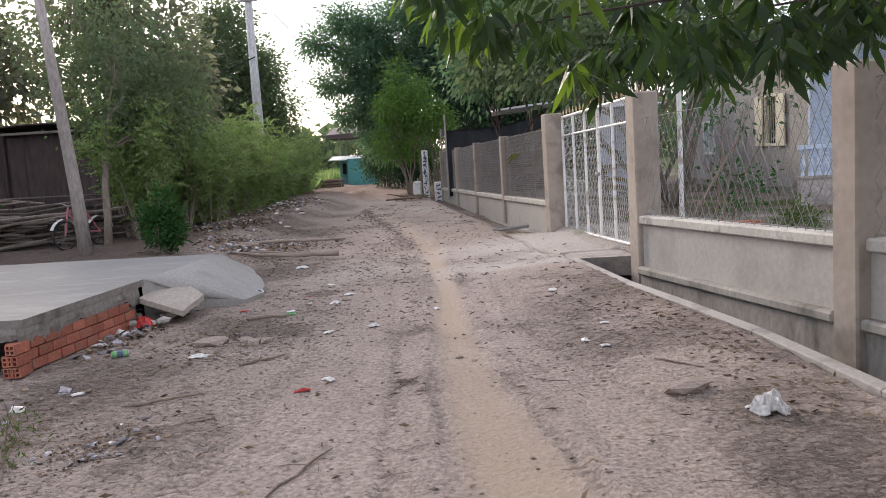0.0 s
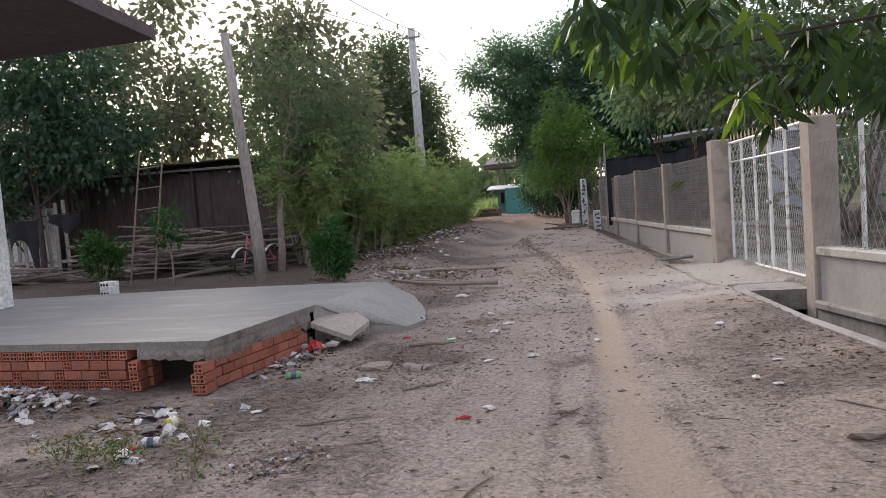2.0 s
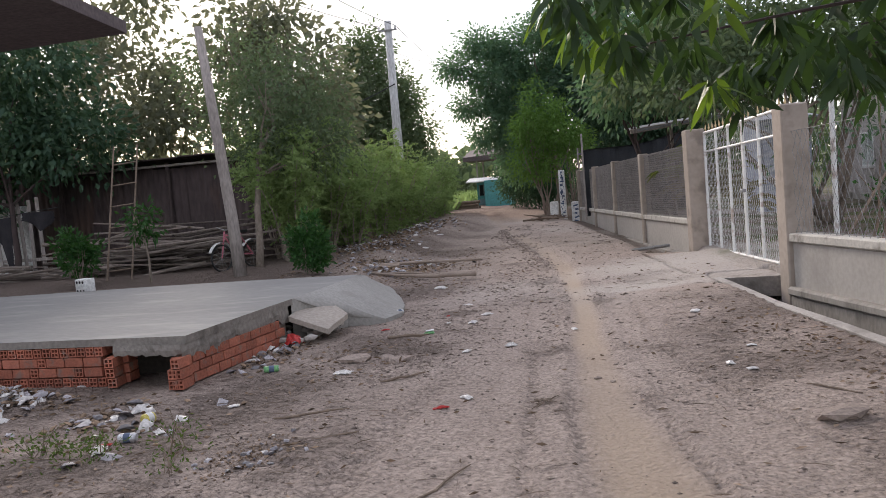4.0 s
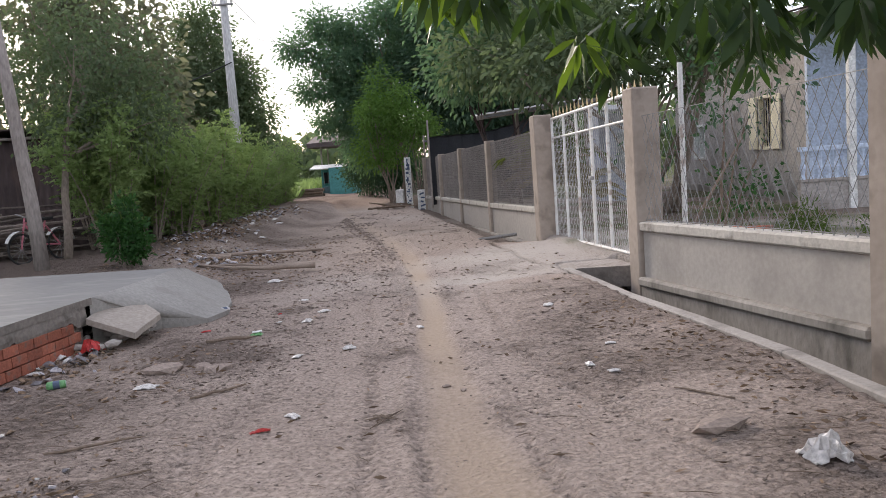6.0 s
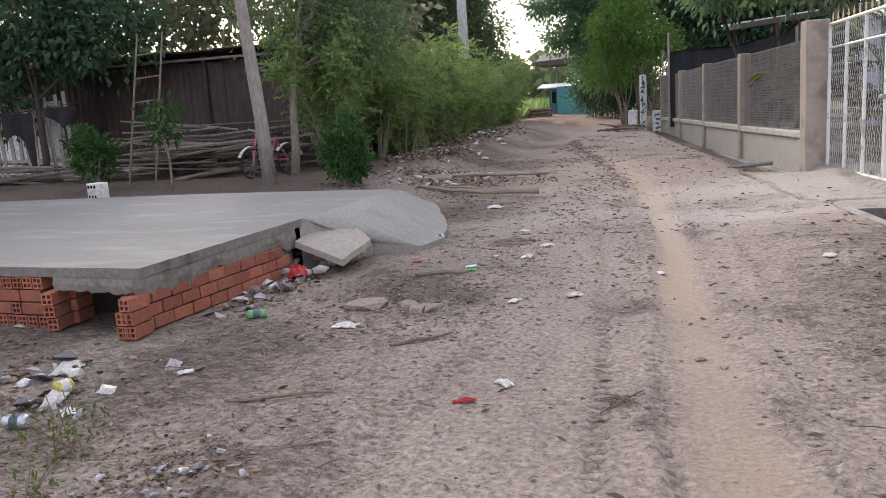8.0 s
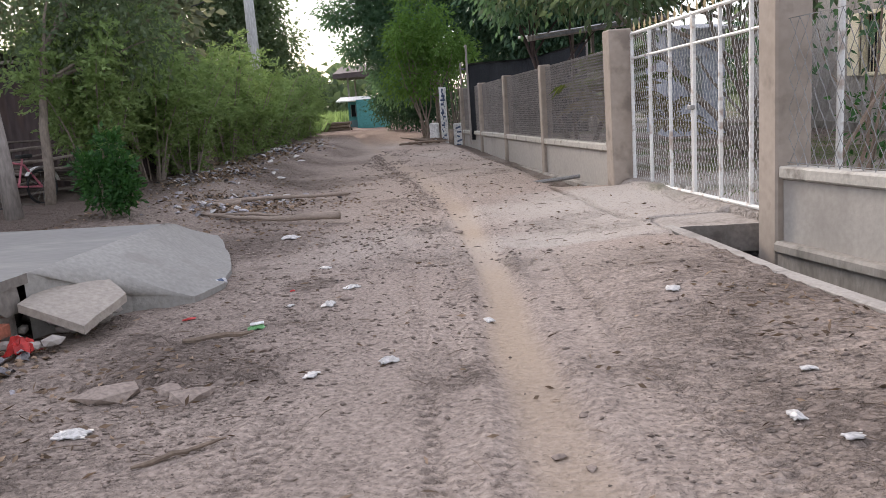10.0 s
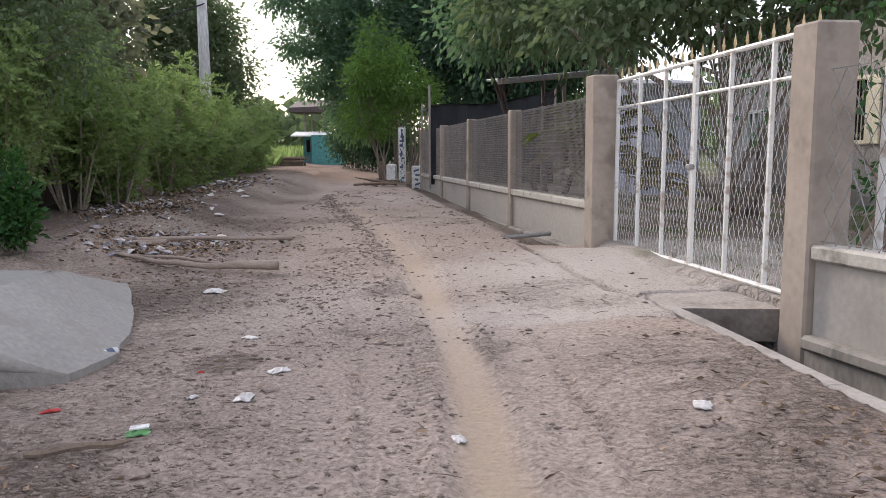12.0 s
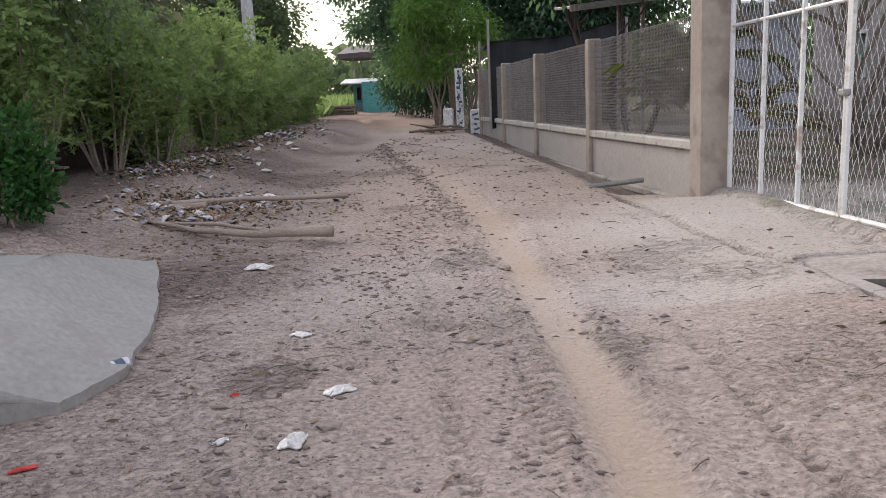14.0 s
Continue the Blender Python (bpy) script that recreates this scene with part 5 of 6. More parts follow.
# ---- right: yard, house, trees ----
def build_house():
    e = thing("yard_house", "old grey plastered house with cream shutters and pale blue veranda", "house")
    A, B2 = (7.05, 16.9), (6.65, 24.5)
    M, ln = along(B2, A)  # x runs towards the walker, y into the house

    def wallbox(x0, x1, z0, z1, mat, y0=0.0, y1=0.2, nm="wall", lab="", ch=0.01, parent=None):
        g = Geo().box(((x0 + x1) / 2, (y0 + y1) / 2, (z0 + z1) / 2), (x1 - x0, abs(y1 - y0), z1 - z0), ch=ch)
        g.v = [tuple(M @ Vector(p)) for p in g.v]
        return g.make(nm, mat, parent or e, lab)

    wins = ((5.35, 6.05, 1.2, 2.3, 0.45), (1.1, 1.9, 1.0, 1.85, 0.0))
    edges = [-0.5, wins[1][0], wins[1][1], wins[0][0], wins[0][1], ln]
    for k in (0, 2, 4):
        wallbox(edges[k], edges[k + 1], 0, 3.6, M_HOUSE)
    pane = material("pale_green_pane", (0.30, 0.46, 0.40), rough=0.3, bump=0.0)
    for w0, w1, z0, z1, sh in wins:
        wallbox(w0, w1, 0, z0, M_HOUSE)
        wallbox(w0, w1, z1, 3.6, M_HOUSE)
        w = wallbox(w0, w1, z0, z1, M_BLACK if sh else pane, 0.12, 0.16, "window")
        for z in (z0, z1):
            wallbox(w0 - 0.04, w1 + 0.04, z - 0.035, z + 0.035, M_CREAM if sh else M_WHITE, -0.03, 0.1, "window_frame", parent=w)
        for x in (w0, w1) if sh else (w0, (w0 + w1) / 2, w1):
            wallbox(x - 0.03, x + 0.03, z0, z1, M_CREAM if sh else M_WHITE, -0.02, 0.1, "window_frame", parent=w)
        if sh:
            for k in range(6):
                x = w0 + (w1 - w0) * (k + 0.5) / 6
                Geo().tube([M @ Vector((x, 0.06, z0)), M @ Vector((x, 0.06, z1))], 0.012, 5).make("bar", M_CREAM, w)
            for x0, x1 in ((w0 - sh, w0 - 0.03), (w1 + 0.03, w1 + sh)):
                wallbox(x0, x1, z0 - 0.02, z1 + 0.02, M_CREAM, -0.07, -0.03, "shutter", "cream painted shutter", parent=w)
    wallbox(-0.6, ln + 0.05, 0, 0.3, M_DRAIN, -0.06, -0.004, "plinth")
    wallbox(-0.8, ln + 2.0, 3.6, 3.7, M_FASCIA, -0.4, 5.5, "roof", "dark roof overhang")
    wallbox(-0.5, -0.3, 0, 3.6, M_HOUSE, 0.2, 5.2)
    wallbox(-0.5, ln, 0, 3.6, M_HOUSE, 5.2, 5.4)
    # veranda facing the walker
    Geo().box((7.95, 16.75, 1.8), (2.0, 0.12, 3.6)).make("veranda_wall", M_BLUEWHITE, e, "pale blue veranda wall")
    Geo().box((9.0, 15.9, 1.8), (0.15, 1.8, 3.6)).make("veranda_wall", M_BLUEWHITE, e)
    Geo().box((6.95, 15.2, 0.31), (1.6, 0.16, 0.62)).make("veranda_base", M_HOUSE, e, "brown stained veranda base")
    Geo().box((6.95, 15.2, 0.64), (1.64, 0.22, 0.05)).make("veranda_sill", M_CONC, e)
    Geo().box((6.95, 15.2, 1.18), (1.6, 0.14, 0.08)).make("hand_rail", M_BLUEWHITE, e)
    for k in range(11):
        p = Vector((6.22 + k * 0.145, 15.2, 0.66))
        Geo().tube([p, p + Vector((0, 0, 0.08)), p + Vector((0, 0, 0.2)), p + Vector((0, 0, 0.34)), p + Vector((0, 0, 0.48))], [0.05, 0.03, 0.055, 0.028, 0.045], 8).make("baluster", M_BLUEWHITE, e)
    Geo().box((7.02, 15.12, 1.8), (0.12, 0.12, 3.6)).make("veranda_column", M_WHITE, e, "white veranda column")


build_house()


def build_outbuilding():
    e = thing("outbuilding", "small pale blue-grey outbuilding with a dark door", "outbuilding")
    wall = material("pale_blue_grey_wash", (0.40, 0.43, 0.50), (0.33, 0.35, 0.41), big=0.8, fine=20, rough=0.85, bump=0.08, dark=(0.2, 0.19, 0.19), dark_amount=0.4)
    Geo().box((4.45, 21.3, 1.2), (1.1, 0.15, 2.4)).make("wall", wall, e)
    Geo().box((3.85, 22.5, 1.2), (0.15, 2.3, 2.4)).make("wall", wall, e)
    Geo().box((4.35, 21.2, 1.35), (0.3, 0.05, 0.9)).make("door", M_GREYDOOR, e)
    Geo().box((4.4, 22.3, 2.46), (1.5, 2.9, 0.06), pose(0, 0, 0, 5, 0, 0)).make("roof", M_TIN, e)
    r = thing("reed_shelter", "low shelter with weathered tin roof behind the fence", "shelter")
    Geo().box((2.1, 20.3, 2.5), (2.7, 1.9, 0.045), pose(0, 0, 0, 4, -5, 8), ch=0.005).make("roof", M_TIN, r)
    Geo().box((2.1, 19.4, 2.42), (2.75, 0.07, 0.1), pose(0, 0, 0, 0, -5, 8), ch=0.005).make("fascia", M_POLE, r)
    for x, y in ((1.75, 20.9), (3.25, 19.9), (2.2, 21.1)):
        Geo().tube([(x, y, 0), (x, y, 2.45)], 0.04, 6).make("post", M_POLE, r)


build_outbuilding()


def build_net_shelter():
    e = thing("net_shelter", "shelter hung with black shade netting behind the fence", "shelter")
    vs, fs = [], []
    nx, ny = 12, 6
    for j in range(ny + 1):
        for i in range(nx + 1):
            u, v = i / nx, j / ny
            vs.append((-0.6 + 3.2 * u - 0.3 * v, 25.6 + 3.0 * v, 2.15 + 0.35 * u - 0.12 * math.sin(math.pi * u) - 0.1 * math.sin(math.pi * v) + 0.02 * math.sin(9 * u + 5 * v)))
    for j in range(ny):
        for i in range(nx):
            a = j * (nx + 1) + i
            fs.append((a, a + 1, a + nx + 2, a + nx + 1))
    n = len(vs)
    g = Geo().add(vs, fs)
    g.add([(x, y, z - 0.015) for x, y, z in vs], [q[::-1] for q in fs])
    g.make("net_roof", material("grey_tarpaulin", (0.10, 0.105, 0.115), (0.07, 0.072, 0.08), big=1.5, fine=40, rough=0.7, bump=0.2), e)
    vs, fs = [], []
    for i in range(40):
        u = i / 39
        x = -0.6 + 3.2 * u
        vs += [(x, 25.65 + 0.05 * math.sin(i * 1.3), 0.1), (x, 25.65 + 0.03 * math.sin(i * 1.1), 2.13 + 0.35 * u - 0.12 * math.sin(math.pi * u))]
        if i:
            fs.append((2 * i - 2, 2 * i, 2 * i + 1, 2 * i - 1))
    Geo().add(vs, fs).add([(x, y + 0.02, z) for x, y, z in vs], [q[::-1] for q in fs]).make("net_side", M_NET, e)
    for x, y, h in ((-0.62, 25.6, 2.65), (2.6, 25.6, 2.55), (-0.9, 28.6, 2.3)):
        Geo().tube([(x, y, 0), (x, y, h)], 0.03, 6).make("post", M_POLE, e)


build_net_shelter()


def build_far_gate():
    e = thing("painted_pillars", "low white painted wall ends with blue-grey brushed lettering", "wall")
    for x0, x1, h in ((-1.92, -1.66, 0.55), (-1.2, -0.92, 0.5)):
        Geo().box(((x0 + x1) / 2, 28.1, h / 2 - 0.2), (x1 - x0, 0.5, h + 0.4), ch=0.02).make("pillar", M_WHITE, e)
    for k in range(5):
        Geo().box((-1.06 + 0.03 * (k % 2), 27.845, 0.38 - 0.13 * k), (0.16 - 0.03 * (k % 3), 0.006, 0.05), pose(0, 0, 0, 0, 20 * (k % 3) - 18, 0), ch=0.001).make("lettering", M_SCRIPT, e)
    c = thing("patterned_column", "slim white column with a dark flower pattern", "column", (-1.47, 28.0, -0.1))
    Geo().box((0, 0, 0.85), (0.2, 0.2, 1.7), ch=0.01).make("shaft", M_WHITE, c)
    for k in range(26):
        s = R.uniform(0.02, 0.04)
        Geo().tube([(R.uniform(-0.07, 0.07), -0.1, 0.08 + k * 0.062), (0.0 + R.uniform(-0.07, 0.07), -0.105, 0.08 + k * 0.062)], s, 6).make("flower_mark", M_SCRIPT, c)
    g = Geo()
    for k in range(14):
        a = Vector((R.uniform(-2.4, -1.5), R.uniform(26.3, 27.2), 0.05 + 0.12 * R.random()))
        d = Vector((R.uniform(-0.7, 0.7), R.uniform(-0.3, 0.3), R.uniform(-0.05, 0.12)))
        g.tube([a - d, a, a + d], [0.03, 0.025, 0.015], 5)
    tagged(g.make("branch_heap", M_TWIG), "heap of dry cut branches beside the white wall", "branches", kind="stuff")


build_far_gate()


def build_far_house():
    e = thing("turquoise_house", "small turquoise house with pale tin awning at the road's end", "house")
    Geo().box((-6.2, 46, 0.55), (1.4, 2.4, 1.8)).make("wall", M_CYAN, e)
    Geo().box((-7.15, 46.6, 0.5), (0.7, 1.4, 1.7)).make("wall", M_CYAN, e)
    Geo().box((-7.1, 45.85, 0.05), (0.6, 0.08, 0.75)).make("panel", material("grey_blue_panel", (0.20, 0.30, 0.34), rough=0.7, bump=0.0), e)
    Geo().box((-7.1, 45.86, 0.9), (0.55, 0.06, 0.6)).make("window", M_BLACK, e)
    for x in (-7.35, -7.1, -6.85):
        Geo().box((x, 45.8, 0.9), (0.04, 0.04, 0.65)).make("bar", M_GREYDOOR, e)
    Geo().box((-7.0, 45.6, 1.50), (1.9, 1.4, 0.06), pose(0, 0, 0, 8, 0, 0)).make("awning", M_WHITE, e, "pale tin awning")
    r = thing("roof_canopy", "large dark pitched roof canopy on thin posts", "canopy")
    Geo().prism([(-8.3, 46.5), (-3.0, 46.5), (-2.6, 51), (-8.6, 51)], 2.62, [2.85, 3.05, 3.6, 3.4]).make("roof", M_FASCIA, r)
    for x, y in ((-7.6, 47), (-3.5, 47), (-7.8, 50.5)):
        Geo().tube([(x, y, 0), (x, y, 2.7)], 0.05, 6).make("post", M_POLE, r)
    g = Geo()
    for k in range(12):
        g.tube([(-8.6 + 0.1 * R.random(), 41.5 + 0.25 * (k // 4), 0.1 + 0.14 * (k % 3)), (-6.9 + 0.2 * R.random(), 41.6 + 0.25 * (k // 4), 0.1 + 0.14 * (k % 3))], 0.08, 7)
    tagged(g.make("timber_stack", M_TWIG), "low stack of dark timber before the turquoise house", "timber")


build_far_house()

# trees on the right, far to near
tree("acacia_tree", "large dark green spreading tree over the road's end", "tree", (-1.9, 35.2, 0), 2.2,
     [(-5.8, 34, 6.2, 0.7, 0.8, 0.35, 26), (-4.7, 34, 7.0, 0.9, 0.9, 0.5, 42), (-5.2, 34, 4.6, 0.75, 0.8, 0.35, 30), (-4.2, 34, 5.6, 1.2, 1.2, 0.7, 80), (-4.7, 34, 3.3, 0.65, 0.8, 0.3, 24), (-3.6, 34.3, 4.0, 1.0, 1.2, 0.9, 90),
      (-2.6, 34.5, 6.7, 1.7, 1.4, 1.1, 120), (-2.5, 34.5, 4.7, 1.7, 1.4, 1.2, 130), (-1.2, 34.5, 7.5, 1.8, 1.4, 0.8, 70), (-0.8, 34.5, 5.7, 1.6, 1.4, 1.3, 120), (-3.5, 34.6, 2.4, 0.9, 1.2, 0.9, 80)],
     L_ACACIA, 52, 0.24, 0.17, 0.075, 51, r=0.2, limbs=22)
tree("dark_tree", "dense dark-crowned tree behind the fence", "tree", (1.4, 33.5, 0), 2.5,
     [(0.6, 33, 4.6, 2.2, 1.6, 1.8, 380), (2.8, 32.5, 4.4, 1.8, 1.6, 1.6, 300), (1.5, 33, 6.6, 2.6, 1.6, 1.4, 280), (4.6, 33, 5.0, 1.8, 1.6, 2.2, 280), (1.6, 32.6, 2.9, 2.2, 1.2, 0.9, 200)], L_DARK, 32, 0.30, 0.2, 0.09, 52, r=0.25)
tree("dark_tree", "dark shaded thicket at the bend of the road", "tree", (-4.1, 40, 0), 0.7,
     [(-4.2, 39.5, 1.5, 1.1, 1.0, 1.2, 170), (-3.0, 38, 1.6, 1.2, 1.0, 1.3, 170), (-2.6, 37, 0.9, 1.0, 0.8, 0.9, 100)], L_DARK, 28, 0.22, 0.15, 0.06, 53, r=0.1)
tree("bamboo_clump", "light green young tree clump with thin grey stems", "tree", (-2.15, 29.6, 0), 1.2,
     [(-2.5, 29.5, 3.1, 0.7, 0.7, 0.6, 110), (-1.5, 29.5, 2.9, 0.8, 0.7, 0.5, 100), (-2.3, 29.5, 4.2, 0.5, 0.5, 0.7, 34), (-1.5, 29.5, 3.7, 0.4, 0.4, 0.35, 22), (-2.7, 29.6, 2.0, 0.6, 0.6, 0.6, 70), (-0.9, 29.5, 2.6, 0.5, 0.5, 0.3, 36), (-1.8, 29.5, 1.9, 0.7, 0.6, 0.5, 50)], L_BAMBOO, 22, 0.15, 0.14, 0.05, 54, r=0.035, stems=7, limbs=16)
tree("slim_stems", "row of slim bare stems with sparse green tops", "tree", (-1.25, 30.4, 0), 1.4, [(-1.2, 30.4, 2.6, 0.7, 0.5, 0.6, 40)], L_BAMBOO, 14, 0.15, 0.11, 0.03, 55, r=0.03, stems=9, limbs=4)
tree("yard_tree", "leafy green tree spreading behind the yard gate", "tree", (4.2, 16.6, 0.1), 1.5,
     [(2.4, 15.5, 3.0, 1.2, 0.9, 0.5, 45), (3.9, 15.2, 3.3, 1.4, 1.1, 0.8, 70), (1.3, 17.5, 3.4, 1.2, 0.9, 0.6, 45), (3.0, 16.5, 4.3, 2.0, 1.2, 0.9, 70), (5.0, 14.5, 3.6, 1.0, 0.9, 0.8, 40)], L_FAR, 34, 0.24, 0.16, 0.08, 56, r=0.07, stems=5, limbs=18)
tree("yard_tree", "leafy green tree spreading over the fence", "tree", (1.7, 19.2, 0), 1.8,
     [(0.9, 19.5, 3.5, 1.2, 1.0, 0.7, 100), (2.3, 19.5, 3.9, 1.4, 1.0, 0.9, 130), (1.2, 20, 5.0, 1.8, 1.2, 0.9, 130)], L_ACACIA, 22, 0.22, 0.16, 0.075, 57, r=0.05, stems=3, limbs=14, bark=M_SHED)
tree("vine_tree", "thin tree wrapped in dry vines inside the yard", "tree", (3.55, 11.6, 0.12), 1.6,
     [(3.4, 11.5, 1.9, 0.8, 0.5, 0.45, 12), (4.1, 11.4, 2.2, 0.7, 0.5, 0.6, 14), (3.0, 11.8, 1.6, 0.5, 0.4, 0.5, 6)], L_DARK, 6, 0.15, 0.11, 0.05, 58, r=0.022, stems=2, limbs=3, bark=M_TWIG)
tree("vine_tree", "thin tree wrapped in dry vines inside the yard", "tree", (4.1, 12.4, 0.12), 1.2,
     [(4.2, 12.3, 0.75, 0.35, 0.3, 0.3, 20), (3.9, 12.3, 2.3, 0.9, 0.5, 0.5, 12)], L_BUSH, 6, 0.13, 0.11, 0.05, 59, r=0.02, stems=2, limbs=2, bark=M_TWIG)
round_bush((4.75, 11.6, 0.14), [(0, 0, 0.2, 0.2, 0.2, 0.17, 26)], 15, "spiky_weed", "spiky green weed clump in the yard", L_GRASS, 0.14, 0.016)
round_bush((5.6, 11.2, 0.14), [(0, 0, 0.12, 0.3, 0.3, 0.1, 20)], 16, "yard_weed", "low leafy weeds by the veranda", L_GRASS, 0.07, 0.03)


def palm(base, n, ln, seed, mat, label):
    rnd = random.Random(seed)
    e = thing("palm", label, "palm", base, "palms behind the fence")
    P, A = [], []
    for k in range(n):
        a = rnd.uniform(0, 2 * math.pi)
        el = rnd.uniform(0.5, 1.35)
        pts = []
        for i in range(9):
            t = i / 8
            r = ln * t
            pts.append(Vector((math.cos(a) * math.cos(el) * r, math.sin(a) * math.cos(el) * r, 0.5 + math.sin(el) * r - 0.45 * ln * t * t)))
        Geo().tube(pts, [0.014, 0.012, 0.011, 0.01, 0.008, 0.007, 0.005, 0.004, 0.003], 4).make("rib", M_TWIG, e)
        for i in range(60):
            t = rnd.uniform(0.2, 1.0)
            j = min(int(t * 8), 7)
            p = pts[j].lerp(pts[j + 1], t * 8 - j)
            d = (pts[j + 1] - pts[j]).normalized()
            s = d.cross(Vector((0, 0, 1))).normalized() * rnd.choice((-1, 1))
            P.append(tuple(p))
            A.append(tuple(d * 0.8 + s * 0.8 + Vector((0, 0, rnd.uniform(-0.3, 0.15)))))
    leaf_mesh("fronds", mat, np.array(P), np.array(A), 0.26 * ln, 0.022, e, seed=seed, droop=0.25)


palm((2.1, 16.6, 0.75), 13, 1.15, 3, L_PALM, "yellow-green palm behind the fence mesh")
palm((2.3, 18.4, 0.2), 12, 1.4, 4, L_DRY, "half-dry palm behind the fence mesh")
palm((2.55, 15.6, 0.1), 9, 0.9, 6, L_DRY, "dry drooping fronds beside the gate post")

g = Geo()
for k in range(3):
    for j in range(5):
        g.box((3.15 + 0.19 * j * 0.92, 10.75 - 0.05 * j, 0.2 + 0.085 * k), (0.18, 0.09, 0.08), pose(0, 0, 0, 0, 0, -12), ch=0.005)
tagged(g.make("brick_stack", M_BRICK), "small stack of red bricks behind the wall", "bricks", kind="stuff")
g = Geo().tube([(2.78, 10.0, 0.1), (2.78, 10.0, 2.3)], 0.03, 8)
tagged(g.make("white_pipe", M_WHITE_STEEL), "upright white pipe beside the gate post", "pipe")
g = Geo().tube([(3.0, 10.9, 0.25), (3.9, 11.3, 1.5)], 0.018, 5)
tagged(g.make("propped_stick", M_TWIG), "bare stick propped against a yard tree", "stick")
g = Geo().tube([(0.55, 15.35, -0.02), (1.25, 15.5, 0.02)], 0.03, 8)
tagged(g.make("drain_pipe", M_GALV), "short grey pipe lying at the fence foot", "pipe")


# ---- mango tree reaching over the road ----
def build_mango():
    base = (4.75, 4.6, 0.13)
    e = thing("mango_tree", "mango tree with dark drooping leaves over the wall", "tree", base)
    B = Vector(base)
    rnd = random.Random(77)
    Geo().tube(wobble_path((0, 0, -0.1), (-0.1, 0.1, 2.6), 4, 0.05, rnd), [0.2, 0.17, 0.15, 0.14, 0.13], 10).make("trunk", M_BARK, e, smooth=True)
    groups = {"dark": ([], []), "lit": ([], [])}

    def low(x, y):
        """Height of the crown's hanging edge."""
        return float(np.interp(x, (0.0, 0.35, 0.8, 1.2, 1.9, 2.2, 2.6, 4.0), (2.2, 1.98, 1.80, 1.70, 1.62, 1.82, 1.95, 2.0))) + 0.10 * math.sin(7 * x + 2 * y)

    for k in range(1050):
        back = k >= 300  # unseen rest of the crown, added to shade the wall and the verge
        x = rnd.uniform(0.7, 5.6) if back else rnd.uniform(0.05, 4.2)
        y = rnd.uniform(3.5, 5.2) + 0.25 * (x - 1) * rnd.random()
        z = low(x, y) + 0.20 + 1.3 * rnd.random() ** 1.8
        if back:
            y, z = rnd.uniform(-2.5, 3.6), rnd.uniform(2.7, 4.4)
        if rnd.random() < 0.10 and z < low(x, y) + 0.4:
            z -= 0.05
        c = Vector((x, y, z))
        if k % 9 == 0:
            Geo().tube(wobble_path(Vector((-0.1, 0.1, 2.4 + 0.2 * rnd.random())), c - B, 5, 0.08, rnd), [0.035, 0.028, 0.02, 0.014, 0.008, 0.004], 5).make("limb", M_SHED, e)
        # some low leaves on the road side take the sunlit tint
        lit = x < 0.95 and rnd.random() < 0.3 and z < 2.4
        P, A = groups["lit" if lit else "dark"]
        n = rnd.randint(8, 13)
        for j in range(n):
            a = rnd.uniform(0, 2 * math.pi)
            P.append((c.x - B.x + 0.03 * math.cos(a), c.y - B.y + 0.03 * math.sin(a), c.z - B.z + rnd.uniform(-0.05, 0.05)))
            A.append((math.cos(a) * 0.75, math.sin(a) * 0.75, rnd.uniform(-1.3, -0.25)))
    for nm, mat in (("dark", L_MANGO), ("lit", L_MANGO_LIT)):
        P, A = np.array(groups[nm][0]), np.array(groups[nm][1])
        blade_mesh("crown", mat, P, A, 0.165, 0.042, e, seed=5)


def blade_mesh(name, mat, pos, axis, length, width, parent, seed):
    """Longer leaves near the eye: six-sided blades that bend down along their length."""
    rs = np.random.RandomState(seed)
    n = len(pos)
    axis = axis / np.linalg.norm(axis, axis=1, keepdims=True)
    side = np.cross(axis, rs.normal(size=(n, 3)))
    side /= np.linalg.norm(side, axis=1, keepdims=True)
    nor = np.cross(side, axis)
    ln, wd = length * rs.uniform(0.6, 1.2, (n, 1)), width * rs.uniform(0.75, 1.25, (n, 1))
    vs = np.empty((n, 8, 3))
    for i, (t, w) in enumerate(((0.0, 0.12), (0.3, 0.9), (0.65, 0.85), (1.0, 0.02))):
        c = pos + axis * ln * t
        c[:, 2:] -= 0.18 * ln * t * t
        vs[:, 2 * i] = c + side * wd * w * 0.5 + nor * wd * 0.12 * (i in (1, 2))
        vs[:, 2 * i + 1] = c - side * wd * w * 0.5 + nor * wd * 0.12 * (i in (1, 2))
    faces = np.array([(0, 1, 3, 2), (2, 3, 5, 4), (4, 5, 7, 6)])
    idx = (faces[None] + 8 * np.arange(n)[:, None, None]).reshape(-1)
    me = bpy.data.meshes.new(name)
    me.vertices.add(n * 8)
    me.vertices.foreach_set("co", vs.reshape(-1))
    me.loops.add(len(idx))
    me.loops.foreach_set("vertex_index", idx.astype(np.int32))
    me.polygons.add(n * 3)
    me.polygons.foreach_set("loop_start", (np.arange(n * 3) * 4).astype(np.int32))
    me.polygons.foreach_set("use_smooth", np.ones(n * 3, bool))
    me.materials.append(mat)
    me.update(calc_edges=True)
    ob = new(name, me)
    ob.parent = parent
    return ob


build_mango()


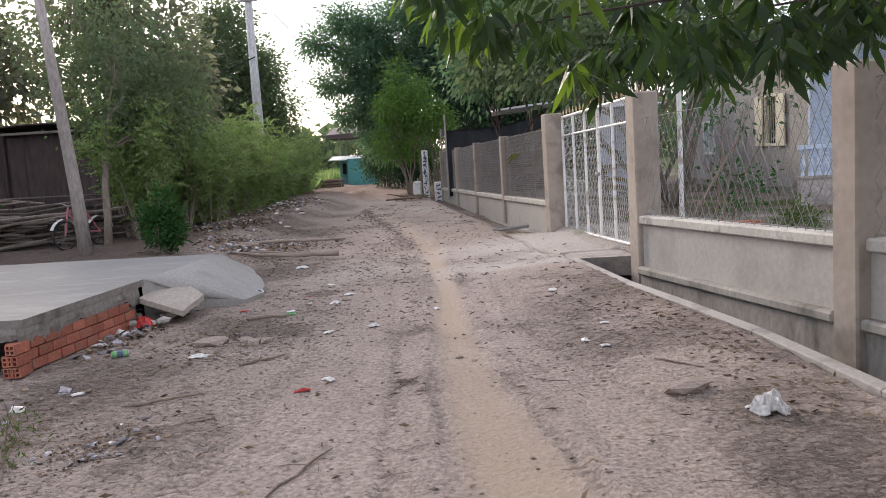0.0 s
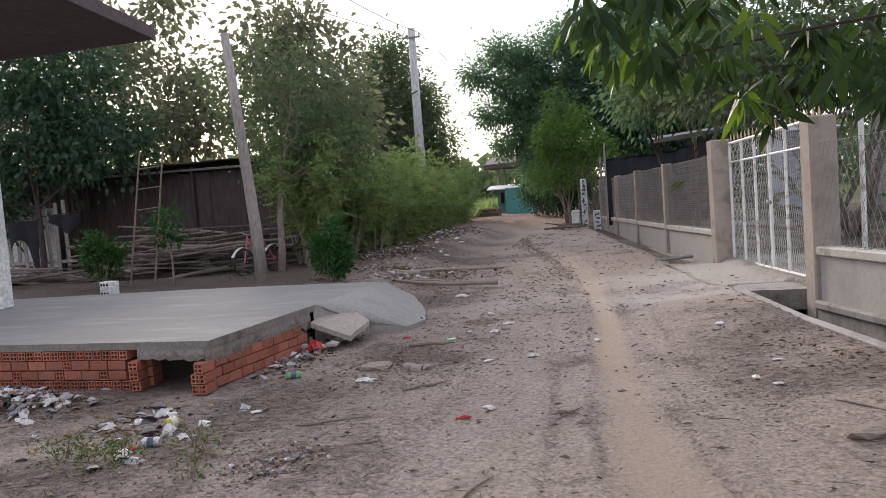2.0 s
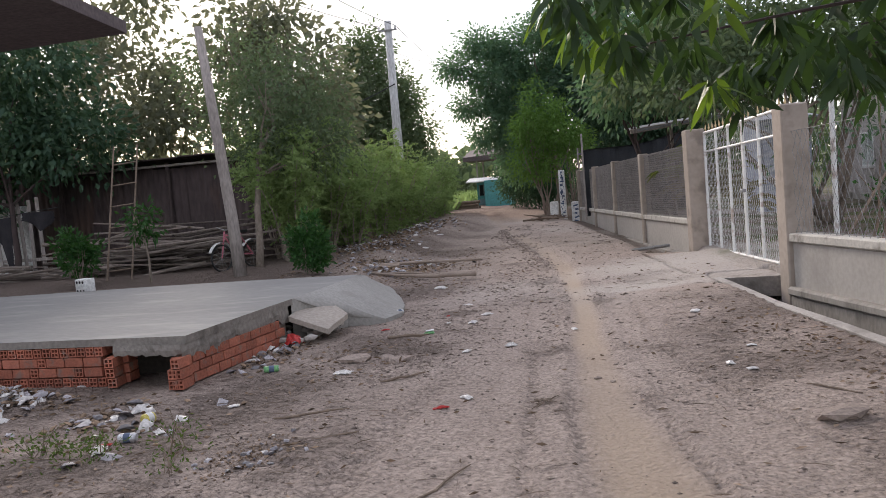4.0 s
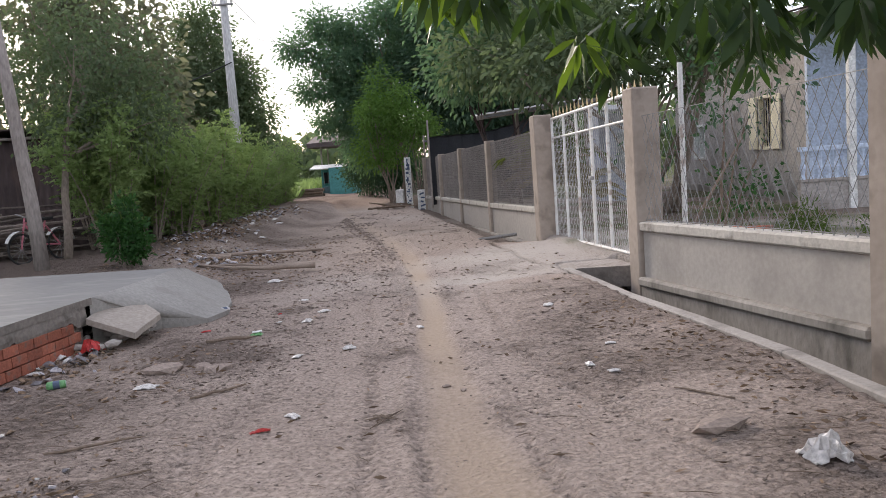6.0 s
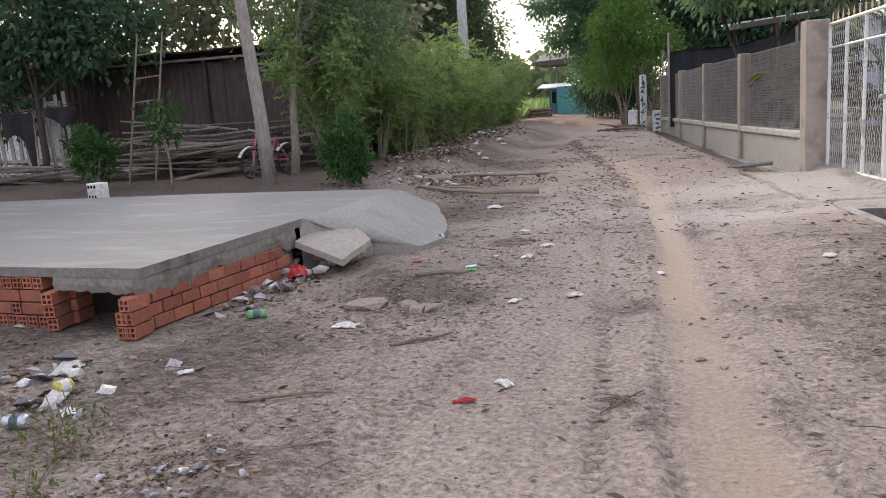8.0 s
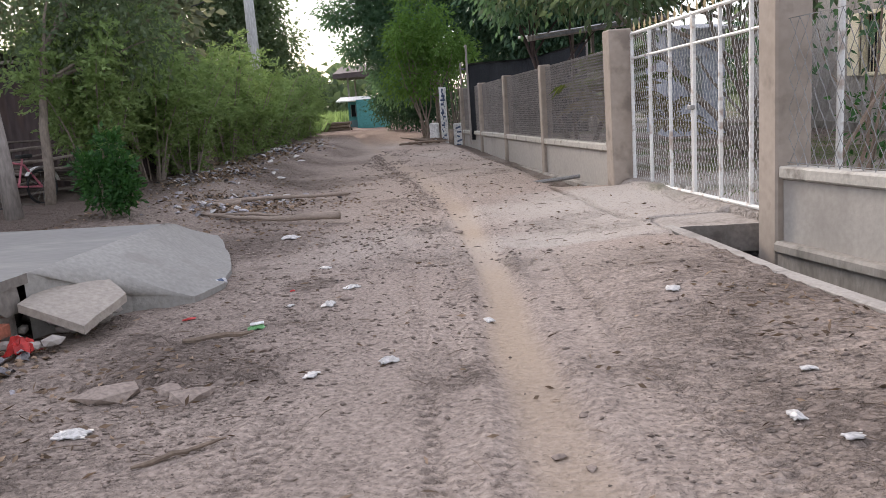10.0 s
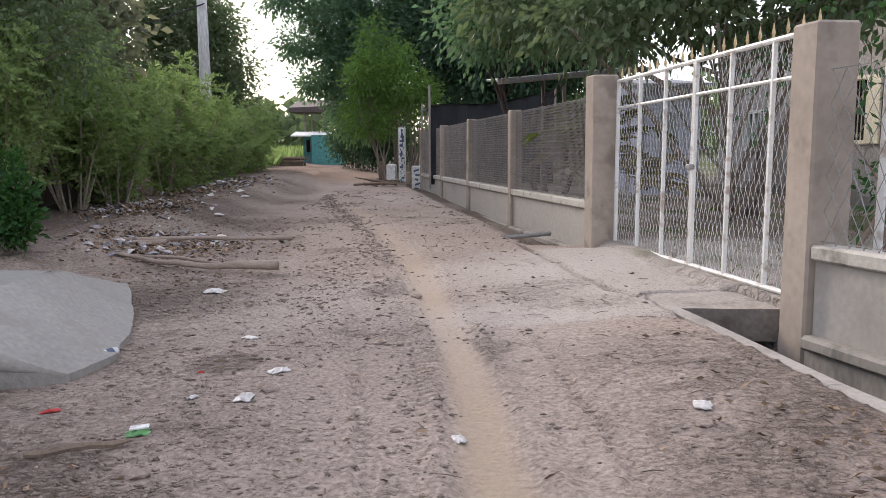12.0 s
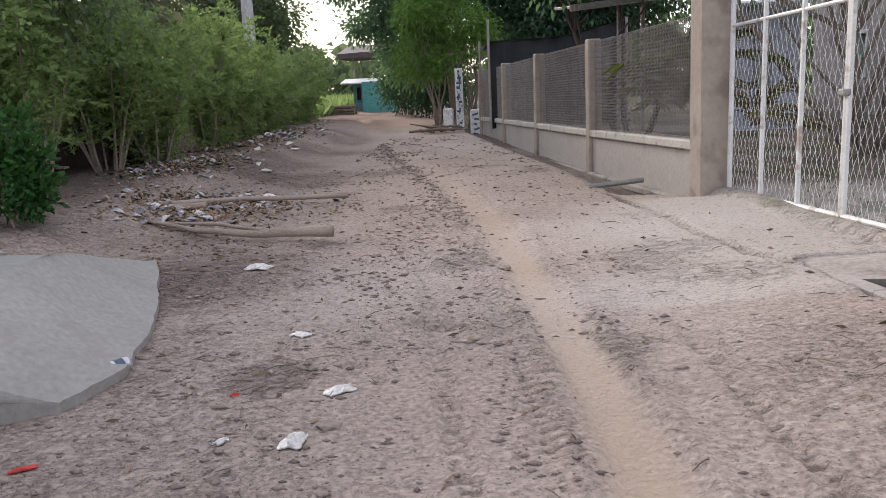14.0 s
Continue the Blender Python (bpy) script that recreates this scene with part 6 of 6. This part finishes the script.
# ---- distance ----
def far_woods():
    rs = np.random.RandomState(90)
    P, A = [], []
    for k in range(700):
        a = rs.uniform(-1.25, 0.9)
        d = rs.uniform(62, 85)
        x, y = math.sin(a) * d, math.cos(a) * d
        h = 3.0 + 3.5 * (0.5 + float(lattice(np.array([a * 9]), np.array([0.3]), 4)[0])) + rs.uniform(-0.5, 0.8)
        for q in range(26):
            P.append((x + rs.normal() * 1.2, y + rs.normal() * 1.2, abs(rs.uniform(0, 1)) ** 0.7 * h))
            A.append(rs.normal(size=3) + (0, 0, -0.3))
    ob = leaf_mesh("far_woods", L_FAR, np.array(P), np.array(A), 0.95, 0.6, seed=9)
    tagged(ob, "hazy green woods on the horizon", "woods", kind="stuff")


far_woods()
g = Geo()
rs = np.random.RandomState(4)
n = 5000
P = np.stack([rs.uniform(-16, -7.8, n), rs.uniform(38, 60, n), np.zeros(n)], -1)
ob = leaf_mesh("far_grass", L_HEDGE, P, np.stack([rs.normal(0, 0.3, n), rs.normal(0, 0.3, n), np.ones(n)], -1), 0.8, 0.12, seed=3)
tagged(ob, "bright tall grass beyond the hedge", "grass", kind="stuff")


# ---- road litter, small things ----
def rest(ob, x, y, dz=0.0, rz=0.0, rx=0.0, ry=0.0):
    ob.matrix_basis = pose(x, y, gz(x, y) + dz, rx, ry, rz)
    return ob


def log(name, label, pts, radii, cat="log"):
    g = Geo()
    out = []
    rnd = random.Random(len(pts) * 7)
    for i in range(len(pts) - 1):
        for k in range(3):
            out.append(Vector(pts[i]).lerp(Vector(pts[i + 1]), k / 3) + Vector((0, rnd.uniform(-0.015, 0.015), rnd.uniform(-0.006, 0.006))))
    out.append(Vector(pts[-1]))
    rr = np.interp(np.linspace(0, 1, len(out)), np.linspace(0, 1, len(radii)), radii)
    g.tube(out, list(rr), 9)
    tagged(g.make(name, M_WOOD, smooth=True), label, cat)


log("fallen_log", "bare grey fallen log lying across the road edge", [(-3.85, 13.35, 0.09), (-3.1, 12.75, 0.07), (-2.5, 12.55, 0.06), (-1.85, 12.5, 0.07)], [0.018, 0.024, 0.032, 0.052])
log("thin_log", "thin straight grey pole lying across the road edge", [(-4.05, 14.15, 0.12), (-3.3, 14.6, 0.09), (-2.15, 14.85, 0.05)], [0.035, 0.028, 0.022], "pole")
log("thin_log", "thin bent dry branch lying beside a log", [(-3.7, 13.2, 0.08), (-3.0, 13.0, 0.08), (-2.35, 12.65, 0.05)], [0.012, 0.018, 0.014], "branch")
log("branch_piece", "short dark branch lying on litter", [(-4.1, 14.0, 0.1), (-3.55, 14.2, 0.09)], [0.035, 0.04], "branch")
for k, (x0, y0, x1, y1, r) in enumerate(((-0.66, 3.7, -0.46, 4.3, 0.008), (-1.75, 4.55, -1.25, 4.8, 0.011), (-1.5, 6.1, -1.2, 6.35, 0.012), (-2.0, 5.2, -1.5, 5.35, 0.01), (1.75, 5.3, 1.5, 5.6, 0.008), (-1.9, 7.7, -1.55, 7.95, 0.02))):
    g = Geo().tube(wobble_path((x0, y0, gz(x0, y0) + r), (x1, y1, gz(x1, y1) + r), 5, 0.015, R), [r * 0.6, r, r, r * 0.9, r * 0.8, r * 0.4], 6)
    tagged(g.make("dry_stick", M_TWIG), "short dry stick on the sandy road", "stick", group="sticks on the road")


def crumple(w, d, h, seed, n=9):
    """A crumpled sheet: folded, uneven, closed below."""
    rnd = random.Random(seed)
    vs, fs = [], []
    for j in range(n + 1):
        for i in range(n + 1):
            u, v = i / n - 0.5, j / n - 0.5
            r = math.sqrt(u * u + v * v) * 2
            k = max(0.0, 1 - r * r * 0.8)
            vs.append((u * w * (1 + rnd.uniform(-0.2, 0.2)), v * d * (1 + rnd.uniform(-0.2, 0.2)), 0.006 + h * k * rnd.uniform(0.35, 1.1)))
    for j in range(n):
        for i in range(n):
            a = j * (n + 1) + i
            fs.append((a, a + 1, a + n + 2, a + n + 1))
    return Geo().add(vs, fs).add([(x, y, z - 0.005) for x, y, z in vs], [q[::-1] for q in fs])


tagged(rest(crumple(0.19, 0.16, 0.12, 1).make("plastic_bag", M_PLASTIC), 1.86, 4.45), "crumpled white plastic bag on the road verge", "plastic bag")
tagged(rest(crumple(0.17, 0.15, 0.13, 2).make("red_bag", M_RED), -2.9, 7.72, 0.03), "crumpled red plastic bag beside the broken plate", "plastic bag")
tagged(rest(crumple(0.15, 0.09, 0.025, 3).make("paper_scrap", M_PLASTIC), -1.94, 6.48, 0.005), "flat white paper scrap pressed into earth", "paper")
tagged(rest(crumple(0.10, 0.06, 0.03, 4).make("paper_scrap", M_PLASTIC), -0.62, 7.25, 0.003, 20), "torn pale plastic wrapper on the road", "wrapper")
tagged(rest(crumple(0.05, 0.10, 0.02, 5).make("paper_scrap", M_PLASTIC), -0.72, 5.6, 0.004, 50), "small white scrap on the road", "wrapper")
tagged(rest(crumple(0.11, 0.025, 0.015, 6).make("red_strip", M_RED), -0.85, 5.35, 0.004, 25), "thin red and white wrapper strip on earth", "wrapper")
for k, (x, y, s) in enumerate(((1.35, 6.8, 0.04), (-1.13, 9.07, 0.07), (1.05, 8.2, 0.07), (-0.1, 8.0, 0.05), (-1.5, 9.9, 0.06), (1.25, 6.1, 0.04), (-2.5, 5.6, 0.05), (-1.0, 7.1, 0.05), (-3.2, 15.3, 0.13), (-3.9, 17.6, 0.12), (-4.2, 20.5, 0.12))):
    tagged(rest(crumple(s * 1.8, s * 1.2, s * 0.25, 10 + k, 5).make("paper_scrap", M_PLASTIC), x, y, 0.003, 37 * k), "small pale litter scrap on earth", "wrapper", "road litter scraps")


def can(x, y, rz, mat, ln=0.12, r=0.033, label="dented silver drink can lying on its side"):
    e = thing("drink_can", label, "can", (x, y, gz(x, y) + r), "", rz=rz)
    Geo().tube([(-ln / 2, 0, 0), (-ln / 2 + 0.012, 0, 0), (ln / 2 - 0.012, 0, 0), (ln / 2, 0, 0)], [r * 0.8, r, r, r * 0.8], 16).make("body", mat, e, smooth=False)
    Geo().tube([(ln / 2 - 0.001, 0, 0), (ln / 2 + 0.002, 0, 0)], r * 0.7, 14).make("lid", M_ALU, e, "silver can lid")
    Geo().tube([(-0.02, 0, 0), (0.025, 0, 0)], r * 1.012, 16).make("band", M_SCRIPT if mat is not M_YELLOW else M_WHITE, e, "printed band")


can(-2.24, 9.36, 55, M_ALU)
can(-2.86, 4.8, 10, M_ALU, label="silver and red drink can among litter")
can(-2.97, 5.22, 70, M_YELLOW, 0.09, 0.04, "squashed yellow plastic cup on earth")
can(-2.67, 6.66, 20, M_GREENP, 0.13, 0.03, "clear green plastic bottle among rubbish")


def trash_heap(x0, x1, y0, y1, n, seed, label, size=0.09, h=0.12, white=0.16):
    """Loose household rubbish, each bit a crumpled scrap, heaped together."""
    rnd = random.Random(seed)
    for nm, mat, share in (("rubbish_heap", M_TRASH, 0.2 + white), ("plastic_scraps", M_PLASTIC, white), ("dead_leaves", M_LITTER, 1.6)):
        g = Geo()
        for k in range(int(n * share)):
            u, v = rnd.gauss(0.5, 0.22), rnd.gauss(0.5, 0.22)
            x, y = x0 + (x1 - x0) * u, y0 + (y1 - y0) * v
            s = size * rnd.uniform(0.4, 1.2) * (0.5 if mat is M_LITTER else 1)
            c = crumple(s * 1.6, s, s * 0.5, rnd.randrange(9999), 3)
            m = pose(x, y, gz(x, y) + h * max(0, 1 - 4 * ((u - 0.5) ** 2 + (v - 0.5) ** 2)) * rnd.random(), rnd.uniform(-35, 35), rnd.uniform(-35, 35), rnd.uniform(0, 360))
            g.add([m @ Vector(p) for p in c.v], c.f)
        tagged(g.make(nm, mat), label, "rubbish", kind="stuff")


trash_heap(-6.0, -4.1, 5.2, 6.2, 300, 1, "heap of plastic and leaf rubbish against the bricks", 0.062, 0.14, 0.4)
trash_heap(-3.2, -2.6, 6.6, 8.0, 60, 2, "rubbish and leaves along the slab side", 0.06, 0.06, 0.1)
trash_heap(-3.9, -2.6, 4.4, 5.9, 55, 3, "scattered litter on the verge", 0.07, 0.03)
trash_heap(-5.6, -4.2, 15.4, 19.0, 420, 4, "leaf litter and rubbish under the hedge", 0.07, 0.08, 0.05)
trash_heap(-6.2, -4.4, 18.5, 27.0, 460, 5, "leaf litter and rubbish under the hedge", 0.09, 0.08, 0.05)
trash_heap(-4.6, -2.6, 12.9, 15.6, 480, 6, "dead leaves and rubbish around the fallen logs", 0.065, 0.04, 0.03)


def litter():
    """Clods, crumbs of earth and dead leaf bits over the road."""
    rs = np.random.RandomState(5)
    n = 330000
    x = rs.uniform(-5.0, 2.6, n)
    y = 2.2 + 23 * rs.uniform(0, 1, n) ** 1.7
    z, mk = ground(x, y)
    kx = np.interp(y, kerb_y, kerb_x)
    clus = smooth(0.0, 0.26, fbm(x, y, 0.9, 4, 33))
    sx = np.interp(y, sand_y, sand_x)
    left = smooth(0.2, 1.6, -x)
    edge = np.exp(-(((x - sx + 0.30) / 0.14) ** 2)) * smooth(6.5, 8.5, y)
    zone = np.exp(-(((x + 1.55 + 0.1 * (y - 6.5)) / 0.75) ** 2)) * np.exp(-(((y - 6.6) / 2.6) ** 2)) * smooth(-0.25, 0.15, fbm(x, y, 1.4, 3, 37))
    dens = (1 - 0.9 * mk["lane"]) * (0.03 + 0.36 * clus * (0.35 + 0.65 * left) + 0.55 * edge + 0.5 * zone) * (1 - 0.93 * mk["sand"])
    ok = (rs.uniform(0, 1, n) < dens) & ((x < kx - 0.1) | (y > 11.1)) & ((x > -3.0) | (y < 6.0)) & (x < wall_x(y) - 0.25) & ~((y > 13.9) & (x > 0.9)) & (mk["pale"] < 0.6)
    x, y, z, left = x[ok], y[ok], z[ok], left[ok]
    s = 0.0028 + 0.0125 * rs.uniform(0, 1, len(x)) ** 5.0
    s *= np.interp(y, (2, 6, 16, 25), (0.8, 1.0, 1.4, 2.2))
    ico = np.array([(1, 0, 0), (-1, 0, 0), (0, 1, 0), (0, -1, 0), (0, 0, 1), (0, 0, -1)], float)
    fac = np.array([(0, 2, 4), (2, 1, 4), (1, 3, 4), (3, 0, 4), (2, 0, 5), (1, 2, 5), (3, 1, 5), (0, 3, 5)])
    m = len(x)
    jit = rs.uniform(0.6, 1.35, (m, 6, 1))
    sc = np.stack([rs.uniform(0.8, 2.2, m), rs.uniform(0.7, 1.3, m), rs.uniform(0.4, 0.9, m)], -1)
    v = ico[None] * jit * sc[:, None] * s[:, None, None] + np.stack([x, y, z + s * 0.25], -1)[:, None]
    a = rs.uniform(0, 6.28, m)
    f = (fac[None] + 6 * np.arange(m)[:, None, None]).reshape(-1)
    me = bpy.data.meshes.new("clods")
    me.vertices.add(m * 6)
    me.vertices.foreach_set("co", v.reshape(-1))
    me.loops.add(len(f))
    me.loops.foreach_set("vertex_index", f.astype(np.int32))
    me.polygons.add(m * 8)
    me.polygons.foreach_set("loop_start", (np.arange(m * 8) * 3).astype(np.int32))
    me.materials.append(M_CLOD)
    me.update(calc_edges=True)
    tagged(new("clods", me), "crumbled dark clods of earth on the road", "clods", kind="stuff")
    # bits of dead leaf and bark
    n = 26000
    x = rs.uniform(-5.0, 2.5, n)
    y = 2.4 + 16 * rs.uniform(0, 1, n) ** 1.2
    z, mk = ground(x, y)
    kx = np.interp(y, kerb_y, kerb_x)
    verge = np.exp(-(((x - kx + 0.35) / 0.3) ** 2)) * (y < 8.2) * (y > 4.2)
    left = smooth(0.8, 2.4, -x)
    dens = (0.03 + 0.5 * left * smooth(-0.1, 0.2, fbm(x, y, 1.0, 3, 44)) + 0.55 * verge * smooth(-0.2, 0.1, fbm(x, y, 1.5, 3, 46))) * (1 - 0.9 * mk["sand"])
    ok = (rs.uniform(0, 1, n) < dens) & ((x < kx - 0.06) | (y > 11.1)) & ((x > -3.0) | (y < 6.0) | (y > 10.5)) & (x < wall_x(y) - 0.25)
    x, y, z = x[ok], y[ok], z[ok]
    m = len(x)
    ax = np.stack([rs.normal(size=m), rs.normal(size=m), rs.normal(size=m) * 0.12], -1)
    ob = leaf_mesh("leaf_litter", M_LITTER, np.stack([x, y, z + 0.008], -1), ax, 0.062, 0.02, seed=8, fold=0.15)
    tagged(ob, "dead leaf scraps scattered over the earth", "leaf litter", kind="stuff")


def straw():
    """Thin dry straws and twigs lying about on the verge."""
    rs = np.random.RandomState(23)
    n = 5200
    x, y = rs.uniform(-4.2, 2.5, n), 2.6 + 15 * rs.uniform(0, 1, n) ** 1.2
    kx = np.interp(y, kerb_y, kerb_x)
    z, mk = ground(x, y)
    keep = (rs.uniform(0, 1, n) < 0.08 + 0.55 * mk["dark"]) & ((x < kx - 0.12) | (y > 11.1)) & ((x > -3.0) | (y < 6.0) | (y > 10.8)) & (x < wall_x(y) - 0.25) & (mk["sand"] < 0.3)
    keep &= ~((x < -2.1) & (y > 8.0) & (y < 11.9))
    g = Geo()
    for px, py, pz in zip(x[keep], y[keep], z[keep]):
        a, ln = rs.uniform(0, 6.28), rs.uniform(0.02, 0.09)
        d = Vector((math.cos(a) * ln, math.sin(a) * ln * 0.7, 0))
        c = Vector((px, py, pz + 0.008))
        g.tube([c - d, c + Vector((0, 0, 0.006)), c + d], [0.0015, 0.0028, 0.0015], 3, cap=False)
    tagged(g.make("straw", M_TWIG), "thin dry twigs and straws on the earth", "twigs", kind="stuff")


litter()
straw()
trash_heap(-2.2, -1.5, 4.0, 4.9, 120, 9, "dark crumbs and plastic bits trodden into earth", 0.026, 0.006, 0.04)
for x, y, s in ((-1.47, 8.56, 0.03), (-2.19, 11.48, 0.1), (-1.2, 8.56, 0.07), (-3.24, 5.55, 0.12), (-2.75, 5.0, 0.06), (-2.95, 4.62, 0.09), (-3.3, 5.3, 0.07), (1.13, 6.34, 0.05)):
    tagged(rest(crumple(s * 1.8, s * 1.1, s * 0.4, int(900 + 100 * x), 6).make("paper_scrap", M_PLASTIC), x, y, 0.003, 80 * x), "small pale litter scrap on earth", "wrapper", "road litter scraps")
for x, y, w in ((-2.12, 8.38, 0.09), (-1.57, 9.02, 0.04), (-2.98, 4.72, 0.1)):
    tagged(rest(crumple(w, w * 0.3, 0.012, int(40 - 10 * x), 5).make("red_strip", M_RED), x, y, 0.004, 30), "small torn red wrapper on earth", "wrapper", "red scraps")
pk = thing("drink_carton", "squashed green and white drink carton on earth", "carton", (-1.56, 8.07, gz(-1.56, 8.07)), rz=15)
crumple(0.11, 0.07, 0.035, 61, 6).make("body", M_GREENP, pk)
Geo().box((0, -0.005, 0.036), (0.085, 0.04, 0.008), pose(0, 0, 0, 4, -3, 0), ch=0.003).make("printed_panel", M_WHITE, pk, "pale printed panel")
# dry twig cluster in the road
g = Geo()
for k in range(9):
    a = Vector((-0.18 + R.uniform(-0.04, 0.04), 5.48 + R.uniform(-0.05, 0.05), 0))
    d = Vector((R.uniform(-0.1, 0.1), R.uniform(-0.1, 0.1), 0))
    p0, p1 = a - d, a + d
    g.tube([(p0.x, p0.y, gz(p0.x, p0.y) + 0.008), (a.x, a.y, gz(a.x, a.y) + 0.02), (p1.x, p1.y, gz(p1.x, p1.y) + 0.008)], [0.003, 0.005, 0.002], 5)
tagged(g.make("twig_cluster", M_TWIG), "small cluster of dry twigs on the road", "twigs", kind="stuff")
# flat stones in the road
for x, y, s in ((1.55, 4.9, 0.16), (-1.55, 6.9, 0.12), (-1.7, 7.0, 0.1), (0.17, 6.1, 0.04), (0.28, 6.0, 0.035), (0.3, 6.45, 0.03), (1.0, 8.0, 0.06), (-1.1, 8.7, 0.06), (-1.4, 7.6, 0.08), (-0.42, 11.3, 0.07), (-2.0, 6.95, 0.16)):
    g = Geo().lump((0, 0, s * 0.12), (s, s * 0.7, s * 0.28), R)
    tagged(rest(g.make("half_buried_stone", M_CLOD), x, y, 0, R.uniform(0, 360)), "half-buried flat stone in the sandy road", "stone", group="stones in the road")


def weeds(x, y, n, rad, h, seed, label):
    rs = np.random.RandomState(seed)
    P = np.stack([rs.normal(0, rad, n), rs.normal(0, rad, n), rs.uniform(0, h, n)], -1)
    A = np.stack([rs.normal(0, 0.8, n), rs.normal(0, 0.8, n), rs.uniform(0.1, 1.0, n)], -1)
    e = thing("weed_clump", label, "weed", (x, y, gz(x, y)), "roadside weeds")
    for k in range(6):
        Geo().tube([(rs.normal(0, rad * 0.5), rs.normal(0, rad * 0.5), -0.02), (rs.normal(0, rad), rs.normal(0, rad), h * 1.2)], [0.004, 0.002], 4).make("stem", M_TWIG, e)
    leaf_mesh("leaves", L_GRASS, P, A, 0.036, 0.013, e, seed=seed)


weeds(-2.95, 4.5, 260, 0.13, 0.12, 1, "small green weeds among litter")
weeds(-3.3, 4.55, 160, 0.12, 0.14, 2, "small green weeds among litter")
weeds(-2.33, 4.54, 130, 0.10, 0.2, 3, "thin dry-stemmed weed on bare earth")
weeds(-2.2, 4.2, 40, 0.08, 0.08, 4, "low weed on bare earth")
rs = np.random.RandomState(14)
n = 2600
x, y = rs.uniform(2.3, 6.5, n), rs.uniform(8.5, 19, n)
ok = x > wall_x(y) + 0.35
x, y = x[ok], y[ok]
z = ground(x, y)[0]
ob = leaf_mesh("yard_grass", L_GRASS, np.stack([x, y, z], -1), np.stack([rs.normal(0, 0.5, len(x)), rs.normal(0, 0.5, len(x)), np.ones(len(x))], -1), 0.055, 0.012, seed=2)
tagged(ob, "thin grass and weeds in the yard", "grass", kind="stuff")
